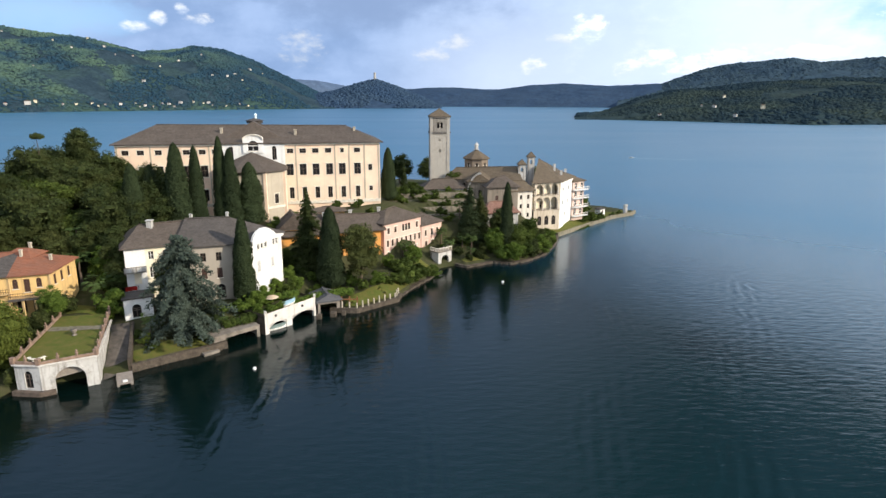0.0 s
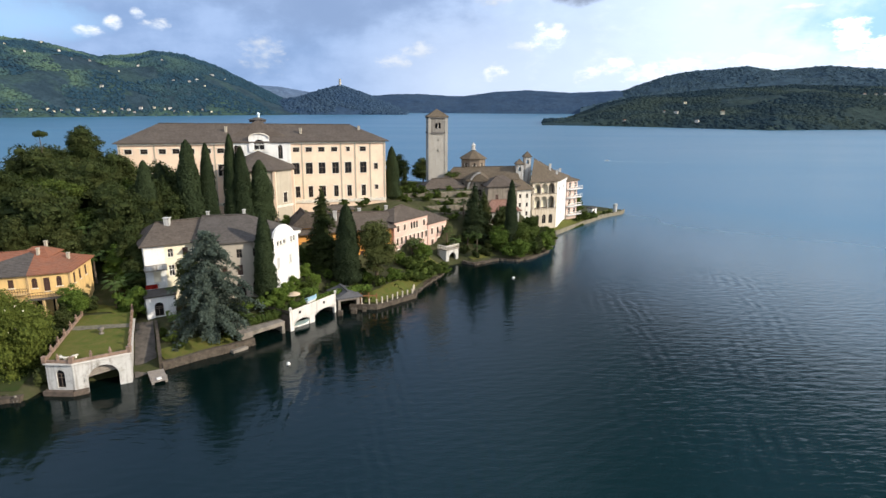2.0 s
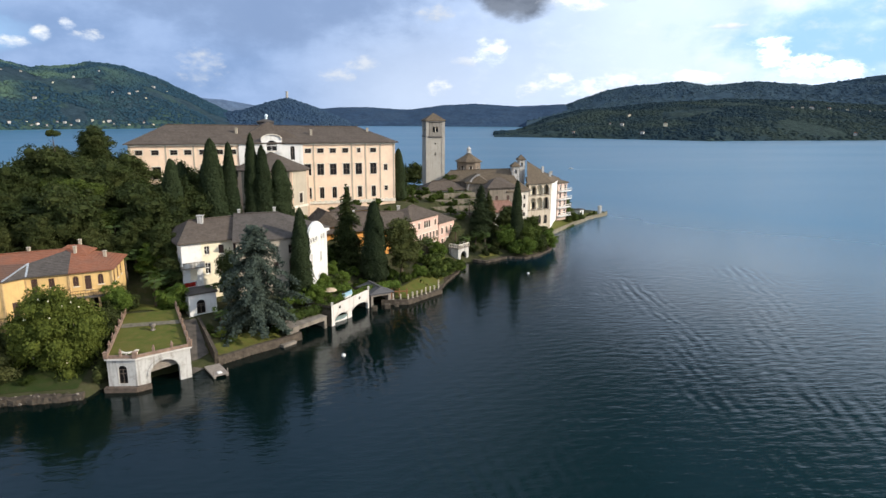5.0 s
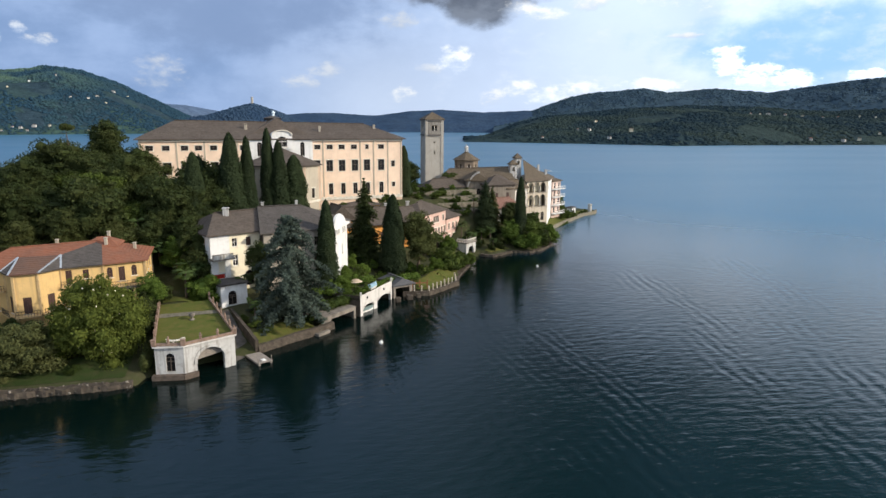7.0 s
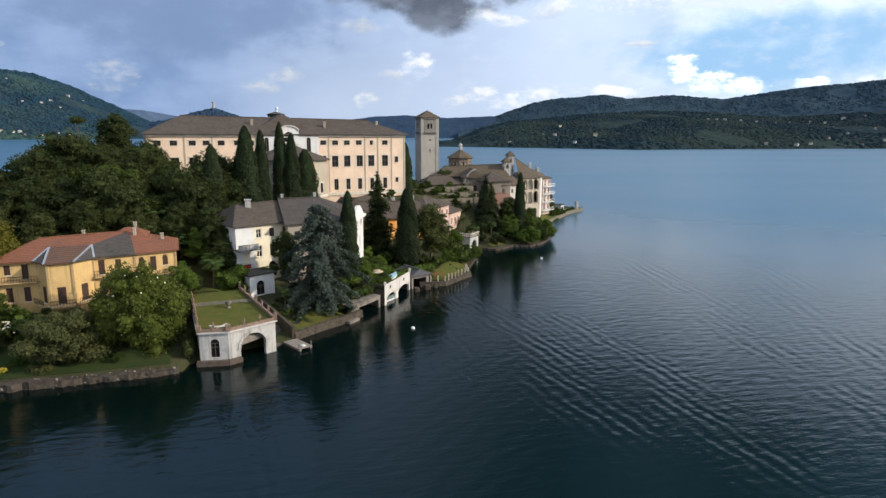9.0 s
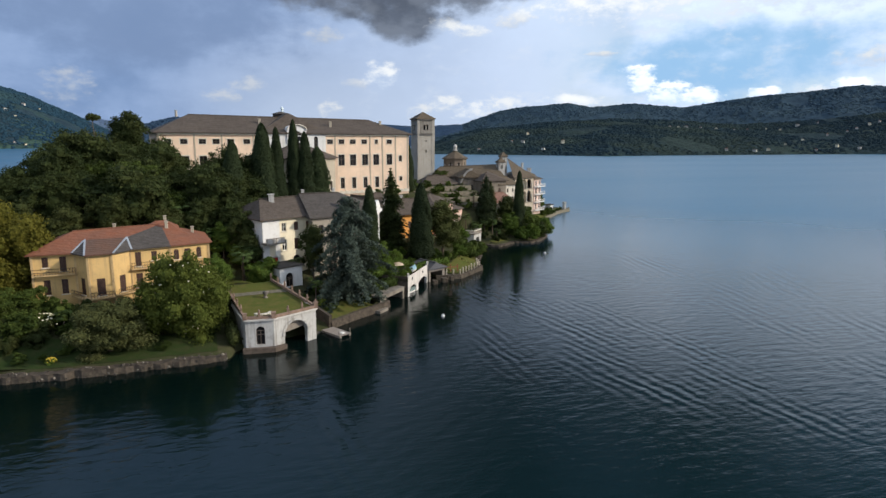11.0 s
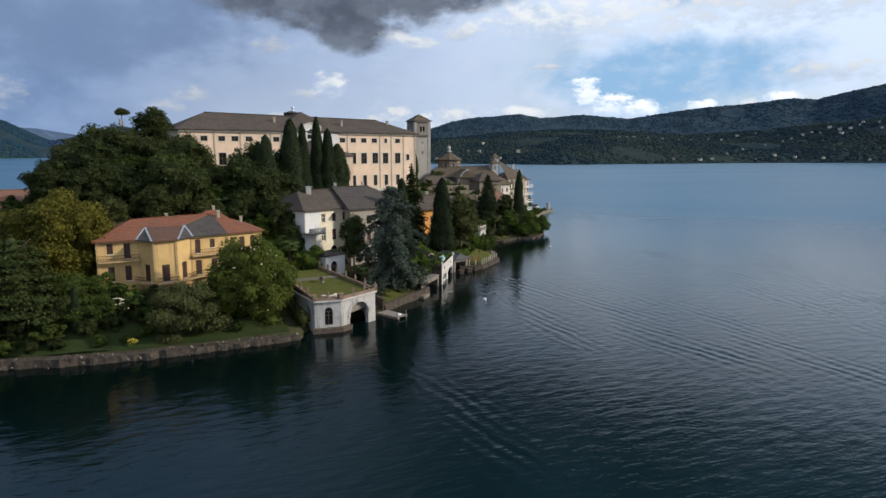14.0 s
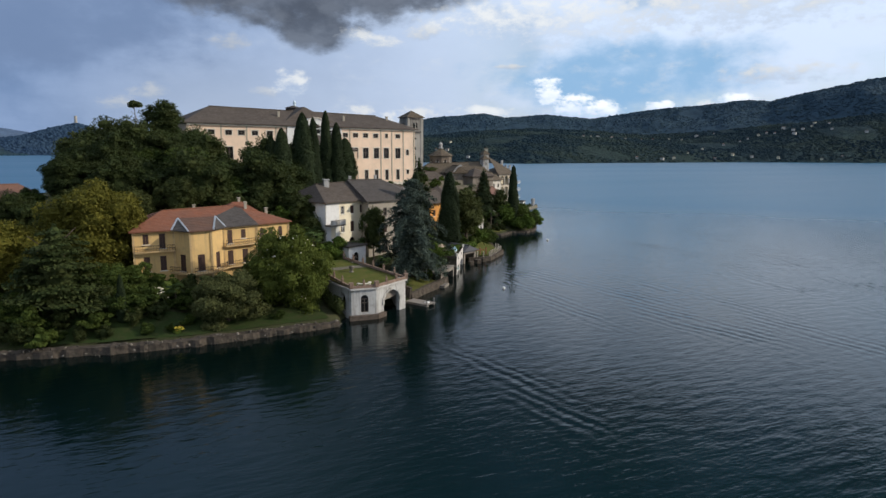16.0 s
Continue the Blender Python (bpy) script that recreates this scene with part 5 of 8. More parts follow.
building("gabled_house", "low house with a reddish-brown roof among the trees", [(16.5, 176.5), (26.5, 178.5), (25.3, 185.0), (15.3, 183.0)], 4.0, 10.2, [(18.3, 180.2, 13.2), (23.6, 181.3, 13.2)], PLASTER_WORN, tiles("brown_red_tiles", (0.17, 0.085, 0.06), (0.22, 0.13, 0.1)), {0: [(u, 6.6, 0.9, 1.5, "shut", False) for u in (2, 5, 8)], 1: [(u, 6.6, 0.9, 1.5, "plain", False) for u in (1.5, 4.5)]}, 0.7)


def turret(name, x, y, w, z0, z1, apex, label):
    poly = [(x - w / 2, y - w / 2), (x + w / 2, y - w / 2), (x + w / 2, y + w / 2), (x - w / 2, y + w / 2)]
    building(name, label, poly, z0, z1, [(x, y, apex)], PLASTER_WORN, SLATE_TAN, {i: [(w / 2, z1 - 2.2, 0.8, 1.4, "hole", True)] for i in range(4)}, 0.3, "turret")


turret("bell_turret", 33.6, 203.8, 2.3, 12, 24.0, 25.9, "slim square plastered bell turret with a pointed roof")
turret("stair_turret", 29.8, 197.5, 2.4, 12, 22.2, 24.0, "short square plastered turret with a pointed roof")


def build_palace():
    A, B, C, D_ = (33.4, 192.8), (42.3, 196.2), (49.2, 209.6), (39.0, 213.6)
    arch = [(1.9 + 2.7 * i, 13.0, 2.2, 3.3, "hole", True) for i in range(3)]
    arch2 = [(1.9 + 2.7 * i, 8.2, 2.2, 4.0, "hole", True) for i in range(3)]
    low = [(2.2, 3.2, 1.5, 3.0, "bare", True), (4.8, 3.2, 1.5, 3.0, "bare", True), (7.4, 3.2, 1.5, 3.0, "bare", True)]
    side = [(u, v, 0.8, 1.3, "bare", False) for u in (3.0, 9.5) for v in (13.4, 9.0)] + [(6.0, 5.0, 0.8, 1.3, "bare", False)]
    ob, o = building("palace", "tall white palace with arched loggias and a steep brown roof", [A, B, C, D_], 1.5, 16.8, [(36.6, 206.5, 23.2), (43.6, 209.0, 19.4)], PLASTER_WHITE, SLATE_TAN, {0: arch + arch2 + low, 1: side}, 0.7, "palace", mats={0: plaster("worn_beige_palace_plaster", (0.53, 0.46, 0.36), (0.25, 0.20, 0.15), amount=0.8)}, depth=0.5)
    # loggia columns and back walls
    d = (Vector(B) - Vector(A)).normalized()
    n = Vector((-d.y, d.x))
    for zz, hh in ((13.0, 2.2), (8.2, 2.9)):
        for u in (0.55, 3.25, 5.95, 8.65):
            p = Vector(A) + d * u - n * 0.08
            bm = bmesh.new()
            lathe(bm, [(0.26, 0), (0.19, 0.15), (0.16, hh - 0.2), (0.28, hh)], 8, (p.x - o[0], p.y - o[1], zz - o[2]))
            part("column", bm, STONE_TRIM, ob)
        bm = bmesh.new()
        a, b = Vector(A) + n * 2.4 + d * 0.3, Vector(B) + n * 2.4 - d * 0.3
        wall_run(bm, a, b, zz - 0.6, zz + 3.9, [(3.2, 4.3, zz, zz + 2.2, False)], 0.2, o)
        part("loggia_wall", bm, PLASTER_PALE, ob)
        bm = bmesh.new()
        p0, p1 = Vector(A) + n * 1.2, Vector(B) + n * 1.2
        beam(bm, Vector((*p0, zz - 0.15)) - Vector(o), Vector((*p1, zz - 0.15)) - Vector(o), 2.4, 0.25)
        part("loggia_floor", bm, CONCRETE, ob)
    for x, y, h in ((41.5, 204.0, 21.6), (43.2, 201.0, 19.9), (46.0, 208.0, 19.6)):
        chimney(ob, o, x, y, 18.5, h, 0.7)
    # the wing with balconies
    A, B, C, D_ = (49.0, 208.4), (53.6, 211.8), (50.4, 218.4), (44.6, 215.0)
    ob, o = building("balcony_house", "pinkish-white apartment wing with long balconies on the lake side", [A, B, C, D_], 1.5, 15.2, [(49.2, 213.2, 16.9)], plaster("pale_pink_plaster", (0.66, 0.50, 0.43), amount=0.5), SLATE_TAN, {0: [(u, v, 1.3, 2.1, "plain", False) for u in (1.6, 4.6) for v in (3.6, 6.8, 9.8, 12.6)], 1: [(u, v, 1.3, 2.1, "plain", False) for u in (2, 5) for v in (3.6, 6.8, 9.8, 12.6)]}, 0.6)
    d = (Vector(B) - Vector(A)).normalized()
    n = Vector((d.y, -d.x))
    for z in (3.4, 6.5, 9.5, 12.4):
        bm = bmesh.new()
        a, b = Vector(A) + n * 0.75 - d * 0.2, Vector(B) + n * 0.75 + d * 1.0
        beam(bm, Vector((*a, z)) - Vector(o), Vector((*b, z)) - Vector(o), 1.5, 0.22)
        bal = part("balcony", bm, PLASTER_WHITE, ob, "white concrete balcony slab")
        bm = bmesh.new()
        a2, b2 = a + n * 0.7, b + n * 0.7
        beam(bm, Vector((*a2, z + 1.0)) - Vector(o), Vector((*b2, z + 1.0)) - Vector(o), 0.12, 0.12)
        for i in range(9):
            p = a2.lerp(b2, i / 8)
            beam(bm, Vector((*p, z + 0.1)) - Vector(o), Vector((*p, z + 1.0)) - Vector(o), 0.09, 0.09)
        part("railing", bm, FRAME_WHITE, bal)


build_palace()


def build_point():
    ob = thing("lake_turret", (73.5, 227.6, 1.2), "small white lookout turret on the island's point", "turret")
    bm = bmesh.new()
    lathe(bm, [(0.8, -0.6), (0.75, 2.3), (0.95, 2.4), (0.95, 2.75), (0.72, 2.8), (0.72, 3.1)], 12)
    part("wall", bm, PLASTER_WORN, ob)
    building("boat_shed", "small white shed with a flat roof near the point", [(61.5, 217.9), (63.6, 219.6), (62.2, 221.4), (60.1, 219.7)], 1.5, 4.0, [(61.85, 219.65, 4.6)], PLASTER_WHITE, SLATE_GREY, {0: [(1.35, 2.1, 0.8, 1.5, "shut", False)]}, 0.3, "shed")


build_point()


# ---------------------------------------------------------------- pink house and orange house
def build_pink():
    A, B, C, D_ = (-1.5, 160.2), (3.9, 167.1), (-3.6, 173.0), (-9.0, 166.1)
    building("pink_annexe", "low pink house end with brown shutters", [A, B, C, D_], 2.2, 9.9, [(-3.0, 164.8, 12.2), (-1.6, 168.0, 12.2)], PLASTER_PINK, SLATE,
             {0: [(1.8, 6.9, 0.85, 1.7, "stone_shut", False), (4.4, 6.9, 0.85, 1.7, "stone_shut", False), (6.8, 6.9, 0.85, 1.7, "stone_shut", False), (2.0, 3.2, 1.1, 2.3, "stone_shut", False), (4.6, 3.2, 1.1, 2.3, "stone_shut", False), (7.0, 3.2, 1.1, 2.3, "stone_shut", False)], 1: [(3, 6.9, 0.85, 1.7, "stone_shut", False)]}, 0.5)
    A, B, C, D_ = (-10.4, 148.9), (-1.7, 160.1), (-9.3, 166.2), (-18.0, 155.0)
    up = [(u, 10.0, 0.9, 1.5, "stone_shut", False) for u in (1.6, 4.2, 12.6)] + [(7.2 + 1.15 * i, 9.9, 0.9, 1.8, "stone_dark", True) for i in range(3)]
    mid = [(1.3 + 1.75 * i, 6.7, 0.85, 1.7, "stone_shut", False) for i in range(8)]
    lo = [(1.6 + 2.6 * i, 3.1, 1.1, 2.3, "stone_shut", False) for i in range(5)]
    ob, o = building("pink_house", "pink three-storey lakeside house with brown shutters and a slate hip roof", [A, B, C, D_], 2.2, 12.6, [(-10.4, 155.4, 15.3), (-8.4, 159.8, 15.3)], PLASTER_PINK, SLATE, {0: up + mid + lo, 1: [(2.5, 6.7, 0.85, 1.7, "stone_shut", False), (6, 10, 0.85, 1.5, "stone_shut", False)]}, 0.6)
    chimney(ob, o, -12.5, 158.5, 13, 15.2)
    ob, o = building("orange_house", "long orange house with a wide brown slate roof", [(-33.6, 140.6), (-11.2, 148.8), (-14.4, 157.0), (-36.8, 148.8)], 2.6, 11.4, [(-33.4, 145.3, 15.9), (-12.0, 153.6, 14.6)], PLASTER_ORANGE, SLATE,
                     {0: [(2.4 + 2.8 * i, v, 0.9, h, "shut", False) for i in range(8) for v, h in ((7.9, 1.7), (4.0, 2.2))], 3: [(2.5, 8.2, 0.9, 1.6, "shut", False), (6.2, 8.2, 0.9, 1.6, "shut", False)]}, 1.1)
    building("orange_house_wing", "orange gabled house wing under a dark overhanging roof", [(-33.6, 141.0), (-27.9, 143.1), (-29.9, 148.6), (-35.6, 146.5)], 2.6, 12.9, [(-30.5, 141.2, 16.6), (-32.8, 147.6, 16.6)], PLASTER_ORANGE, SLATE, {0: [(u, v, 0.9, 1.6, "shut", False) for u in (1.7, 4.4) for v in (9.8, 6.2)]}, 0.8)
    chimney(ob, o, -19.0, 152.0, 13, 15.6)
    chimney(ob, o, -24.5, 147.0, 13, 15.8)
    building("orange_lodge", "small orange garden building below the abbey", [(-29.0, 150.5), (-20.5, 153.0), (-21.5, 156.5), (-30.0, 154.0)], 10.0, 15.2, [(-26, 153.0, 16.4), (-24.0, 153.8, 16.4)], plaster("ochre_plaster", (0.68, 0.42, 0.12), amount=0.3), SLATE, {0: [(2.5, 12.6, 0.9, 1.5, "shut", False), (6, 12.6, 0.9, 1.5, "shut", False)]}, 0.6)


build_pink()


# ---------------------------------------------------------------- white house
def build_white_house():
    A, B = (-55.6, 112.5), (-44.8, 118.0)
    d = (Vector(B) - Vector(A)).normalized()
    n = Vector((-d.y, d.x))
    m = Vector(A) + d * 3.5
    L = (Vector(B) - Vector(A)).length
    back = [tuple(Vector(B) + n * 12), tuple(Vector(A) + n * 12)]
    rows = [(4.5, 13.0, 0.95, 1.6, "plain", False), (7.1, 13.0, 0.95, 1.6, "shut", False), (9.8, 13.0, 0.95, 1.6, "shut", False), (7.1, 9.4, 1.0, 2.1, "shut", False), (10.0, 9.4, 1.0, 2.1, "shut", False), (4.5, 9.4, 1.0, 2.1, "plain", False),
            (7.0, 5.4, 1.6, 2.9, "bare", True), (10.2, 5.4, 1.6, 2.9, "bare", True)]
    ob, o = building("white_house_wing", "pale yellow and white lakeside house wing with grey shutters", [A, B, *back], 3.4, 15.4, [tuple(Vector(A) + n * 6 + d * 3) + (18.7,), tuple(Vector(B) + n * 6 + d * 3) + (18.9,)], PLASTER_PALE, SLATE, {0: rows, 3: [(3, 12.6, 0.8, 1.5, "plain", False), (8, 12.6, 0.8, 1.5, "plain", False)]}, 0.7, mats={3: PLASTER_WHITE})
    # white corner part: plaster skin, balcony, glazed door
    bm = bmesh.new()
    q0, q1 = Vector(A) - n * 0.06, m - n * 0.06
    wall_run(bm, q0, q1, 3.4, 15.3, [(1.3, 2.5, 8.6, 10.6, False)], 0.2, o)
    wall_run(bm, q1, m, 3.4, 15.3, (), 0.05, o)
    part("corner_wall", bm, PLASTER_WHITE, ob, "white plastered corner")
    add_window(ob, tuple(q0), tuple(q1), o, 1.9, 8.6, 1.2, 2.0, "plain")
    bm = bmesh.new()
    a, b = Vector(A) - n * 0.9 - d * 0.3, m - n * 0.9
    beam(bm, Vector((*a, 11.2)) - Vector(o), Vector((*b, 11.2)) - Vector(o), 1.9, 0.25)
    bal = part("balcony", bm, CONCRETE, ob, "grey concrete balcony")
    bm = bmesh.new()
    a2, b2 = a - n * 0.85, b - n * 0.85
    beam(bm, Vector((*a2, 11.75)) - Vector(o), Vector((*b2, 11.75)) - Vector(o), 0.14, 0.85)
    part("parapet", bm, PLASTER_WORN, bal, "dirty white balcony parapet")
    bm = bmesh.new()
    beam(bm, Vector((*a2, 12.22)) - Vector(o), Vector((*b2, 12.22)) - Vector(o), 0.2, 0.08)
    part("coping", bm, CONCRETE, bal)
    chimney(ob, o, -53.4, 119.3, 17.2, 19.5, 1.0)
    # right part with the bright gable end
    A2, B2, C2, D2 = (-46.4, 114.2), (-33.9, 118.6), (-30.3, 128.0), (-49.0, 131.0)
    front = [(u, 12.2, 1.0, 1.7, "bare", False) for u in (1.8, 4.4, 7.2, 10.2)] + [(u, 8.8, 0.95, 2.0, "shut", False) for u in (4.4, 7.2, 10.2)] + [(u, 4.6, 1.7, 2.9, "bare", True) for u in (4.2, 7.2, 10.2)]
    end = [(2.3, 13.4, 0.75, 1.7, "plain", False), (3.5, 13.4, 0.75, 1.7, "plain", False), (4.7, 13.4, 0.75, 1.7, "plain", False), (7.4, 13.3, 0.65, 1.4, "plain", False), (8.4, 13.3, 0.65, 1.4, "plain", False), (2.1, 8.9, 0.95, 2.2, "pale_shut", False), (6.6, 9.0, 0.9, 1.9, "pale_shut", False)]
    ob, o = building("white_house", "white-gabled lakeside house with a grey slate hip roof", [A2, B2, C2, D2], 3.0, 15.2, [(-47.9, 122.6, 19.3), (-39.6, 124.6, 19.2)], plaster("grey_cream_plaster", (0.36, 0.32, 0.265), amount=0.7), SLATE_GREY, {0: front, 1: end}, 0.6, mats={1: PLASTER_WHITE})
    e0, e1 = Vector(B2), Vector(C2)
    ed = (e1 - e0).normalized()
    en = Vector((ed.y, -ed.x))
    span = (e1 - e0).length
    head = [(-0.3, 15.5), (0.3, 16.6), (1.4, 17.3), (2.8, 17.7), (4.2, 17.6), (5.6, 17.0), (6.6, 16.3), (7.4, 15.6), (span - 0.2, 15.25), (span, 15.0)]
    bm = bmesh.new()
    rows_ = [[bm.verts.new(Vector((*(e0 + ed * u + en * w), z)) - Vector(o)) for u, z in head] for w in (0.68, 0.2)]
    low_ = [[bm.verts.new(Vector((*(e0 + ed * u + en * w), 14.75)) - Vector(o)) for u, z in head] for w in (0.68, 0.2)]
    for i in range(len(head) - 1):
        bm.faces.new((low_[0][i], low_[0][i + 1], rows_[0][i + 1], rows_[0][i]))
        bm.faces.new((low_[1][i + 1], low_[1][i], rows_[1][i], rows_[1][i + 1]))
        bm.faces.new((rows_[0][i], rows_[0][i + 1], rows_[1][i + 1], rows_[1][i]))
        bm.faces.new((low_[0][i + 1], low_[0][i], low_[1][i], low_[1][i + 1]))
    part("gable", bm, PLASTER_WHITE, ob, "white curved gable head")
    for x, y in ((-40.5, 125.8), (-47.0, 123.6)):
        chimney(ob, o, x, y, 18.0, 19.9, 0.5)
    # pavilion with an arched door on the terrace
    A, B = Vector((-53.3, 105.9)), Vector((-49.2, 108.2))
    d = (B - A).normalized()
    n = Vector((-d.y, d.x))
    ob, o = building("garden_pavilion", "worn white pavilion with an arched doorway and flat roof", [tuple(A), tuple(B), tuple(B + n * 4.2), tuple(A + n * 4.2)], 3.4, 7.7, [], PLASTER_WHITE, SLATE_GREY, {0: [(2.0, 4.2, 1.5, 2.5, "bare", True)]}, 0.4, "pavilion")
    bm = bmesh.new()
    c = (A + B) / 2 + n * 2.1
    beam(bm, Vector((*(A + n * 2.1 - d * 0.3), 7.83)) - Vector(o), Vector((*(B + n * 2.1 + d * 0.3), 7.83)) - Vector(o), 4.8, 0.25)
    part("flat_roof", bm, SLATE_GREY, ob)
    ob = thing("red_cloth", (*(A + n * 4.8 + d * 0.7), 8.0), "red cloth hung over a terrace rail", "cloth")
    bm = bmesh.new()
    pts = [(i * 0.25, 0.1 * math.sin(i * 1.9)) for i in range(9)]
    for (u0, w0), (u1, w1) in zip(pts, pts[1:]):
        q = [bm.verts.new((d.x * u - n.x * (0.2 + w), d.y * u - n.y * (0.2 + w), z)) for u, w, z in ((u0, w0, 0), (u1, w1, 0), (u1, w1 * 0.6, 0.75), (u0, w0 * 0.6, 0.75))]
        bm.faces.new(q)
    bmesh.ops.solidify(bm, geom=bm.faces, thickness=0.03)
    part("cloth", bm, RED_CLOTH, ob)
    bm = bmesh.new()
    beam(bm, (-0.2 * d.x, -0.2 * d.y, 0.72), (2.3 * d.x, 2.3 * d.y, 0.72), 0.06, 0.06)
    for u in (-0.1, 2.2):
        beam(bm, (u * d.x, u * d.y, -0.06), (u * d.x, u * d.y, 0.72), 0.05, 0.05)
    part("rail", bm, METAL_DARK, ob)


build_white_house()


# ---------------------------------------------------------------- yellow villa
STONE_PALE = plain("weathered_ochre_stone", (0.50, 0.35, 0.17), 0.9)

def build_villa():
    V = [(-88.4, 99.1), (-82.9, 99.5), (-80.8, 96.8), (-77.8, 97.6), (-75.7, 100.3), (-70.2, 102.1), (-64.6, 104.2), (-66.0, 114.6), (-74.5, 115.5), (-89.0, 112.5)]
    z0, eave = 3.6, 13.3
    rows = {
        0: [(1.65, 11.4, 0.8, 1.5, "shut", False), (3.9, 10.7, 0.85, 2.2, "shut", False), (1.65, 7.3, 0.85, 2.2, "shut", False), (3.9, 7.3, 0.85, 2.2, "shut", False)],
        1: [(1.7, 7.2, 1.1, 2.5, "shut", False)],
        2: [(1.5, 7.2, 1.1, 2.5, "shut", False)],
        3: [(1.7, 7.2, 1.1, 2.5, "shut", False)],
        4: [(1.1, 10.6, 0.85, 2.2, "shut", False), (3.4, 11.3, 0.8, 1.4, "shut", False), (1.1, 7.3, 0.95, 2.2, "shut", False), (3.6, 7.3, 0.95, 2.2, "shut", False)],
        5: [(0.9, 11.0, 0.8, 1.7, "shut", True), (2.6, 10.3, 0.9, 2.3, "shut", False), (4.4, 11.0, 0.8, 1.7, "shut", True), (1.4, 6.6, 1.4, 2.3, "bare", False), (3.8, 6.6, 1.4, 2.3, "bare", False)],
        6: [(u, 10.8, 0.85, 1.8, "shut", False) for u in (2.0, 4.6, 7.4)],
        9: [(u, 10.8, 0.85, 1.8, "shut", False) for u in (3, 7, 10)],
    }
    ob, o = building("villa", "yellow lakeside villa with closed brown shutters and a red tile roof", V, z0, eave, [], PLASTER_YELLOW, CLAY, rows, 0.55, "villa")
    off = Vector(o)
    # eave corners, pushed out past the walls
    E = []
    for i in range(len(V)):
        a, b, c = Vector(V[i - 1]), Vector(V[i]), Vector(V[(i + 1) % len(V)])
        d1, d2 = (b - a).normalized(), (c - b).normalized()
        m = Vector((d1.y + d2.y, -d1.x - d2.x))
        E.append(b + m / max(0.5, m.length_squared) * 2 * 0.6)
    pts = {f"e{i}": Vector((*p, eave + 0.12)) - off for i, p in enumerate(E)}
    pts |= {"p1": Vector((-82.0, 102.4, 14.8)) - off, "p2": Vector((-76.4, 103.3, 14.8)) - off, "r1": Vector((-84.2, 105.2, 15.8)) - off, "r2": Vector((-72.0, 108.8, 16.0)) - off}
    planes = {
        CLAY: ("e0 e1 p1 r1", "p1 p2 r2 r1", "e5 e6 r2", "e6 e7 r2", "e7 e8 r2", "e8 e9 r1 r2", "e9 e0 r1"),
        tiles("brown_clay_tiles", (0.15, 0.075, 0.045), (0.10, 0.065, 0.05)): ("e2 e3 p2 p1",),
        SLATE_GREY: ("e1 e2 p1", "e3 e4 p2", "e4 e5 r2 p2"),
    }
    for material, faces in planes.items():
        for names in faces:
            bm = bmesh.new()
            top = [bm.verts.new(pts[k]) for k in names.split()]
            low = [bm.verts.new(v.co - Vector((0, 0, 0.18))) for v in top]
            bm.faces.new(top)
            bm.faces.new(low[::-1])
            for i in range(len(top)):
                j = (i + 1) % len(top)
                bm.faces.new((top[j], top[i], low[i], low[j]))
            part("roof_plane", bm, material, ob)
    for a, b in (("e1", "p1"), ("e2", "p1"), ("e3", "p2"), ("e4", "p2")):
        bm = bmesh.new()
        beam(bm, pts[a] + Vector((0, 0, 0.02)), pts[b] + Vector((0, 0, 0.02)), 0.26, 0.1)
        part("hip_flashing", bm, ZINC, ob, "pale zinc hip flashing")
    bm = bmesh.new()
    beam(bm, pts["r1"], pts["r2"], 0.4, 0.2)
    part("ridge_cap", bm, CLAY, ob)
    bm = bmesh.new()
    roof_over(bm, [(-74.6, 106.6), (-69.4, 107.2), (-69.8, 112.5), (-75.0, 111.5)], 15.0, [(-72.8, 109.4, 16.5), (-71.2, 109.7, 16.5)], 0.3, 0.15, o)
    part("upper_roof", bm, CLAY, ob)
    # pale corner strips, balcony, porch
    for i in (0, 1, 2, 3, 4, 5, 6):
        bm = bmesh.new()
        p = Vector(V[i]) - Vector(o[:2])
        box(bm, p.x - 0.16, p.y - 0.16, 2.0, p.x + 0.16, p.y + 0.16, eave - z0 - 0.02)
        part("corner_strip", bm, STONE_PALE, ob)
    for i, z, w in ((0, 10.3, 0.9), (4, 10.3, 0.9), (5, 9.6, 1.6), (2, 6.95, 1.3), (3, 6.95, 1.0), (1, 6.95, 1.0), (4, 6.95, 0.9)):
        a, b = Vector(V[i]), Vector(V[i + 1])
        d = (b - a).normalized()
        n = Vector((d.y, -d.x))
        bm = bmesh.new()
        beam(bm, Vector((*(a + n * w / 2), z)) - off, Vector((*(b + n * w / 2), z)) - off, w, 0.18)
        bal = part("balcony", bm, STONE_PALE, ob, "narrow stone balcony")
        bm = bmesh.new()
        for zz in (0.5, 0.95):
            beam(bm, Vector((*(a + n * (w - 0.05)), z + zz)) - off, Vector((*(b + n * (w - 0.05)), z + zz)) - off, 0.06, 0.06)
        k = int((b - a).length / 0.35)
        for j in range(k + 1):
            p = a.lerp(b, j / k) + n * (w - 0.05)
            beam(bm, Vector((*p, z)) - off, Vector((*p, z + 0.95)) - off, 0.04, 0.04)
        part("railing", bm, METAL_DARK, bal)
    bm = bmesh.new()
    p = Vector(V[5]).lerp(Vector(V[6]), 0.5)
    d = (Vector(V[6]) - Vector(V[5])).normalized()
    n = Vector((d.y, -d.x))
    for u in (-2.6, -0.8, 1.0, 2.6):
        q = p + d * u + n * 2.2
        box(bm, q.x - 0.15 - o[0], q.y - 0.15 - o[1], 0.5, q.x + 0.15 - o[0], q.y + 0.15 - o[1], 5.9)
    part("porch_posts", bm, STONE_PALE, ob)
    bm = bmesh.new()
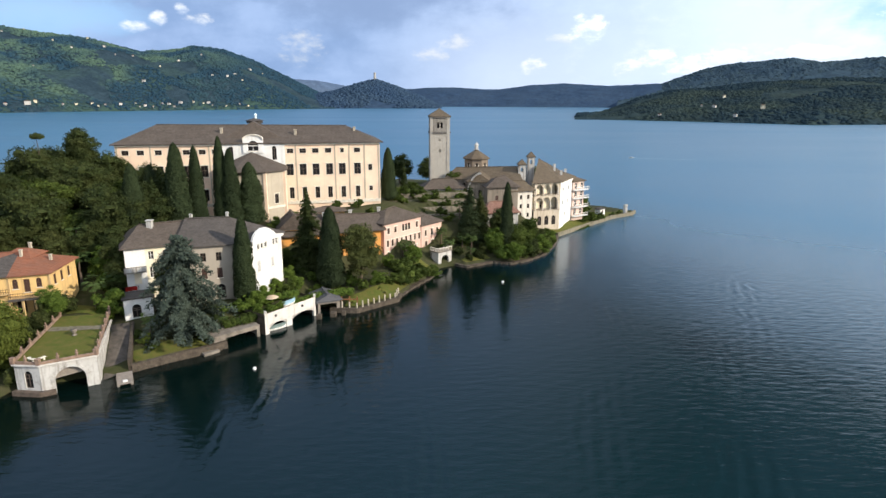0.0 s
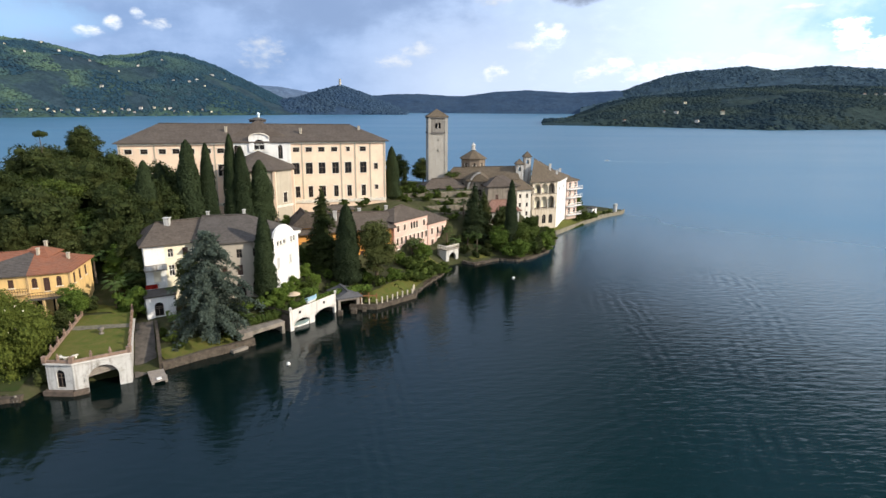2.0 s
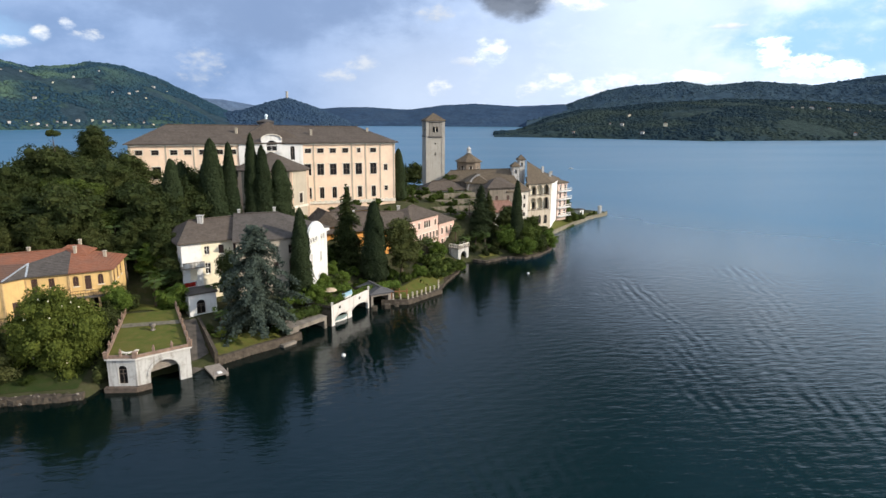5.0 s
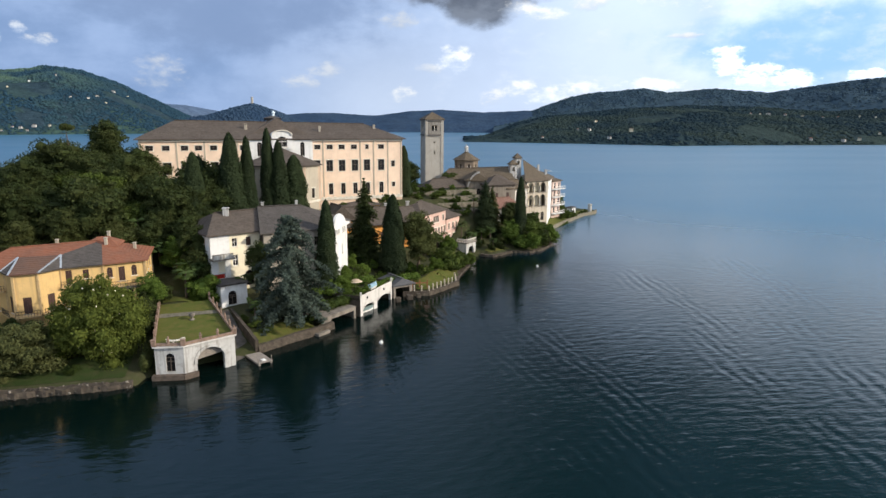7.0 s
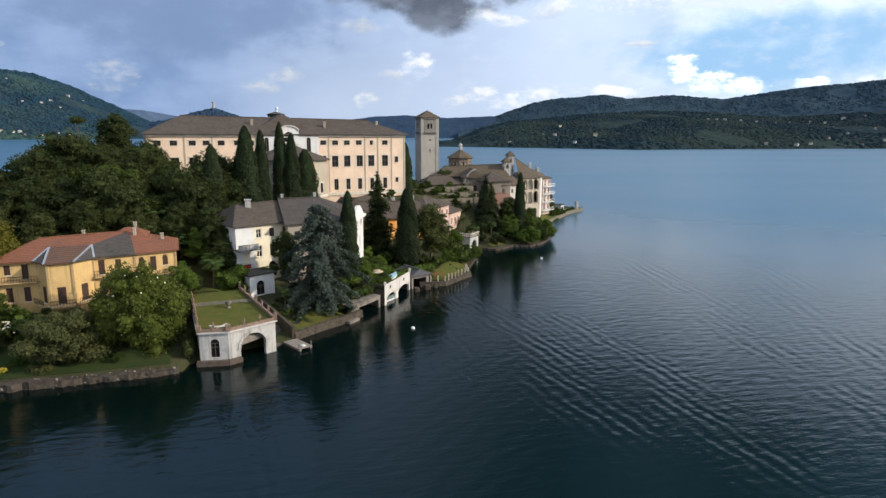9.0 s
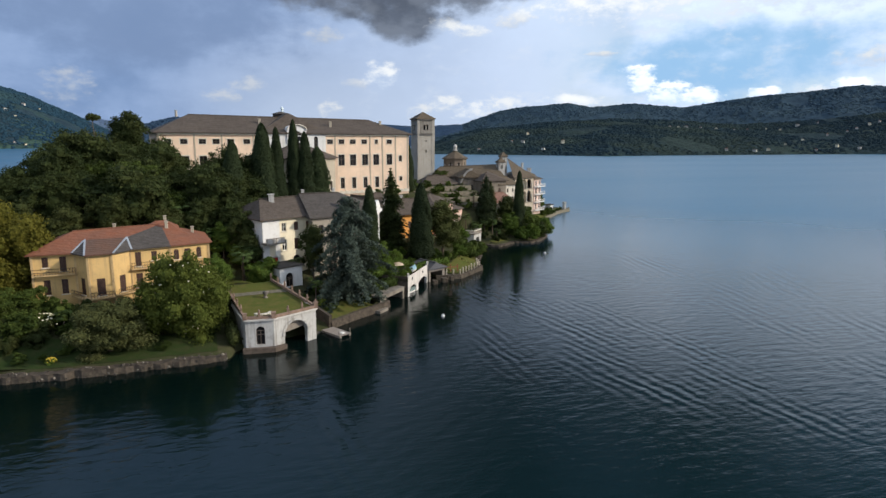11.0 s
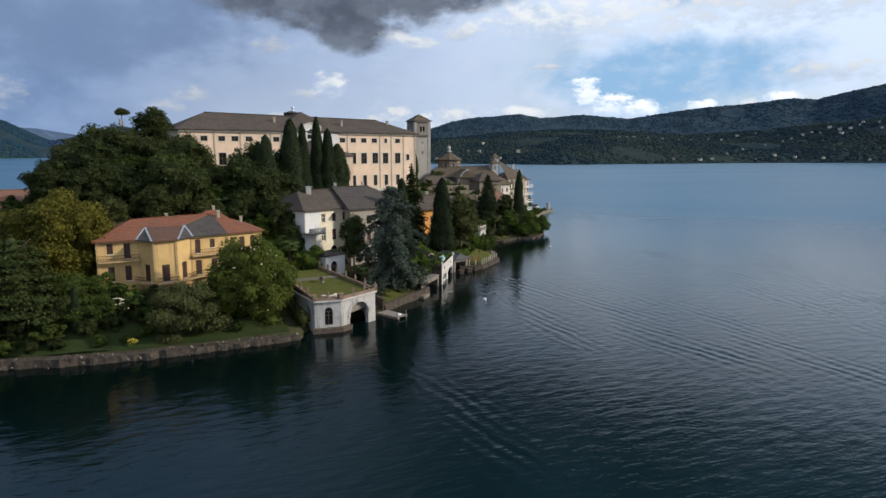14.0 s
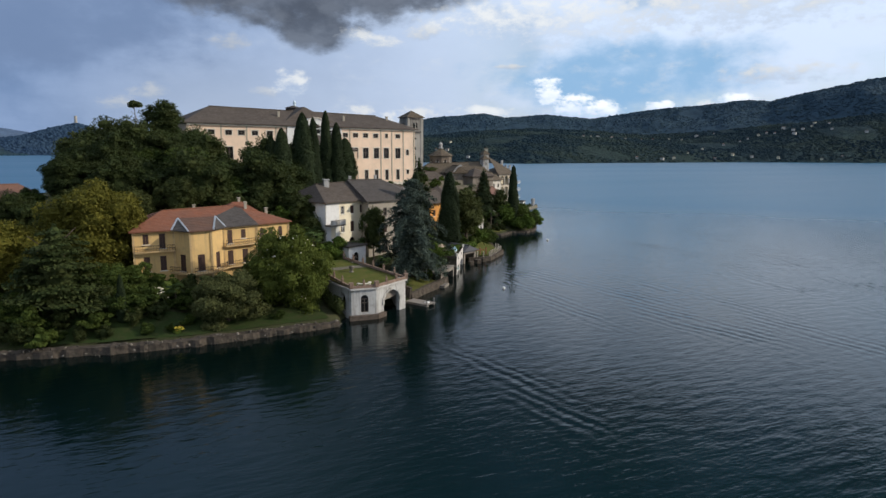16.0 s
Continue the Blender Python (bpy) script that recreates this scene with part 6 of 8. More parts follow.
    beam(bm, Vector((*(p - d * 2.9 + n * 1.2), 9.55)) - off, Vector((*(p + d * 2.9 + n * 1.2), 9.55)) - off, 2.6, 0.2)
    part("porch_roof", bm, SLATE_GREY, ob)
    for x, y, h in ((-71.5, 111.0, 17.0), (-67.2, 109.5, 15.2), (-79.0, 109.5, 16.1), (-71.0, 107.5, 16.5)):
        chimney(ob, o, x, y, 14.0, h, 0.45, PLASTER_BARE)


build_villa()
building("shore_house", "ochre house with a brown tiled roof behind the woods", [(-126, 182), (-113, 185.5), (-115.5, 194), (-128.5, 190.5)], 5.0, 11.2, [(-123.5, 187.2, 14.2), (-118, 188.7, 14.2)], plaster("ochre_house_plaster", (0.6, 0.40, 0.16), amount=0.4), tiles("dark_red_tiles", (0.09, 0.048, 0.035), (0.12, 0.07, 0.05)), {0: [(u, 8.2, 1.0, 1.8, "shut", False) for u in (2, 5, 8, 11)], 1: [(u, 8.2, 1.0, 1.8, "shut", False) for u in (2, 6)]}, 0.8)
building("shore_house", "tall ochre house with a brown roof and chimneys", [(-124, 196), (-111, 199), (-113, 208), (-126, 205)], 6.0, 12.6, [(-121.5, 201.0, 15.6), (-115.5, 202.6, 15.6)], PLASTER_PALE, tiles("weathered_red_tiles", (0.17, 0.085, 0.055), (0.2, 0.11, 0.08)), {0: [(u, 9.6, 1.0, 1.8, "shut", False) for u in (2, 5, 8, 11)]}, 0.8)


# ---------------------------------------------------------------- boathouse with its lawn
STONE_BROWN = plain("weathered_reddish_stone", (0.22, 0.15, 0.11), 0.9, vary=0.35, scale=1.5)

def build_boathouse():
    P = [(-59.7, 85.6), (-55.8, 85.2), (-49.4, 88.9), (-54.9, 103.9), (-62.4, 102.2)]
    o = (-56.5, 93.0, 0.0)
    ob = thing("boathouse", o, "worn white boathouse with an arched water gate under a lawn terrace", "boathouse")
    opens = {0: [(1.45, 2.65, 1.05, 3.75, True)], 4: [(13.0, 14.9, 0.9, 3.7, True)], 1: [(1.75, 5.75, -0.6, 3.75, True)]}
    for i in range(5):
        p, q = P[i], P[(i + 1) % 5]
        bm = bmesh.new()
        wall_run(bm, p, q, -1.5, 4.72, opens.get(i, ()), 0.6, o)
        part("wall", bm, PLASTER_WORN, ob)
    # inner back wall and vault floor so that the gate looks into a dark room
    bm = bmesh.new()
    box(bm, -60.5 - o[0], 99.0 - o[1], -1.5, -53.6 - o[0], 99.3 - o[1], 4.5)
    part("inner_wall", bm, STONE_DARK, ob)
    # timber plate hung in the arch head
    d = (Vector(P[2]) - Vector(P[1])).normalized()
    n = Vector((-d.y, d.x))
    bm = bmesh.new()
    a, b = Vector(P[1]) + d * 1.85 + n * 0.75, Vector(P[1]) + d * 5.65 + n * 0.75
    for k in range(4):
        beam(bm, Vector((*a, 2.15 + 0.34 * k)) - Vector(o), Vector((*b, 2.55 + 0.34 * k)) - Vector(o), 0.08, 0.3)
    part("gate_boards", bm, WOOD_GREY, ob, "raised weathered boards of the water gate")
    # door in the small arch
    add_window(ob, P[0], P[1], o, 2.05, 1.05, 1.2, 2.7, "bare", True)
    # projecting cornice, plinth
    bm = bmesh.new()
    ring = [Vector(p) for p in P]
    for i in (4, 0, 1, 2):
        a, b = ring[i], ring[(i + 1) % 5]
        e = (b - a).normalized()
        m = Vector((e.y, -e.x))
        beam(bm, Vector((*(a + m * 0.12 - e * 0.1), 4.72)) - Vector(o), Vector((*(b + m * 0.12 + e * 0.1), 4.72)) - Vector(o), 0.36, 0.22)
    part("cornice", bm, PLASTER_DOCK, ob)
    bm = bmesh.new()
    a, b = ring[0], ring[1]
    e = (b - a).normalized()
    m = Vector((e.y, -e.x))
    beam(bm, Vector((*(a + m * 0.3 - e * 0.4), 0.2)) - Vector(o), Vector((*(b + m * 0.3), 0.2)) - Vector(o), 0.8, 1.0)
    e = (ring[2] - ring[1]).normalized()
    m = Vector((e.y, -e.x))
    beam(bm, Vector((*(ring[1] + m * 0.25 - e * 0.3), 0.2)) - Vector(o), Vector((*(ring[1] + m * 0.25 + e * 1.7), 0.2)) - Vector(o), 0.7, 1.0)
    part("plinth", bm, STONE_PLINTH, ob, "brown stone footing")
    # voussoir ring of the water gate
    bm = bmesh.new()
    e = (ring[2] - ring[1]).normalized()
    m = Vector((e.y, -e.x))
    for k in range(12):
        t0, t1 = math.pi * k / 12, math.pi * (k + 1) / 12
        q = [(3.75 - r * math.cos(t), 1.75 + r * math.sin(t)) for t, r in ((t0, 2.02), (t1, 2.02), (t1, 2.42), (t0, 2.42))]
        f = [bm.verts.new(Vector((*(ring[1] + e * u + m * 0.07), z)) - Vector(o)) for u, z in q]
        bm.faces.new(f)
    bmesh.ops.recalc_face_normals(bm, faces=bm.faces)
    bmesh.ops.solidify(bm, geom=bm.faces, thickness=0.09)
    part("arch_ring", bm, PLASTER_WORN, ob)
    # lawn on top, rising to the back
    bm = bmesh.new()
    k = 10
    rows = []
    for j in range(k + 1):
        t = j / k
        a = Vector(P[0]).lerp(Vector(P[4]), t)
        b = Vector(P[2]).lerp(Vector(P[3]), t)
        row = []
        for i in range(k + 1):
            p = a.lerp(b, i / k)
            if j == 0 and 0 < i < k:
                s = i / k
                p = Vector(P[0]).lerp(Vector(P[1]), s / 0.38) if s < 0.38 else Vector(P[1]).lerp(Vector(P[2]), (s - 0.38) / 0.62)
            z = 4.78 + 1.3 * t ** 1.2 + 0.06 * noise.noise(Vector((p.x, p.y, 0)))
            row.append(bm.verts.new((p.x - o[0], p.y - o[1], z)))
        rows.append(row)
    for a, b in zip(rows, rows[1:]):
        for i in range(k):
            bm.faces.new((a[i], a[i + 1], b[i + 1], b[i]))
    part("lawn", bm, GRASS, ob, "mown lawn with dry patches", True)
    # parapet rail and posts with caps
    path = [ring[4], ring[0], ring[1], ring[2], ring[3]]
    zs = [6.1, 4.85, 4.85, 4.85, 6.1]
    bm = bmesh.new()
    for i in range(4):
        a, b = path[i], path[i + 1]
        beam(bm, Vector((*a, zs[i] + 0.22)) - Vector(o), Vector((*b, zs[i + 1] + 0.22)) - Vector(o), 0.3, 0.4)
    part("parapet", bm, STONE_BROWN, ob, "low reddish-brown parapet")
    for i in range(4):
        a, b = path[i], path[i + 1]
        k = max(1, round((b - a).length / 2.6))
        for j in range(k + (1 if i == 3 else 0)):
            p, z = a.lerp(b, j / k), zs[i] + (zs[i + 1] - zs[i]) * j / k
            big = 0.3 if (j == 0 and i in (1, 2, 3)) else 0.15
            bm = bmesh.new()
            box(bm, p.x - big - o[0], p.y - big - o[1], z, p.x + big - o[0], p.y + big - o[1], z + 0.85, 0.03)
            box(bm, p.x - big - 0.05 - o[0], p.y - big - 0.05 - o[1], z + 0.853, p.x + big + 0.05 - o[0], p.y + big + 0.05 - o[1], z + 0.95, 0.02)
            if i in (0, 3) or j:
                lathe(bm, [(0.05, 0.95), (0.12, 1.02), (0.16, 1.18), (0.08, 1.3), (0.11, 1.38)], 8, (p.x - o[0], p.y - o[1], z))
            part("post", bm, STONE_BROWN, ob)
    bm = bmesh.new()
    a, b = Vector(P[0]).lerp(Vector(P[4]), 0.70), Vector(P[2]).lerp(Vector(P[3]), 0.64)
    rows = []
    for i in range(9):
        p = a.lerp(b, i / 8)
        t = 0.70 - 0.06 * i / 8
        w = 0.75 + 0.25 * noise.noise(Vector((p.x * 0.7, p.y * 0.7, 4)))
        e = (Vector(P[3]) - Vector(P[2])).normalized()
        rows.append([bm.verts.new((p.x + e.x * s * w - o[0], p.y + e.y * s * w - o[1], 4.78 + 1.3 * max(0.0, t + s * w / 15.5) ** 1.2 + 0.07)) for s in (-1, 1)])
    for r0, r1 in zip(rows, rows[1:]):
        bm.faces.new((r0[0], r1[0], r1[1], r0[1]))
    part("path", bm, plain("trodden_earth_path", (0.13, 0.115, 0.08), 0.95, vary=0.35), ob, "trodden brown path across the lawn")
    bench = thing("stone_bench", (-57.2, 87.4, 4.85), "curved pale stone bench on the lawn terrace", "bench")
    bm = bmesh.new()
    for i in range(8):
        t = radians(200 + 20 * i)
        beam(bm, (1.1 * math.cos(t), 1.1 * math.sin(t), 0.42), (1.1 * math.cos(t + 0.35), 1.1 * math.sin(t + 0.35), 0.42), 0.45, 0.12)
    part("seat", bm, STONE_TRIM, bench)
    for i in (0, 3, 7):
        t = radians(205 + 20 * i)
        bm = bmesh.new()
        lathe(bm, [(0.16, 0), (0.12, 0.36)], 8, (1.1 * math.cos(t), 1.1 * math.sin(t), 0))
        part("leg", bm, STONE_TRIM, bench)
    urn = thing("stone_urn", (-56.3, 95.5, 5.35), "small brown stone urn on the lawn", "urn")
    bm = bmesh.new()
    lathe(bm, [(0.4, 0), (0.4, 0.15), (0.16, 0.22), (0.2, 0.4), (0.48, 0.75), (0.42, 0.9), (0.5, 1.0)], 10)
    part("body", bm, CONCRETE, urn, "", True)


build_boathouse()


def covered_boat(name, x, y, z, turn, length, material, label):
    """A small open boat under a tight cover."""
    ob = thing(name, (x, y, z), label, "boat", turn=turn)
    for title, mat_, top in (("hull", FRAME_WHITE, False), ("cover", material, True)):
        bm = bmesh.new()
        rows = []
        for s in np.linspace(-1, 1, 9):
            w = 0.8 * (1 - max(0.0, s) ** 2.4) * (0.9 if s < -0.9 else 1.0) + 0.03
            edge = 0.62 + 0.22 * max(0.0, s) ** 2
            ring = [(-w, edge), (-w * 0.55, edge + 0.26), (0, edge + 0.4), (w * 0.55, edge + 0.26), (w, edge)] if top else [(-w, edge), (-w * 0.8, 0.2), (0, 0.02), (w * 0.8, 0.2), (w, edge)]
            rows.append([bm.verts.new((s * length / 2, u, v)) for u, v in ring])
        for a, b in zip(rows, rows[1:]):
            for i in range(4):
                bm.faces.new((a[i], b[i], b[i + 1], a[i + 1]))
        for r in (rows[0], rows[-1]):
            bm.faces.new(r)
        bmesh.ops.recalc_face_normals(bm, faces=bm.faces)
        part(title, bm, mat_, ob, "", top)
    return ob


def dock_clutter():
    blue = plain("pale_blue_boat_cover", (0.24, 0.36, 0.41), 0.7)
    covered_boat("covered_boat", -26.4, 115.6, 3.5, 55, 3.2, blue, "small boat under a pale blue cover on the dock deck")
    covered_boat("covered_boat", -28.0, 112.2, -0.15, 40, 4.0, plain("grey_green_boat_cover", (0.16, 0.21, 0.2), 0.8), "small moored boat under a grey-green cover below the dock arch")
    ob = thing("parasol", (-29.6, 115.4, 3.5), "beige garden parasol on the dock deck", "parasol")
    bm = bmesh.new()
    lathe(bm, [(0.03, 0), (0.03, 2.0)], 8)
    part("pole", bm, WOOD_GREY, ob)
    bm = bmesh.new()
    lathe(bm, [(1.35, 1.62), (0.9, 1.88), (0.4, 2.08), (0.03, 2.16)], 10)
    part("canopy", bm, plain("beige_canvas", (0.46, 0.36, 0.26), 0.9), ob)


POST_STONE = plain("weathered_post_stone", (0.46, 0.40, 0.32), 0.9, vary=0.4, scale=3.0)


def build_shore_things():
    # slipway between boathouse and garden, with a pontoon
    bm = bmesh.new()
    q = [(-49.3, 89.2, -0.3), (-47.0, 92.6, -0.2), (-52.2, 105.2, 3.9), (-54.8, 104.0, 3.9)]
    top = [bm.verts.new(p) for p in q]
    bot = [bm.verts.new((x, y, z - 1.2)) for x, y, z in q]
    bm.faces.new(top)
    bm.faces.new(bot[::-1])
    for i in range(4):
        bm.faces.new((top[(i + 1) % 4], top[i], bot[i], bot[(i + 1) % 4]))
    tagged(part("slipway", bm, SHADED_CONCRETE), "sloping brown concrete slipway beside the boathouse", "slipway", kind="structure")
    bm = bmesh.new()
    beam(bm, (-46.7, 93.0, 0.6), (-51.8, 105.4, 2.4), 0.5, 3.4)
    tagged(part("slip_wall", bm, STONE_DARK), "dark mossy stone wall beside the slipway", "wall", kind="structure")
    ob = thing("pontoon", (-46.2, 90.1, 0.0), "small weathered grey wooden pontoon on the water", "pontoon", turn=-62)
    for i in range(9):
        bm = bmesh.new()
        box(bm, -2.3 + i * 0.52, -1.15, 0.36, -1.83 + i * 0.52, 1.15, 0.44)
        part("plank", bm, WOOD_GREY, ob)
    for s in (-0.9, 0.9):
        bm = bmesh.new()
        beam(bm, (-2.3, s, 0.2), (2.3, s, 0.2), 0.3, 0.3)
        part("float", bm, WOOD_GREY, ob)
    for s in (-1, 1):
        bm = bmesh.new()
        lathe(bm, [(0.07, -0.6), (0.07, 1.2)], 8, (2.1, s * 1.05, 0))
        part("post", bm, WOOD_GREY, ob)
    bm = bmesh.new()
    box(bm, 1.1, -0.3, 0.443, 1.8, 0.35, 0.62, 0.04)
    part("bag", bm, FRAME_WHITE, ob, "pale canvas bag")
    # white arcade wall over the water
    A, B = Vector((-29.3, 108.7)), Vector((-22.0, 119.3))
    L = (B - A).length
    o = (A.x, A.y, 0.0)
    ob = thing("dock_arcade", o, "white plastered dock wall with flat arches over the water", "dock")
    bm = bmesh.new()
    wall_run(bm, A, B, -0.6, 4.0, [(1.0, 5.2, -0.6, 1.75, False), (6.6, L - 0.5, -0.6, 1.9, False)], 0.5, o)
    d = (B - A).normalized()
    n = Vector((-d.y, d.x))
    part("front_wall", bm, PLASTER_DOCK, ob)
    for u0, u1, zt in ((1.0, 5.2, 1.75), (6.6, L - 0.5, 1.9)):
        bm = bmesh.new()
        k = 8
        for i in range(k):
            s0, s1 = i / k, (i + 1) / k
            z0, z1 = zt - 0.75 * (2 * s0 - 1) ** 2, zt - 0.75 * (2 * s1 - 1) ** 2
            v = [bm.verts.new(Vector((*(A + d * u + n * 0.02), z)) - Vector(o)) for u, z in ((u0 + (u1 - u0) * s0, z0), (u0 + (u1 - u0) * s1, z1), (u0 + (u1 - u0) * s1, zt + 0.01), (u0 + (u1 - u0) * s0, zt + 0.01))]
            bm.faces.new(v)
        bmesh.ops.solidify(bm, geom=bm.faces, thickness=0.4)
        part("arch_head", bm, PLASTER_DOCK, ob)
    for p, q in ((A + n * 6, A), (B, B + n * 6)):
        bm = bmesh.new()
        wall_run(bm, tuple(p), tuple(q), -0.6, 4.0, (), 0.3, o)
        part("side_wall", bm, STONE_DARK, ob)
    bm = bmesh.new()
    a, b = A + n * 3, B + n * 3
    beam(bm, Vector((*a, 3.3)) - Vector(o), Vector((*b, 3.3)) - Vector(o), 5.9, 0.4)
    part("deck", bm, EARTH, ob)
    bm = bmesh.new()
    beam(bm, Vector((*(A + n * 4.5), 1.2)) - Vector(o), Vector((*(B + n * 4.5), 1.2)) - Vector(o), 0.4, 3.6)
    part("back_wall", bm, STONE_DARK, ob)
    for u in (0.2, L - 0.2):
        bm = bmesh.new()
        p = d * u
        box(bm, p.x - 0.2, p.y - 0.2, 4.003, p.x + 0.2, p.y + 0.2, 4.6, 0.03)
        part("post", bm, PLASTER_DOCK, ob)
    for u in (2.6, 9.3):
        bm = bmesh.new()
        lathe(bm, [(0.28, 0), (0.28, 0.06)], 10)
        h = part("vent", bm, METAL_DARK, ob, "round dark vent hole")
        h.matrix_local = Matrix.Translation(Vector((*(d * u - n * 0.03), 3.1))) @ pose(0, 0, 0, 90, 0, math.degrees(math.atan2(d.y, d.x)))
    # concrete platform with a low arch, left of it
    A, B = Vector((-36.4, 101.9)), Vector((-30.2, 108.2))
    d = (B - A).normalized()
    n = Vector((-d.y, d.x))
    o = (A.x, A.y, 0.0)
    ob = thing("boat_platform", o, "grey concrete platform over a low boat arch", "platform")
    bm = bmesh.new()
    L = (B - A).length
    wall_run(bm, A, B, -0.6, 2.2, [(2.2, L - 0.6, -0.6, 1.55, False)], 0.5, o)
    wall_run(bm, B, tuple(B + n * 5), -0.6, 2.2, (), 0.3, o)
    part("front_wall", bm, CONCRETE, ob)
    bm = bmesh.new()
    beam(bm, Vector((*(A + n * 3.2), 2.2)) - Vector(o), Vector((*(B + n * 3.2), 2.2)) - Vector(o), 6.6, 0.25)
    part("slab", bm, CONCRETE, ob)
    ob = thing("stone_step", (-36.6, 100.4, 0.0), "flat pinkish stone landing step at the water", "step", turn=45)
    bm = bmesh.new()
    box(bm, -1.4, -0.7, -0.5, 1.4, 0.7, 0.45, 0.04)
    part("block", bm, CONCRETE, ob)
    # grey-roofed boat shed and its piers
    A, B = Vector((-21.6, 119.6)), Vector((-17.4, 121.4))
    d = (B - A).normalized()
    n = Vector((-d.y, d.x))
    building("boat_shed", "open boat shed with a grey felt roof", [tuple(A), tuple(B), tuple(B + n * 6), tuple(A + n * 6)], -0.5, 2.6, [tuple(A.lerp(B, 0.5) + n * 0.2) + (3.9,), tuple(A.lerp(B, 0.5) + n * 5.8) + (3.9,)], WOOD_GREY, plain("dark_felt_roof", (0.07, 0.07, 0.075), 0.9), {0: [(2.2, -0.5, 3.4, 2.6, "hole", False)]}, 0.5, "shed")
    for i, (x, y, s) in enumerate(((-21.0, 117.4, 1.0), (-18.4, 118.8, 1.2), (-16.4, 119.6, 0.8))):
        ob = thing("stone_pier", (x, y, 0), "dark stone mooring pier in the water", "pier", "mooring piers")
        bm = bmesh.new()
        box(bm, -0.5 * s, -0.6 * s, -1, 0.5 * s, 0.6 * s, 0.9, 0.08)
        part("block", bm, STONE_DARK, ob)
    # row of pale posts on the quay
    path = [Vector((-17.0, 121.4)), Vector((-13.9, 121.1)), Vector((-6.5, 127.9)), Vector((-6.0, 131.0))]
    pts = []
    for a, b in zip(path, path[1:]):
        k = max(1, round((b - a).length / 1.45))
        pts += [a.lerp(b, i / k) for i in range(k)]
    first = None
    for p in pts + [path[-1]]:
        if first is None:
            first = ob = thing("quay_post", (p.x, p.y, 0.85), "weathered pale stone post on the quay", "post", "row of quay posts")
            bm = bmesh.new()
            lathe(bm, [(0.2, 0), (0.2, 0.15), (0.15, 0.2), (0.13, 1.2), (0.19, 1.25), (0.16, 1.4)], 8)
            part("shaft", bm, POST_STONE, ob)
        else:
            k = len(scene.objects) % 7
            copy_thing(first, pose(p.x, p.y, 0.85 - 0.04 * k, 1.2 * (k - 3), 0.9 * (k % 3 - 1), 0))
    ob = thing("timber_frame", (-15.6, 122.6, 0.7), "brown timber mooring frame on the quay", "frame")
    for x in (-1.6, 0.0, 1.6):
        bm = bmesh.new()
        box(bm, x - 0.12, -0.12, 0, x + 0.12, 0.12, 2.2)
        part("post", bm, WOOD_ORANGE, ob)
    bm = bmesh.new()
    box(bm, -1.8, -0.1, 1.5, 1.8, 0.1, 1.72)
    part("rail", bm, WOOD_ORANGE, ob)
    dock_clutter()
    # stone water gate
    A, B = Vector((3.0, 155.1)), Vector((6.5, 158.4))
    d = (B - A).normalized()
    n = Vector((-d.y, d.x))
    L = (B - A).length
    o = (A.x, A.y, 0.0)
    ob = thing("water_gate", o, "pale stone water gate with an arch and a balustraded terrace", "gate")
    bm = bmesh.new()
    wall_run(bm, A, B, -0.6, 3.9, [(L / 2 - 1.35, L / 2 + 1.35, -0.6, 3.0, True)], 0.6, o)
    wall_run(bm, B, tuple(B + n * 3), -0.6, 3.9, (), 0.3, o)
    wall_run(bm, tuple(A + n * 3), A, -0.6, 3.9, (), 0.3, o)
    part("wall", bm, PLASTER_WORN, ob)
    bm = bmesh.new()
    beam(bm, Vector((*(A - d * 0.2 + n * 1.5), 3.98)) - Vector(o), Vector((*(B + d * 0.2 + n * 1.5), 3.98)) - Vector(o), 3.4, 0.25)
    part("terrace", bm, CONCRETE, ob)
    bm = bmesh.new()
    beam(bm, Vector((*(A + n * 2.7), 1.5)) - Vector(o), Vector((*(B + n * 2.7), 1.5)) - Vector(o), 0.3, 4.2)
    part("inner_wall", bm, STONE_DARK, ob)
    for a, b in ((A, B), (B, B + n * 3), (A + n * 3, A)):
        bm = bmesh.new()
        beam(bm, Vector((*a, 4.95)) - Vector(o), Vector((*b, 4.95)) - Vector(o), 0.3, 0.16)
        k = int((b - a).length / 0.55)
        for i in range(k + 1):
            p = a.lerp(b, i / k)
            lathe(bm, [(0.1, 4.1), (0.06, 4.3), (0.11, 4.6), (0.07, 4.88)], 6, (p.x - o[0], p.y - o[1], 0))
        part("balustrade", bm, STONE_TRIM, ob)
    # walled garden terraces below the church, each a bed of dry grass behind a stone wall
    stone = rock("terrace_stone", (0.17, 0.15, 0.115), 0.9)
    for k in range(4):
        p, q = Vector((-12.5 + 0.9 * k, 168.2 + 3.9 * k)), Vector((15.5 - 0.6 * k, 174.4 + 3.6 * k))
        z = 10.8 + 1.45 * k
        d = (q - p).normalized()
        n = Vector((-d.y, d.x))
        bm = bmesh.new()
        beam(bm, (*p, z - 1.9), (*q, z - 1.9), 0.45, 4.2)
        tagged(part("terrace_wall", bm, stone), "rough grey stone terrace wall in the gardens", "wall", kind="structure")
        bm = bmesh.new()
        a, b = p + n * 2.25, q + n * 2.25
        beam(bm, (*a, z - 1.5), (*b, z - 1.5), 4.0, 3.2)
        tagged(part("terrace_bed", bm, DRY), "dry grass bed on a garden terrace", "garden bed", kind="structure")
    # buoys and motor boat
    for x, y in ((-27.2, 94.0), (18.3, 141.9)):
        ob = thing("buoy", (x, y, 0), "small white mooring buoy on the lake", "buoy", "mooring buoys")
        bm = bmesh.new()
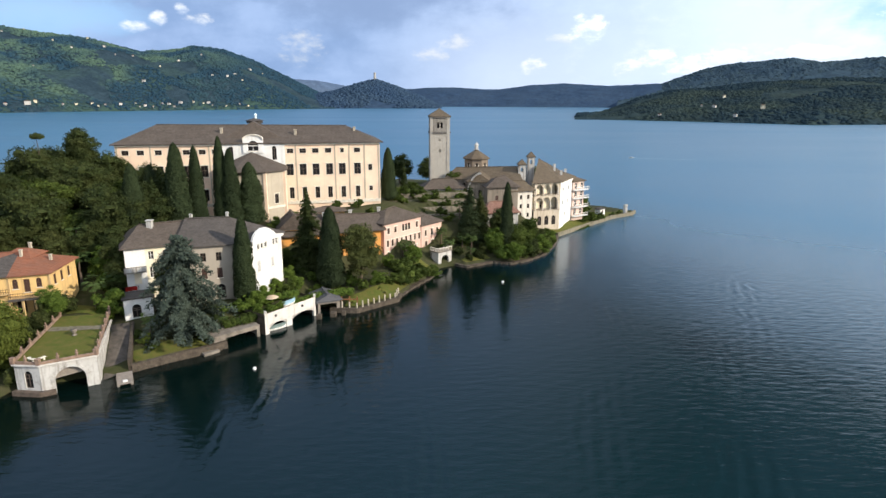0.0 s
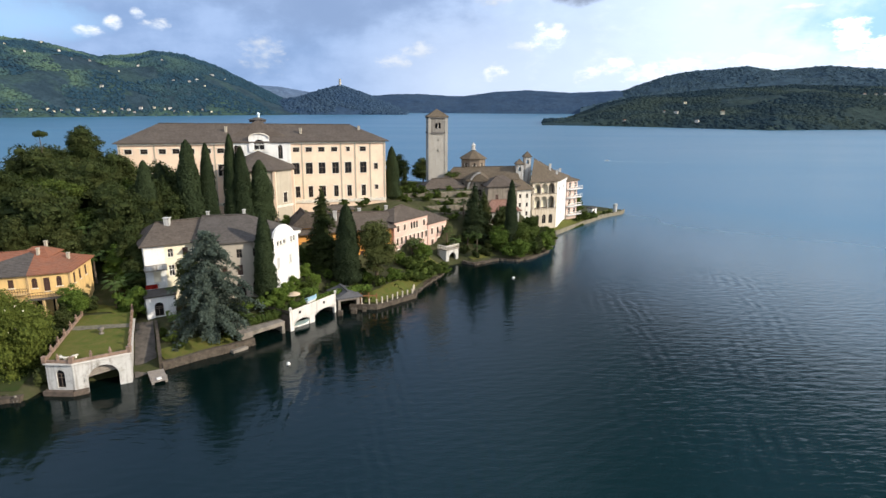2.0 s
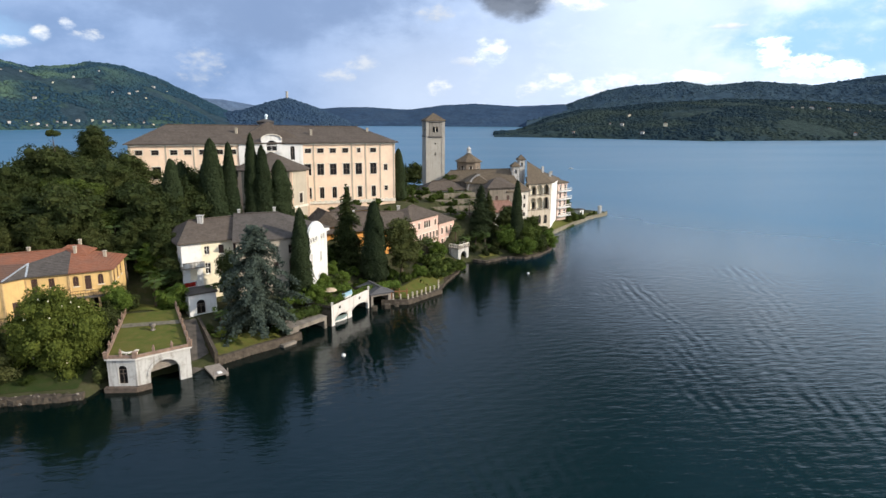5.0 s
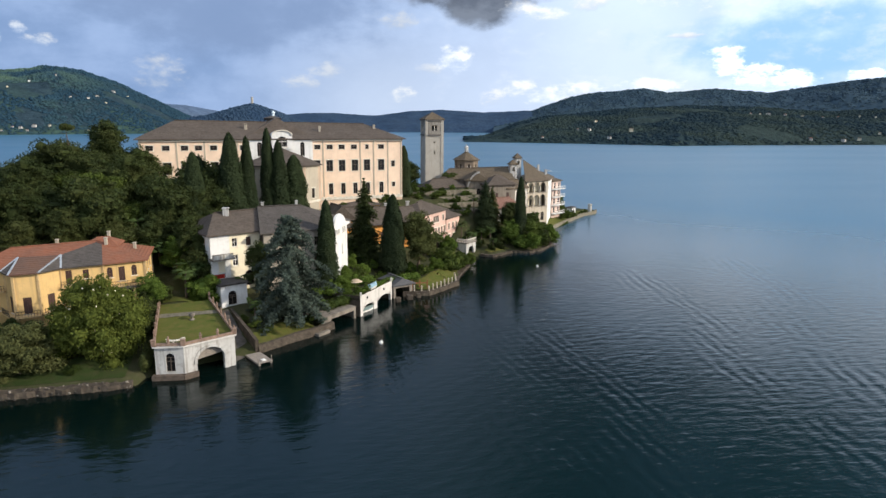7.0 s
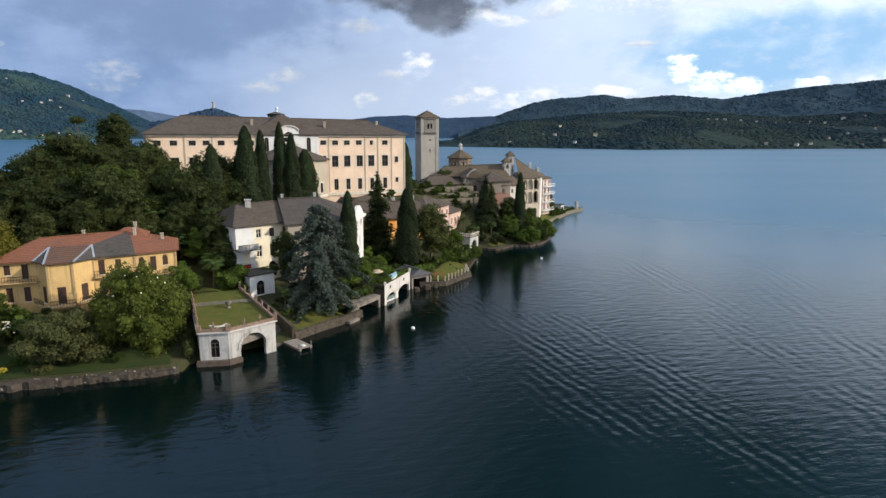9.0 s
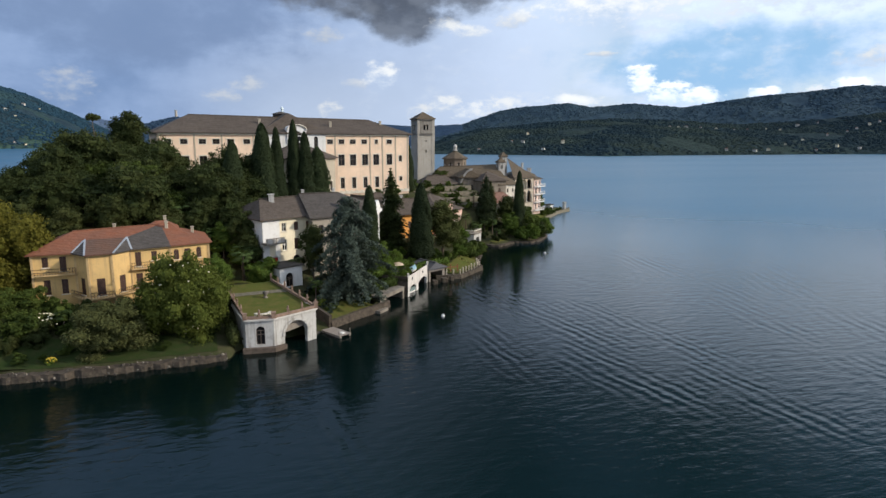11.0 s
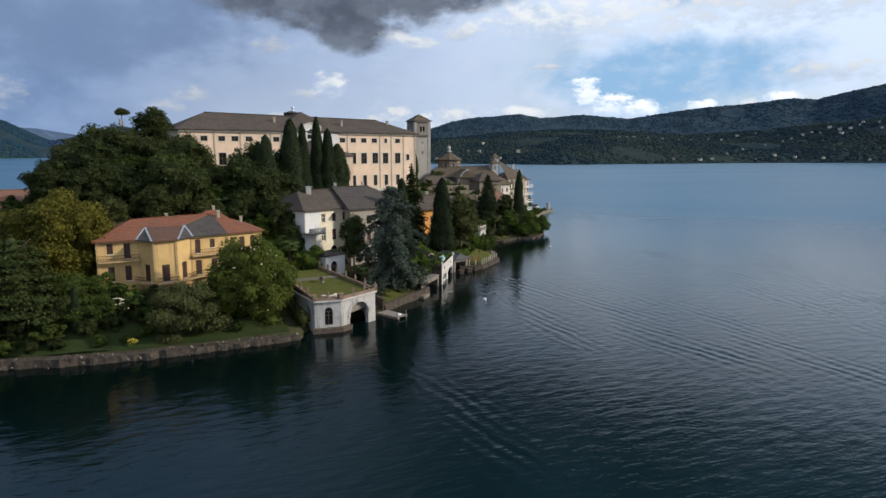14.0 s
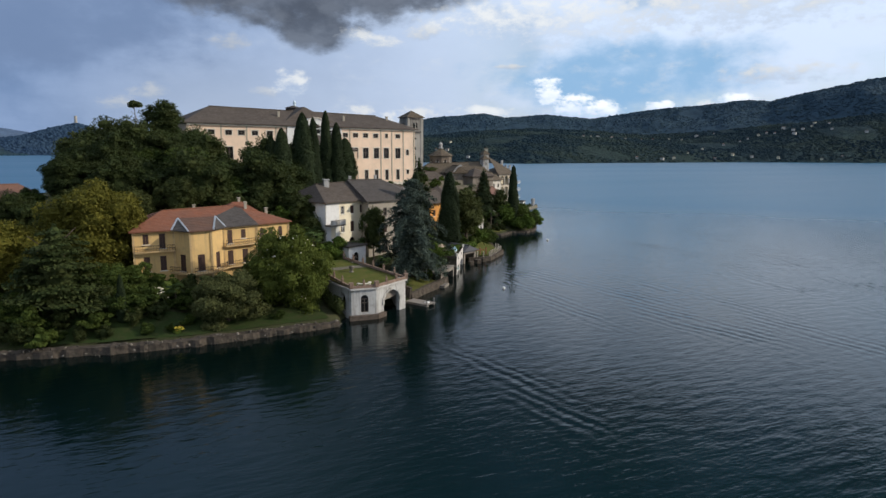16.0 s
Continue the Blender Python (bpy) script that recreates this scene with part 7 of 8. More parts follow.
        lathe(bm, [(0.08, -0.25), (0.27, -0.08), (0.31, 0.12), (0.25, 0.32), (0.09, 0.42)], 10)
        part("float", bm, FRAME_WHITE, ob, "", True)


build_shore_things()


def lawn_strip(path, width, label, material=GRASS):
    """Mown grass along a shore line, following the ground."""
    bm = bmesh.new()
    rows = []
    for a, b in zip(path, path[1:]):
        a, b = Vector(a), Vector(b)
        d = (b - a).normalized()
        n = Vector((-d.y, d.x))
        k = max(1, int((b - a).length / 1.0))
        for i in range(k + (b == Vector(path[-1]))):
            p = a.lerp(b, i / k)
            w = width * (0.85 + 0.3 * noise.noise(Vector((p.x * 0.2, p.y * 0.2, 2))))
            row = []
            for j in range(7):
                q = p + n * (0.4 + w * j / 6)
                row.append(bm.verts.new((q.x, q.y, max(0.95, height_at(q.x, q.y)) + 0.10)))
            rows.append(row)
    for a, b in zip(rows, rows[1:]):
        for j in range(6):
            bm.faces.new((a[j], b[j], b[j + 1], a[j + 1]))
    tagged(part("lawn", bm, material, smooth=True), label, "lawn", kind="structure")


lawn_strip([(-16.5, 121.6), (-13.8, 121.4), (-6.4, 128.2), (-5.6, 131.5), (-3.0, 138.2), (1.0, 146.0), (2.2, 152.0)], 5.0, "mown lawn behind the quay posts and along the bank")
lawn_strip([(10.6, 156.0), (17.5, 160.5)], 3.0, "grass strip along the lakeside garden")
lawn_strip([(41.8, 192.4), (55.2, 208.8), (66.5, 221.8), (75.8, 229.0)], 4.5, "lawn on the quay round the point")
lawn_strip([(-46.0, 94.0), (-42.0, 97.4), (-37.2, 101.0)], 4.5, "grass under the cedar")
# darker copy of the lawn grass, its shade painted into the green
lawn_strip([(-104, 88.2), (-91.6, 85.0), (-82, 83.8), (-72, 84.0), (-63.5, 84.3)], 7.0, "green grass behind the rough shore wall, darkened in colour for shade", grass("shaded_shore_grass", (0.024, 0.042, 0.011), (0.040, 0.058, 0.016), (0.060, 0.055, 0.026)))
lawn_strip([(-62.0, 102.8), (-55.4, 104.4)], 8.0, "lawn rising behind the boathouse terrace")


# ---------------------------------------------------------------- plants
def cards(pts, nrm, size, rng, stretch=1.0, jitter=0.7):
    """Small three-cornered leaf sprays at pts, facing about nrm. Returns vertices and faces."""
    n = len(pts)
    nrm = nrm + rng.normal(0, jitter, (n, 3))
    nrm /= np.linalg.norm(nrm, axis=1)[:, None] + 1e-9
    ref = rng.normal(0, 1, (n, 3))
    a = np.cross(nrm, ref)
    a /= np.linalg.norm(a, axis=1)[:, None] + 1e-9
    b = np.cross(nrm, a)
    s = (size * rng.uniform(0.6, 1.35, n))[:, None]
    v = np.stack([pts - a * s - b * s * 0.6 * stretch, pts + a * s - b * s * 0.5 * stretch, pts + a * s * 0.2 + b * s * 1.2 * stretch], 1).reshape(-1, 3)
    return v, np.arange(3 * n).reshape(-1, 3)


def blob(center, radius, rng, seg=10, rings=6, squash=0.85):
    """A lumpy closed core that keeps a crown from being seen through."""
    v, f = [], []
    off = rng.uniform(0, 50, 3)
    for j in range(rings + 1):
        th = math.pi * j / rings
        for i in range(seg):
            ph = 2 * math.pi * i / seg
            d = Vector((math.sin(th) * math.cos(ph), math.sin(th) * math.sin(ph), math.cos(th) * squash))
            k = radius * (0.85 + 0.3 * noise.noise(d * 1.7 + Vector(off)))
            v.append((center[0] + d.x * k, center[1] + d.y * k, center[2] + d.z * k))
    for j in range(rings):
        for i in range(seg):
            f.append((j * seg + i, (j + 1) * seg + i, (j + 1) * seg + (i + 1) % seg, j * seg + (i + 1) % seg))
    return np.array(v), np.array(f)


def join(groups):
    vs, fs, k = [], [], 0
    for v, f in groups:
        vs.append(v)
        fs += (f + k).tolist()
        k += len(v)
    v = np.concatenate(vs)
    me = bpy.data.meshes.new("crown")
    me.from_pydata(v.tolist(), [], fs)
    return me


def trunk_mesh(h, r, rng, limbs=5, reach=2.0, spread=0.5):
    bm = bmesh.new()
    pts = [Vector((0.15 * r * rng.normal() * k, 0.15 * r * rng.normal() * k, h * k / 4 - (0.5 if k == 0 else 0))) for k in range(5)]

    def tube(path, r0, r1, seg=7):
        loops = []
        for i, p in enumerate(path):
            rr = r0 + (r1 - r0) * i / (len(path) - 1)
            loops.append([bm.verts.new(p + Vector((rr * math.cos(2 * math.pi * j / seg), rr * math.sin(2 * math.pi * j / seg), 0))) for j in range(seg)])
        for a, b in zip(loops, loops[1:]):
            for j in range(seg):
                bm.faces.new((a[j], a[(j + 1) % seg], b[(j + 1) % seg], b[j]))
        bm.faces.new(loops[-1])

    tube(pts, r * 1.3, r * 0.45)
    for i in range(limbs):
        t = 0.45 + 0.5 * i / max(1, limbs)
        s = pts[int(t * 4)].lerp(pts[min(4, int(t * 4) + 1)], t * 4 % 1)
        ang = i * 2.4 + rng.uniform(-0.4, 0.4)
        d = Vector((math.cos(ang), math.sin(ang), spread))
        tube([s, s + d * reach * 0.5, s + d * reach + Vector((0, 0, 0.2 * reach))], r * 0.4, r * 0.12, 5)
    return bm


def make_tree(name, label, crown, material, th, tr, seed, limbs=5, reach=2.0, category="tree", group="", bark=None):
    ob = new(name)
    tagged(ob, label, category, group)
    rng = np.random.default_rng(seed)
    if th:
        part("trunk", trunk_mesh(th, tr, rng, limbs, reach), bark or BARK, ob, "", True)
    part_data("crown", crown, material, ob)
    return ob


def broadleaf(seed, h, w, base, k=26, leaf=0.26, per=150, squash=0.9):
    """Round-headed crown of h metres, w wide, starting at base: overlapping uneven clumps of sprays."""
    rng = np.random.default_rng(seed)
    groups = []
    cz, rz, rx = (base + h) / 2, (h - base) / 2, w / 2
    for i in range(k):
        d = rng.normal(0, 1, 3)
        d /= np.linalg.norm(d)
        rad = rng.uniform(0.45, 1.0) * (1 + 0.16 * noise.noise(Vector(d * 1.8) + Vector((seed, 0, 0))))
        c = np.array((d[0] * rx * rad, d[1] * rx * rad, cz + d[2] * rz * rad))
        r = min(rx, rz) * rng.uniform(0.14, 0.40) * (1.25 - 0.4 * rad)
        flat = np.array((rng.uniform(0.8, 1.35), rng.uniform(0.8, 1.35), squash * rng.uniform(0.55, 1.0)))
        v, f = blob((0, 0, 0), r * 0.78, rng, 6, 4)
        groups.append((v * flat + c, f))
        m = max(20, int(per * (r / (0.26 * min(rx, rz))) ** 1.5))
        q = rng.normal(0, 1, (m, 3))
        q[:, 2] += 0.3
        q /= np.linalg.norm(q, axis=1)[:, None]
        p = c + q * r * rng.uniform(0.72, 1.22, (m, 1)) * flat
        groups.append(cards(p, q * 0.7 + np.array((0, 0, 0.5)), leaf * rng.uniform(0.6, 1.3, m), rng, 1.0, 0.8))
    groups.append(blob((0, 0, cz), min(rx, rz) * 0.58, rng, squash=rz / min(rx, rz)))
    return join(groups)


def cypress_crown(seed, h, w, n=2600, leaf=0.2):
    rng = np.random.default_rng(seed)
    t = rng.uniform(0, 1, n) ** 0.85
    prof = np.minimum(1, (t / 0.10)) ** 0.5 * np.clip(1 - t ** 1.6, 0, 1) ** 0.55 * 1.08
    ang = rng.uniform(0, 2 * math.pi, n)
    lump = np.array([noise.noise(Vector((math.cos(a) * 1.6, math.sin(a) * 1.6, z * h * 0.45 + seed))) for a, z in zip(ang, t)])
    r = w / 2 * prof * (1 + 0.28 * lump) * rng.uniform(0.88, 1.05, n)
    p = np.stack([r * np.cos(ang), r * np.sin(ang), 0.3 + t * h], 1)
    q = np.stack([np.cos(ang), np.sin(ang), np.full(n, 0.35)], 1)
    groups = [cards(p, q, np.full(n, leaf), rng, 1.9, 0.35)]
    seg, v, f = 12, [], []
    rows = 14
    for j in range(rows + 1):
        tt = j / rows
        pr = min(1, tt / 0.10) ** 0.5 * (1 - tt ** 1.6) ** 0.55 * 1.08
        for i in range(seg):
            a = 2 * math.pi * i / seg
            rr = w / 2 * pr * 0.86 * (1 + 0.28 * noise.noise(Vector((math.cos(a) * 1.6, math.sin(a) * 1.6, tt * h * 0.45 + seed))))
            v.append((rr * math.cos(a), rr * math.sin(a), 0.3 + tt * h))
    for j in range(rows):
        for i in range(seg):
            f.append((j * seg + i, j * seg + (i + 1) % seg, (j + 1) * seg + (i + 1) % seg, (j + 1) * seg + i))
    groups.append((np.array(v), np.array(f)))
    return join(groups)


def conifer_crown(seed, h, w, base=0.06, tiers=17, leaf=0.24, per=60, droop=0.35, ragged=0.35, arms=8, taper=0.8):
    """Tiers of drooping boughs, each a flat fan of needle sprays."""
    rng = np.random.default_rng(seed)
    groups = []
    for k in range(tiers):
        t = k / (tiers - 1)
        z = h * (base + (1 - base) * t) * 0.97
        R = w / 2 * ((1 - t) ** taper + 0.04)
        for a in range(max(4, int(arms * (1 - 0.5 * t)))):
            ang = rng.uniform(0, 2 * math.pi)
            L = R * rng.uniform(1 - ragged, 1.0 + ragged * 0.4)
            m = max(8, int(per * L / (w / 2)))
            s = rng.uniform(0.1, 1, m) ** 0.7
            side = rng.normal(0, 0.22, m) * L * (0.35 + 0.65 * np.sin(np.clip(s, 0, 1) * 2.6))
            x = s * L
            px = x * math.cos(ang) - side * math.sin(ang)
            py = x * math.sin(ang) + side * math.cos(ang)
            pz = z - droop * L * s ** 1.6 + rng.normal(0, 0.10, m) * (0.6 + leaf)
            p = np.stack([px, py, pz], 1)
            q = np.stack([np.full(m, math.cos(ang) * 0.4), np.full(m, math.sin(ang) * 0.4), np.ones(m)], 1)
            groups.append(cards(p, q, np.full(m, leaf), rng, 1.0, 0.45))
    v, f, seg, rows = [], [], 9, 8
    for j in range(rows + 1):
        tt = j / rows
        for i in range(seg):
            a = 2 * math.pi * i / seg
            rr = w / 2 * 0.42 * (1 - tt) ** taper
            v.append((rr * math.cos(a), rr * math.sin(a), h * (base + 0.03 + (0.95 - base) * tt)))
    for j in range(rows):
        for i in range(seg):
            f.append((j * seg + i, j * seg + (i + 1) % seg, (j + 1) * seg + (i + 1) % seg, (j + 1) * seg + i))
    groups.append((np.array(v), np.array(f)))
    return join(groups)


def palm_crown(seed, z, n=26, length=1.9):
    rng = np.random.default_rng(seed)
    V, F_ = [], []
    for i in range(n):
        ang, up = rng.uniform(0, 2 * math.pi), rng.uniform(-0.5, 1.1)
        d = np.array((math.cos(ang), math.sin(ang), 0))
        s = np.array((-math.sin(ang), math.cos(ang), 0))
        for j in range(9):
            fan = (j - 4) / 4 * 1.0
            dirv = d * math.cos(fan) + s * math.sin(fan)
            c = d * length * 0.5 + np.array((0, 0, z + up * 0.5 * length))
            tip = c + (dirv * 0.62 + np.array((0, 0, 0.25 * up - 0.3))) * length * 0.8
            w = np.cross(dirv, (0, 0, 1)) * 0.1
            k = len(V)
            V += [c - w * 0.4, c + (tip - c) * 0.5 - w, tip, c + (tip - c) * 0.5 + w]
            F_.append((k, k + 1, k + 2, k + 3))
        k = len(V)
        c = d * length * 0.5 + np.array((0, 0, z + up * 0.5 * length))
        V += [np.array((0, 0, z - 0.05)), np.array((0, 0, z + 0.05)), c + (0, 0, 0.03), c - (0, 0, 0.03)]
        F_.append((k, k + 1, k + 2, k + 3))
    me = bpy.data.meshes.new("crown")
    me.from_pydata([tuple(v) for v in V], [], F_)
    return me


class Kind:
    """A plant that is built once and then copied."""

    def __init__(self, maker):
        self.maker, self.first = maker, None

    def at(self, x, y, scale=1.0, z=None, turn=None, tall=1.0, label=""):
        z = height_at(x, y) - 0.15 if z is None else z
        turn = (x * 37 + y * 71) % 360 if turn is None else turn
        m = pose(x, y, z, 0, 0, turn) @ Matrix.Diagonal((scale, scale, scale * tall, 1))
        if self.first is None:
            self.first = ob = self.maker()
            ob.matrix_world = m
        else:
            base = self.first
            made = copy_thing(base, Matrix.Identity(4))
            made.matrix_basis = m
            ob = made
        if label:
            tagged(ob, label)
        return ob

    def to(self, x, y, top, height, **kw):
        """Stands at x, y with its top at the given height over the lake."""
        z = kw.pop("z", None)
        z = height_at(x, y) - 0.15 if z is None else z
        s = (top - z) / height
        return self.at(x, y, z=z, scale=kw.pop("scale", s), tall=kw.pop("tall", 1.0), **kw)


CYPRESS = Kind(lambda: make_tree("cypress", "slender dark green cypress", cypress_crown(1, 18, 3.6, 8000, 0.12), LEAF_CYPRESS, 1.2, 0.25, 1, 0, group="cypresses"))
CYPRESS_WIDE = Kind(lambda: make_tree("cypress", "broad dark green cypress", cypress_crown(2, 16, 5.2, 10000, 0.12), LEAF_CYPRESS, 1.2, 0.3, 2, 0, group="cypresses"))
OAK = Kind(lambda: make_tree("tree", "dense dark green broadleaf tree", broadleaf(3, 12, 10, 2.0, 64, 0.16, 190), LEAF_DARK, 5, 0.35, 3, 6, 2.6, group="woods"))
OAK_B = Kind(lambda: make_tree("tree", "tall dark green broadleaf tree", broadleaf(4, 14, 9, 2.0, 66, 0.16, 190), LEAF_DARK, 6, 0.35, 4, 6, 2.4, group="woods"))
LIME = Kind(lambda: make_tree("tree", "green broadleaf tree in the gardens", broadleaf(5, 10, 8, 1.6, 54, 0.15, 180), LEAF_MID, 4, 0.28, 5, 5, 2.0, group="garden trees"))
MAPLE = Kind(lambda: make_tree("tree", "light green broadleaf tree in the gardens", broadleaf(6, 8, 7, 1.4, 48, 0.13, 190), LEAF_LIGHT, 3.5, 0.22, 6, 5, 1.8, group="garden trees"))
YELLOW = Kind(lambda: make_tree("tree", "large yellow-green flowering tree by the villa", broadleaf(7, 15, 13, 2.5, 110, 0.17, 330), LEAF_OLIVE, 7, 0.4, 7, 7, 3.2))
SHRUB = Kind(lambda: make_tree("shrub", "rounded green garden shrub", broadleaf(8, 2.6, 3.2, 0.0, 24, 0.085, 200), LEAF_MID, 0, 0, 8, category="shrub", group="shrubs"))
SHRUB_DARK = Kind(lambda: make_tree("shrub", "rounded dark green garden shrub", broadleaf(9, 2.6, 3.0, 0.0, 24, 0.085, 200), LEAF_DARK, 0, 0, 9, category="shrub", group="shrubs"))
SHRUB_LIGHT = Kind(lambda: make_tree("shrub", "clipped light green garden shrub", broadleaf(10, 3.2, 3.6, 0.0, 28, 0.085, 240), LEAF_LIGHT, 0, 0, 10, category="shrub", group="shrubs"))
PALM = Kind(lambda: make_tree("palm", "fan palm with a slim shaggy trunk", palm_crown(11, 4.4), LEAF_PALM, 4.5, 0.18, 11, 0, category="palm", group="palms"))
SPRUCE = Kind(lambda: make_tree("conifer", "dark ragged conifer by the water garden", conifer_crown(12, 18, 8.8, 0.03, 32, 0.18, 130, 0.28, 0.4, 12, 0.72), LEAF_DARK, 16, 0.3, 12, 0))
SPRUCE_B = Kind(lambda: make_tree("conifer", "dark broad conifer by the water garden", conifer_crown(13, 16, 8.4, 0.03, 24, 0.17, 150, 0.45, 0.2, 11, 0.6), LEAF_CYPRESS, 14, 0.3, 13, 0))


def magnolia():
    ob = make_tree("magnolia", "big glossy-leaved magnolia with cream flowers by the boathouse", broadleaf(14, 12.8, 13.2, 0.0, 130, 0.17, 380), leaves("magnolia_leaves", (0.032, 0.052, 0.011), (0.10, 0.12, 0.022)), 5, 0.4, 14, 6, 3.0)
    rng = np.random.default_rng(14)
    bm = bmesh.new()
    for i in range(26):
        d = rng.normal(0, 1, 3)
        d[1] = -abs(d[1])
        d /= np.linalg.norm(d)
        c = np.array((d[0] * 5.6, d[1] * 5.6, 6.8 + d[2] * 5.4))
        lathe(bm, [(0.04, -0.08), (0.12, 0.0), (0.14, 0.1), (0.07, 0.16)], 6, c)
    tagged(part("flowers", bm, FLOWER, ob, "cream magnolia flowers"), kind="stuff")
    return ob


def cedar_crown(seed):
    """Long boughs that sweep out and droop, hung with curtains of needle sprays."""
    rng = np.random.default_rng(seed)
    groups = []
    for i in range(84):
        t = (i + 0.5) / 84
        z = 1.2 + 16.0 * t
        L = float(np.interp(z, (1, 4, 8, 12, 15, 17), (4.2, 5.8, 6.0, 4.6, 3.2, 1.3))) * rng.uniform(0.55, 1.22)
        ang = i * 2.399 + rng.uniform(-0.4, 0.4)
        rise, droop = rng.uniform(0.0, 0.25), rng.uniform(0.45, 0.85)
        out = np.array((math.cos(ang), math.sin(ang), 0))
        side = np.array((-math.sin(ang), math.cos(ang), 0))
        for k in range(max(3, int(L * 2.2))):
            s = (k + 0.6) / max(3, int(L * 2.2))
            c = out * L * s + np.array((0, 0, z + rise * L * s - droop * L * s ** 2.3 * 0.9))
            m = 48
            p = c + side * rng.normal(0, 0.34, (m, 1)) * (1.25 - 0.6 * s) + out * rng.normal(0, 0.22, (m, 1)) - np.array((0, 0, 1)) * np.abs(rng.normal(0, 0.42, (m, 1)))
            q = out * 0.7 + np.array((0, 0, 0.5)) + np.zeros((m, 3))
            groups.append(cards(p, q, np.full(m, 0.115), rng, 1.7, 0.5))
    for z, r in ((3, 1.6), (6, 1.5), (9, 1.1), (12, 0.7)):
        groups.append(blob((0, 0, z), r, rng, squash=1.2))
    return join(groups)


def cedar():
    return make_tree("blue_cedar", "large drooping blue-grey cedar at the water's edge", cedar_crown(15), LEAF_BLUE, 16.5, 0.45, 15, 6, 2.5)


def umbrella_pine():
    rng = np.random.default_rng(16)
    groups = []
    for i in range(9):
        a = i * 2.399
        c = np.array((1.7 * math.cos(a) * (i / 9) ** 0.5, 1.7 * math.sin(a) * (i / 9) ** 0.5, 12.6 + rng.uniform(-0.25, 0.3)))
        groups.append(blob(c, 0.75, rng, squash=0.5))
        q = rng.normal(0, 1, (90, 3))
        q /= np.linalg.norm(q, axis=1)[:, None]
        groups.append(cards(c + q * np.array((1.0, 1.0, 0.5)), q, np.full(90, 0.2), rng))
    return make_tree("umbrella_pine", "tall umbrella pine rising from the woods", join(groups), LEAF_DARK, 12.4, 0.22, 16, 5, 1.6)


def left_pine():
    return make_tree("pine", "broad dark pine with layered boughs near the shore", conifer_crown(17, 14, 13, 0.3, 14, 0.2, 260, 0.12, 0.35, 10, 0.5), LEAF_DARK, 13, 0.35, 17, 6, 3.0)


def hedge(name, pts, w, h, material, label, z=None):
    """A clipped hedge along a line: a lumpy core under sprays."""
    rng = np.random.default_rng(int(abs(pts[0][0]) * 10) + 5)
    groups = []
    o = Vector((*pts[0], height_at(*pts[0]) if z is None else z))
    for a, b in zip(pts, pts[1:]):
        a, b = Vector(a), Vector(b)
        n = max(1, int((b - a).length / (w * 0.45)))
        for i in range(n + 1):
            p = a.lerp(b, i / n)
            zz = (height_at(p.x, p.y) if z is None else z) - o.z
            c = np.array((p.x - o.x, p.y - o.y, zz + h * 0.45))
            v, f = blob((0, 0, 0), 0.5, rng)
            groups.append((v * np.array((w * 0.95, w * 0.95, h * 0.95)) + c, f))
            q = rng.normal(0, 1, (130, 3))
            q /= np.linalg.norm(q, axis=1)[:, None]
            groups.append(cards(c + q * np.array((w * 0.5, w * 0.5, h * 0.5)), q, np.full(130, 0.16), rng))
    ob = new(name)
    ob.matrix_world = Matrix.Translation(o)
    tagged(ob, label, "hedge")
    part_data("foliage", join(groups), material, ob)
    return ob


# cypresses before the abbey: place, top, width
for x, y, top, wide in ((-60.1, 127.6, 29.6, 4.6), (-60.4, 136.8, 28.4, 3.8), (-53.9, 134.8, 33.2, 5.4), (-50.8, 137.7, 32.4, 3.4), (-46.7, 141.6, 34.2, 3.2), (-44.3, 141.1, 31.6, 3.6), (-41.1, 144.6, 28.2, 5.2)):
    zb = height_at(x, y) - 0.2
    wide *= 1.15
    if wide > 4.2:
        CYPRESS_WIDE.at(x, y, wide / 5.2, z=zb, tall=(top - zb) / 16.3 / (wide / 5.2))
    else:
        CYPRESS.at(x, y, wide / 3.6, z=zb, tall=(top - zb) / 18.3 / (wide / 3.6))
CYPRESS.at(-34.9, 116.5, 1.12, z=3.6, tall=0.85, label="single clipped cypress against the white house")
CYPRESS.to(21.7, 165.6, 20.8, 18.3, label="tall dark cypress at the lake shore")
SPRUCE.to(-26.0, 134.4, 24.0, 18.0)
CYPRESS_WIDE.at(-20.3, 129.3, 1.08, z=2.6, tall=1.01, label="broad dark green cypress by the quay garden")
SPRUCE_B.to(11.6, 167.4, 20.2, 16.0, label="dark conifer above the lakeside gardens")
SPRUCE.to(14.8, 171.0, 18.0, 18.0, label="dark conifer in the lakeside gardens")
OAK_B.to(-14.2, 132.0, 16.4, 14.0, label="green broadleaf tree with a pale trunk by the quay lawn")

c = cedar()
c.matrix_world = pose(-41.6, 103.6, 1.4, 0, 0, 40) @ Matrix.Diagonal((1.22, 1.22, 1.1, 1))
c = magnolia()
c.matrix_world = pose(-67.6, 90.6, 0.9, 0, 0, 0) @ Matrix.Diagonal((0.80, 0.82, 1.0, 1))
c = umbrella_pine()
c.matrix_world = pose(-86.4, 141.0, 21.6, 0, 0, 0) @ Matrix.Diagonal((0.6, 0.6, 1, 1))
c = left_pine()
c.matrix_world = pose(-97.5, 93.0, 1.9, 0, 0, 0)
YELLOW.at(-93.0, 103.5, 1.0, z=3.4, tall=1.12)
YELLOW.at(-104.0, 101.0, 0.8, z=3.0, label="yellow-green tree near the shore wall")
willow = make_tree("willow_bush", "big rounded olive-grey willow bush at the shore wall", broadleaf(20, 6.6, 8.6, 0.0, 80, 0.10, 460), LEAF_WILLOW, 1.2, 0.25, 20, 5, 1.4, "shrub")
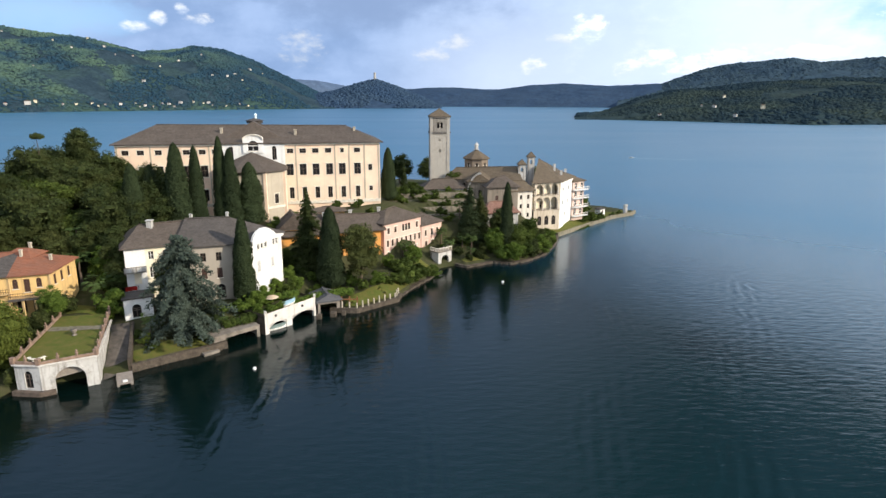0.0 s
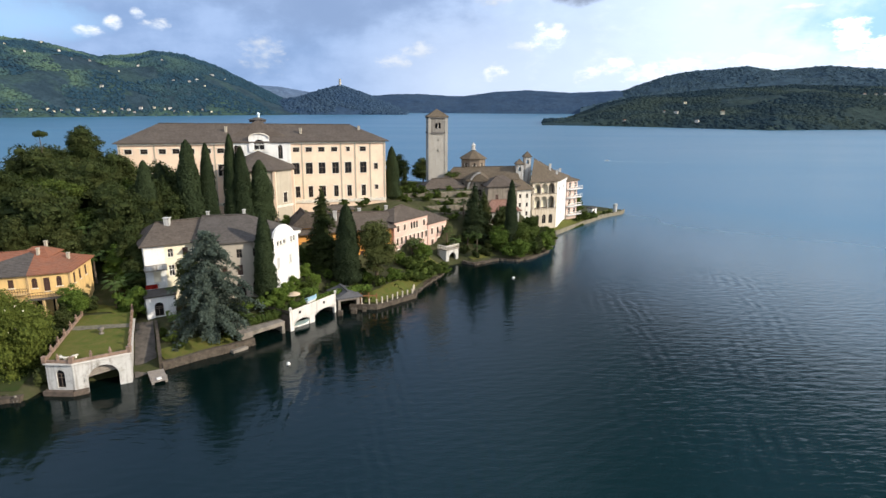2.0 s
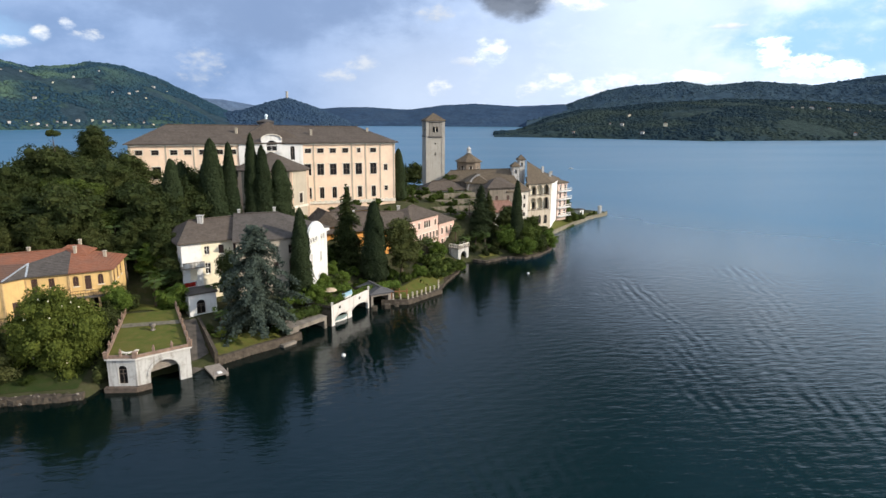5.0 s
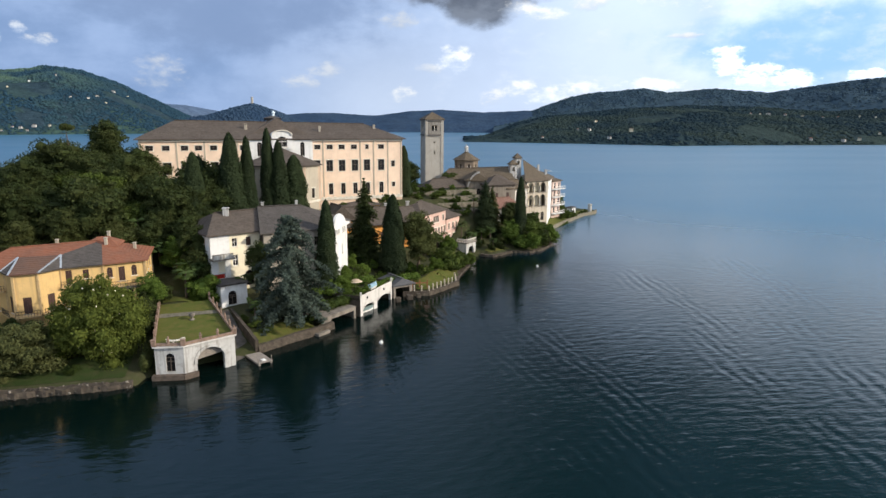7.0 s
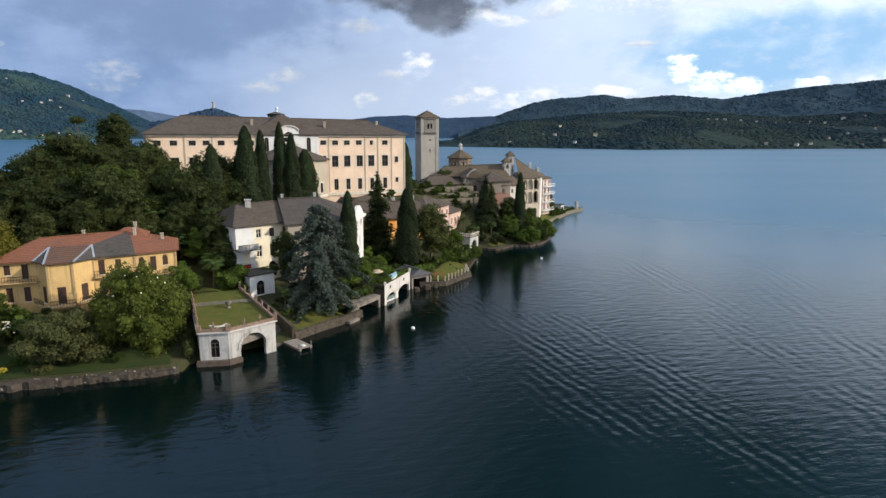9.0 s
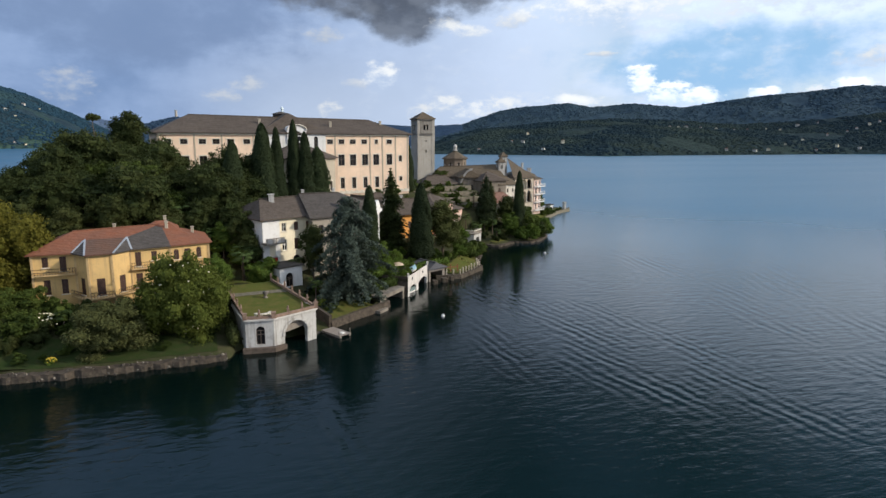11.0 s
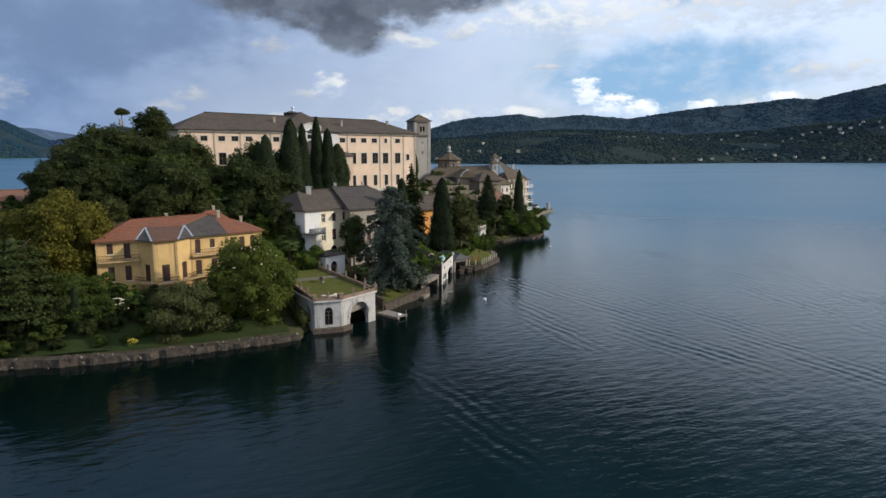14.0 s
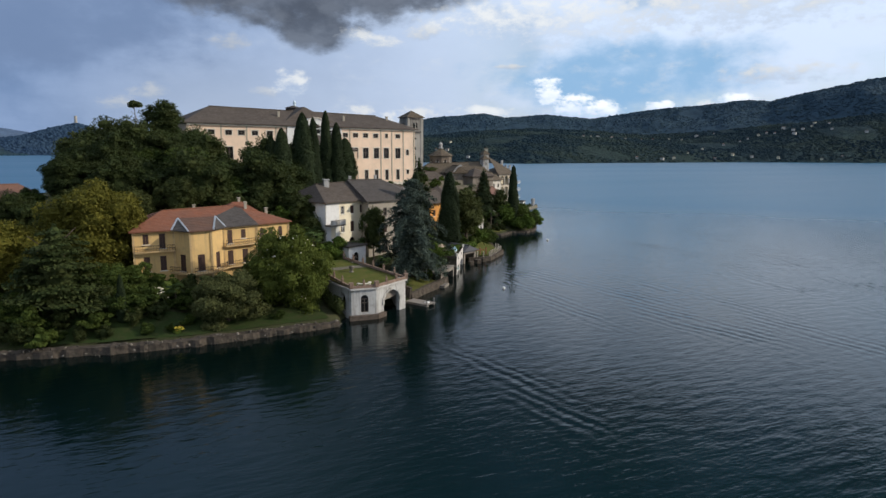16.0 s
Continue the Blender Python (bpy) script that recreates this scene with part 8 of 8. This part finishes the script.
willow.matrix_world = pose(-77.2, 87.2, 1.0) @ Matrix.Diagonal((1.22, 1.15, 1.15, 1))

# woods on the hill
WOODS = random.Random(5)
spots = []
for i in range(900):
    x, y = WOODS.uniform(-118, -58), WOODS.uniform(112, 156)
    if x > -74 and y > 141 or (x > -66 and y < 121) or y < 116 + max(0, (x + 92)) * 0.25 - 2 or y > 153 + (x + 76) * 0.2 and x > -78:
        continue
    if all((x - a) ** 2 + (y - b) ** 2 > 27 for a, b in spots):
        if x > -107:
            spots.append((x, y))
for i, (x, y) in enumerate(spots):
    tall = WOODS.uniform(0.9, 1.2)
    room = float(np.interp(x, (-108, -103, -97, -92), (15.0, 21.0, 26.5, 30.0))) - height_at(x, y)
    size = min(WOODS.uniform(0.95, 1.2) * (0.72 if y < 121 else 1.0), max(3.0, room) / (13.5 * tall))
    (OAK, OAK_B, OAK, LIME)[WOODS.randrange(4) if i else 0].at(x, y, max(0.34, size), tall=tall)
OAK_B.at(-81.0, 147.6, 1.0, z=21.8, label="round-headed dark tree crowning the woods")
for x, y, top in ((-92.0, 152.0, 30.5), (-96.5, 160.0, 29.5), (-88.0, 156.5, 29.0), (-85.5, 141.5, 31.0), (-76.5, 149.0, 29.5), (-90.5, 145.0, 31.0)):
    OAK.to(x, y, top, 12.0)
for x, y, s in ((-63, 138, 0.72), (-57, 135, 0.7), (-62, 129, 0.9), (-66, 121, 0.75), (-58.5, 123, 0.7), (-68, 135, 0.7), (-72, 138, 0.75), (-77, 141, 0.9), (-58.4, 116.6, 0.66), (-60.0, 120.6, 0.75), (-57.6, 113.6, 0.5)):
    OAK_B.at(x, y, s)
for x, y, s in ((-62.5, 117.5, 0.85), (-59.5, 113.5, 0.6), (-64.0, 124.0, 0.7)):
    MAPLE.at(x, y, s)
for x, y, s in ((-59.3, 108.0, 1.15), (-58.0, 113.0, 1.05), (-66.5, 116.5, 1.3), (-47.6, 102.6, 0.75), (-36.8, 107.4, 0.7), (-38.0, 107.9, 0.6), (-60.5, 121, 1.5), (-70, 123, 1.6), (12, 167, 0.9), (9.5, 163.5, 0.8), (11.5, 158.5, 0.7), (-6.0, 150.5, 0.8), (-4.0, 152.0, 0.7), (-83.5, 92.5, 0.7), (-79.0, 94.2, 0.75)):
    PALM.at(x, y, s)
for x, y, s in ((-97.0, 90.0, 1.1), (-94.5, 91.5, 1.3), (-91.0, 92.5, 1.4), (-89.0, 88.2, 0.9), (-86.5, 91.2, 1.1), (-78.4, 94.8, 1.25), (-75.6, 93.8, 1.3), (-72.0, 97.4, 1.3), (-81.8, 95.2, 1.2), (-70.6, 93.8, 1.2)):
    SHRUB_DARK.at(x, y, s)
# between villa and boathouse
for x, y, s in ((-62.8, 104.5, 1.4), (-63.5, 99.0, 1.3), (-62.8, 95.0, 1.1), (-64.2, 101.5, 1.5), (-66.0, 97.5, 1.3)):
    SHRUB_DARK.at(x, y, s)
MAPLE.at(-63.6, 102.0, 0.72, label="small bright tree beside the villa")
SHRUB_LIGHT.at(-56.0, 106.8, 1.75, label="clipped light green round bush on the lawn's end")
SHRUB_LIGHT.at(-57.6, 107.2, 0.9)
LIME.at(-73.0, 92.5, 0.55)
for x, y, s in ((-71.5, 96.0, 1.0), (-74.5, 94.5, 1.0), (-84.5, 95.0, 1.4), (-87.5, 92.5, 1.3), (-86.0, 89.0, 1.0), (-90.5, 90.0, 1.3), (-93.5, 88.5, 1.2), (-100.5, 90.0, 1.5), (-103, 92, 1.7), (-83.0, 93.8, 0.9), (-90, 96, 1.8), (-96, 98, 2.0), (-85.5, 97.5, 1.2), (-107, 92, 1.6), (-111, 95, 1.8)):
    (SHRUB if (x * 7) % 3 > 1 else SHRUB_DARK).at(x, y, s)
for x, y, s in ((-70.5, 86.2, 0.55), (-82.5, 87.5, 0.6), (-84.5, 86.3, 0.5), (-87.5, 86.2, 0.6), (-92.5, 86.6, 0.7), (-95.5, 87.2, 0.8), (-98.0, 88.0, 0.7), (-99.5, 87.0, 1.0), (-81.0, 90.5, 1.0), (-82.5, 92.0, 1.2), (-73.5, 89.0, 0.8), (-88.5, 90.0, 1.5), (-93.0, 91.0, 1.5), (-80.0, 93.5, 1.2), (-101.5, 88.5, 1.2), (-104.5, 90.0, 1.4)):
    (SHRUB if int(abs(x * 5)) % 3 else SHRUB_DARK).at(x, y, s)
hydrangea = make_tree("flowering_shrub", "dark shrub with clusters of white flowers", broadleaf(23, 3.2, 4.2, 0.0, 14, 0.13, 200), LEAF_DARK, 0, 0, 23, category="shrub")
hydrangea.matrix_world = pose(-86.4, 93.4, 2.8)
flower_rng = np.random.default_rng(24)
flower_bm = bmesh.new()
for i in range(70):
    a_, b_ = flower_rng.uniform(0, 6.28), flower_rng.uniform(0.1, 1.1)
    lathe(flower_bm, [(0.05, 0), (0.16, 0.04), (0.12, 0.12)], 6, (2.1 * math.cos(a_) * math.cos(b_), 2.1 * math.sin(a_) * math.cos(b_), 1.5 + 1.7 * math.sin(b_)))
tagged(part("flowers", flower_bm, FLOWER, hydrangea, "white flower heads"), kind="stuff")
primroses = make_tree("flower_bush", "low bush with bright yellow flowers at the shore lawn", broadleaf(25, 0.9, 1.4, 0.0, 8, 0.09, 120), LEAF_LIGHT, 0, 0, 25, category="shrub")
primroses.matrix_world = pose(-83.8, 85.6, 1.1)
flower_bm = bmesh.new()
for i in range(36):
    a_, b_ = flower_rng.uniform(0, 6.28), flower_rng.uniform(0.1, 1.3)
    lathe(flower_bm, [(0.03, 0), (0.09, 0.03), (0.05, 0.08)], 6, (0.7 * math.cos(a_) * math.cos(b_), 0.7 * math.sin(a_) * math.cos(b_), 0.4 + 0.5 * math.sin(b_)))
tagged(part("flowers", flower_bm, FLOWER_YELLOW, primroses, "bright yellow flowers"), kind="stuff")
hedge("hedge", [(57.0, 211.5), (62.0, 216.5)], 2.0, 1.6, LEAF_MID, "clipped green hedge near the point")
CYPRESS.at(-90.3, 88.6, 0.36, label="small pointed cypress in the shore garden")
for x, y, s in ((-88.5, 97.0, 0.6), (-92.0, 94.5, 0.65), (-99.0, 99.0, 0.7)):
    LIME.at(x, y, s)
for x, y, s in ((-121, 112, 0.9), (-112, 108, 0.9), (-125, 122, 0.9), (-118, 119, 0.9), (-130, 116, 0.8), (-110, 101, 0.7)):
    OAK.at(x, y, s)
# white house garden
for x, y, s in ((-47.5, 100.0, 0.7), (-45.5, 98.6, 0.6), (-38.5, 103.6, 0.8), (-35.0, 108.5, 0.8), (-49.5, 101.5, 0.6), (-47.5, 105.5, 0.7)):
    SHRUB.at(x, y, s)
for x, y, s in ((-37.5, 110.8, 1.2), (-35.2, 112.4, 1.3), (-33.0, 114.5, 1.1), (-31.0, 116.0, 1.2), (-39.5, 111.0, 1.0), (-29.5, 112.5, 0.8), (-27.5, 114.3, 0.8), (-25.8, 117.5, 0.9), (-31.5, 112.0, 0.9)):
    SHRUB_LIGHT.at(x, y, s * (0.95 if y > 113.5 and x < -30.5 else 0.55), z=3.4)
for x, y, s in ((-33.8, 116.4, 0.9), (-30.0, 119.5, 1.0), (-27.0, 121.0, 0.9), (-24.5, 122.0, 1.0), (-29.0, 125.0, 1.0)):
    SHRUB.at(x, y, s)
for x, y, s in ((-27.5, 126.5, 0.9), (-24.0, 127.0, 0.8), (-29.5, 129.0, 0.9), (-22.0, 126.0, 0.8), (-31.5, 124.0, 0.9), (-18.5, 128.5, 0.7), (-26.5, 131.5, 0.8)):
    (SHRUB, SHRUB_LIGHT)[int(abs(x)) % 2].at(x, y, s)
OAK_B.at(-47.0, 109.8, 0.52, tall=1.55, label="small dark tree before the house front")
PALM.at(-50.0, 110.6, 0.9)
hedge("hedge", [(-23.0, 121.5), (-19.0, 124.0), (-16.0, 125.5)], 2.2, 1.7, LEAF_LIGHT, "clipped light green hedge above the quay", 2.4)
hedge("pergola_plants", [(-29.2, 112.6), (-26.0, 116.2), (-23.4, 119.6)], 1.2, 0.8, LEAF_LIGHT, "climbing garden plants along the dock deck", 3.4)
hedge("garden_border", [(-35.6, 106.8), (-32.4, 109.6), (-30.2, 112.2)], 2.2, 2.2, LEAF_MID, "loose border of shrubs behind the boat platform", 2.0)
hedge("garden_border", [(-34.5, 112.5), (-31.0, 117.5), (-26.5, 121.0)], 2.2, 1.7, LEAF_LIGHT, "light green border of shrubs above the dock", 3.4)
hedge("bank_plants", [(-61.3, 86.5), (-61.8, 92.0), (-62.6, 98.0)], 1.6, 2.6, LEAF_DARK, "dark climbing plants against the boathouse", 1.0)
# lawn by the quay, gardens of pink house
for x, y, s in ((-13.5, 129.0, 0.9), (-10.5, 131.5, 1.0), (-8.0, 134.0, 1.1), (-16.5, 131, 0.8), (-18.0, 134.5, 0.8), (-5.5, 136.5, 1.3), (-3.5, 139.5, 1.5), (-1.5, 142.5, 1.4), (-6.0, 141.0, 1.5), (0.8, 145.5, 1.2), (2.5, 149.0, 0.9), (-4.0, 145.0, 1.3), (-9.0, 143.5, 0.9), (-25, 130.5, 0.7), (-23, 128.0, 0.7)):
    (SHRUB, SHRUB_LIGHT)[int(abs(x * 3)) % 2].at(x, y, s)
SHRUB_LIGHT.at(-3.8, 149.6, 1.35, label="clipped round bush before the pink house")
for x, y, s in ((-29.5, 134.5, 0.55), (-33.0, 136.0, 0.5)):
    LIME.at(x, y, s)
# right shore gardens
for x, y, s in ((10.8, 158.8, 0.8), (13.5, 160.5, 0.9), (15.5, 163.5, 1.2), (18.0, 164.0, 1.0), (23.5, 164.5, 1.7), (26.0, 167.0, 1.8), (28.5, 170.0, 1.7), (30.5, 173.5, 1.5), (32.5, 177.0, 1.4), (35.0, 183.0, 1.1), (24.5, 170.5, 1.7), (28.0, 174.0, 1.7), (38.0, 188.5, 0.7), (20.0, 163.0, 1.2)):
    (SHRUB, SHRUB_DARK)[int(abs(x * 2)) % 2].at(x, y, s)
MAPLE.at(18.4, 164.4, 0.85)
for x, y, s in ((24.6, 165.4, 0.62), (28.2, 169.6, 0.58), (22.6, 168.4, 0.6)):
    LIME.at(x, y, s)
for x, y, s in ((20.4, 159.8, 1.2), (23.2, 160.4, 1.5), (25.8, 162.0, 1.6), (28.4, 164.6, 1.7), (30.8, 167.4, 1.7), (32.8, 171.0, 1.6), (34.8, 175.4, 1.4), (36.6, 180.4, 1.1), (3.0, 157.8, 0.7), (5.0, 161.5, 0.9), (7.0, 164.5, 1.0), (8.5, 161.0, 0.9), (10.5, 165.0, 1.1), (6.0, 168.0, 0.9), (11.5, 158.0, 0.5), (14.5, 160.0, 0.6)):
    (SHRUB, SHRUB_LIGHT, SHRUB_DARK)[int(abs(x * 2)) % 3].at(x, y, s)
for x, y, s in ((5.8, 160.2, 1.0), (3.8, 163.6, 0.9), (9.0, 170.5, 1.0), (12.0, 163.0, 0.9)):
    PALM.at(x, y, s)
for k in range(4):
    p_, q_ = Vector((-12.5 + 0.9 * k, 168.2 + 3.9 * k)), Vector((15.5 - 0.6 * k, 174.4 + 3.6 * k))
    for j in range(8):
        r_ = p_.lerp(q_, (j + 0.3 + 0.5 * ((j * 7 + k * 3) % 5) / 5) / 8.4) + Vector((-0.2, 1.0 + 0.4 * ((j * 3 + k) % 5)))
        (SHRUB, SHRUB_DARK, SHRUB_LIGHT)[(j + k) % 3].at(r_.x, r_.y, 0.22 + 0.11 * ((j * 5 + k * 2) % 4), z=10.8 + 1.45 * k + 0.05)
LIME.at(25.5, 170.5, 0.6)
LIME.at(30.0, 177.5, 0.6)
for x, y, s in ((20.5, 172.0, 0.7), (15.0, 173.0, 0.55)):
    OAK_B.at(x, y, s)
for x, y, s in ((53.5, 209.0, 0.8), (56.0, 212.0, 1.1), (58.5, 213.5, 1.2), (62.0, 218.0, 0.9), (67.0, 222.5, 0.6), (70.5, 226.0, 0.6)):
    SHRUB.at(x, y, s)
LIME.at(54.0, 216.0, 0.75)
hedge("hedge", [(44.5, 195.0), (54.5, 207.0)], 1.4, 1.2, LEAF_MID, "low green hedge on the quay")
# round the tower and behind the abbey
for x, y, s in ((-5.0, 194.0, 0.42), (-9.5, 178.0, 0.45), (8.5, 200.0, 0.6)):
    LIME.at(x, y, s)
for x, y, s in ((-6, 182.0, 1.5), (-3.5, 182.5, 1.4), (-9.0, 179.5, 1.2), (2.0, 181.5, 1.0), (-1, 176.5, 1.0), (5, 178, 1.1), (10, 184, 1.1), (-7, 173, 1.0), (4, 172.0, 1.0)):
    SHRUB.at(x, y, s)
SPRUCE.at(-7.4, 190.0, 0.36, tall=1.75, label="slim ragged conifer beside the bell tower")
CYPRESS_WIDE.at(-11.0, 174.0, 0.8, tall=1.15, label="broad green conifer at the abbey's corner")
for x, y, s in ((-32.5, 148.0, 1.2), (-29.5, 152.0, 1.2), (-24.0, 158.5, 1.1), (-18.5, 160.5, 1.0), (-14.5, 161.5, 1.0), (-36.0, 145.0, 1.2)):
    SHRUB.at(x, y, s)
for x, y, s in ((52, 232, 0.8), (40, 240, 0.8), (20, 235, 0.8), (0, 230, 0.8), (-30, 215, 0.9), (-60, 210, 0.9), (-90, 200, 0.9), (-10, 212, 0.8), (-50, 195, 0.9), (-80, 188, 0.9), (-100, 188, 0.9)):
    OAK.at(x, y, s)


# ---------------------------------------------------------------- motor boat
def build_boat():
    ob = thing("motor_boat", (146.4, 452.0, 0.0), "small white motor boat crossing the lake", "boat", turn=165)
    ob.scale = (0.6, 0.6, 0.6)
    bm = bmesh.new()
    rows = []
    for x, w, k in ((-3.2, 1.0, 0.0), (-1.0, 1.15, 0.0), (1.2, 1.0, 0.1), (2.6, 0.55, 0.25), (3.4, 0.05, 0.4)):
        rows.append([bm.verts.new(p) for p in ((x, -w, 0.9 + k), (x, -w * 0.75, 0.0), (x, 0, -0.3 + k), (x, w * 0.75, 0.0), (x, w, 0.9 + k))])
    for a, b in zip(rows, rows[1:]):
        for i in range(4):
            bm.faces.new((a[i], a[i + 1], b[i + 1], b[i]))
        bm.faces.new((a[4], a[0], b[0], b[4]))
    bm.faces.new(rows[0][::-1])
    bmesh.ops.recalc_face_normals(bm, faces=bm.faces)
    part("hull", bm, FRAME_WHITE, ob)
    bm = bmesh.new()
    box(bm, -0.8, -0.75, 0.9, 1.2, 0.75, 1.9, 0.15)
    part("cabin", bm, FRAME_WHITE, ob, "white cabin")
    bm = bmesh.new()
    box(bm, -0.6, -0.78, 1.3, 1.0, 0.78, 1.7)
    part("windscreen", bm, GLASS, ob)
    trail = thing("foam_trail", (146.4, 452.0, 0.03), "thin pale foam trail behind the motor boat", "foam", turn=165)
    bm = bmesh.new()
    rows = [[bm.verts.new((-2.0 - 3.0 * i, s_ * (0.75 - 0.035 * i) + 0.25 * math.sin(i * 0.7), 0.04 * (s_ == 0))) for s_ in (-1, 0, 1)] for i in range(15)]
    for a, b in zip(rows, rows[1:]):
        for i in range(2):
            bm.faces.new((a[i], a[i + 1], b[i + 1], b[i]))
    part("foam", bm, plain("pale_foam", (0.42, 0.50, 0.54), 0.6, vary=0.35, scale=0.8), trail)


build_boat()
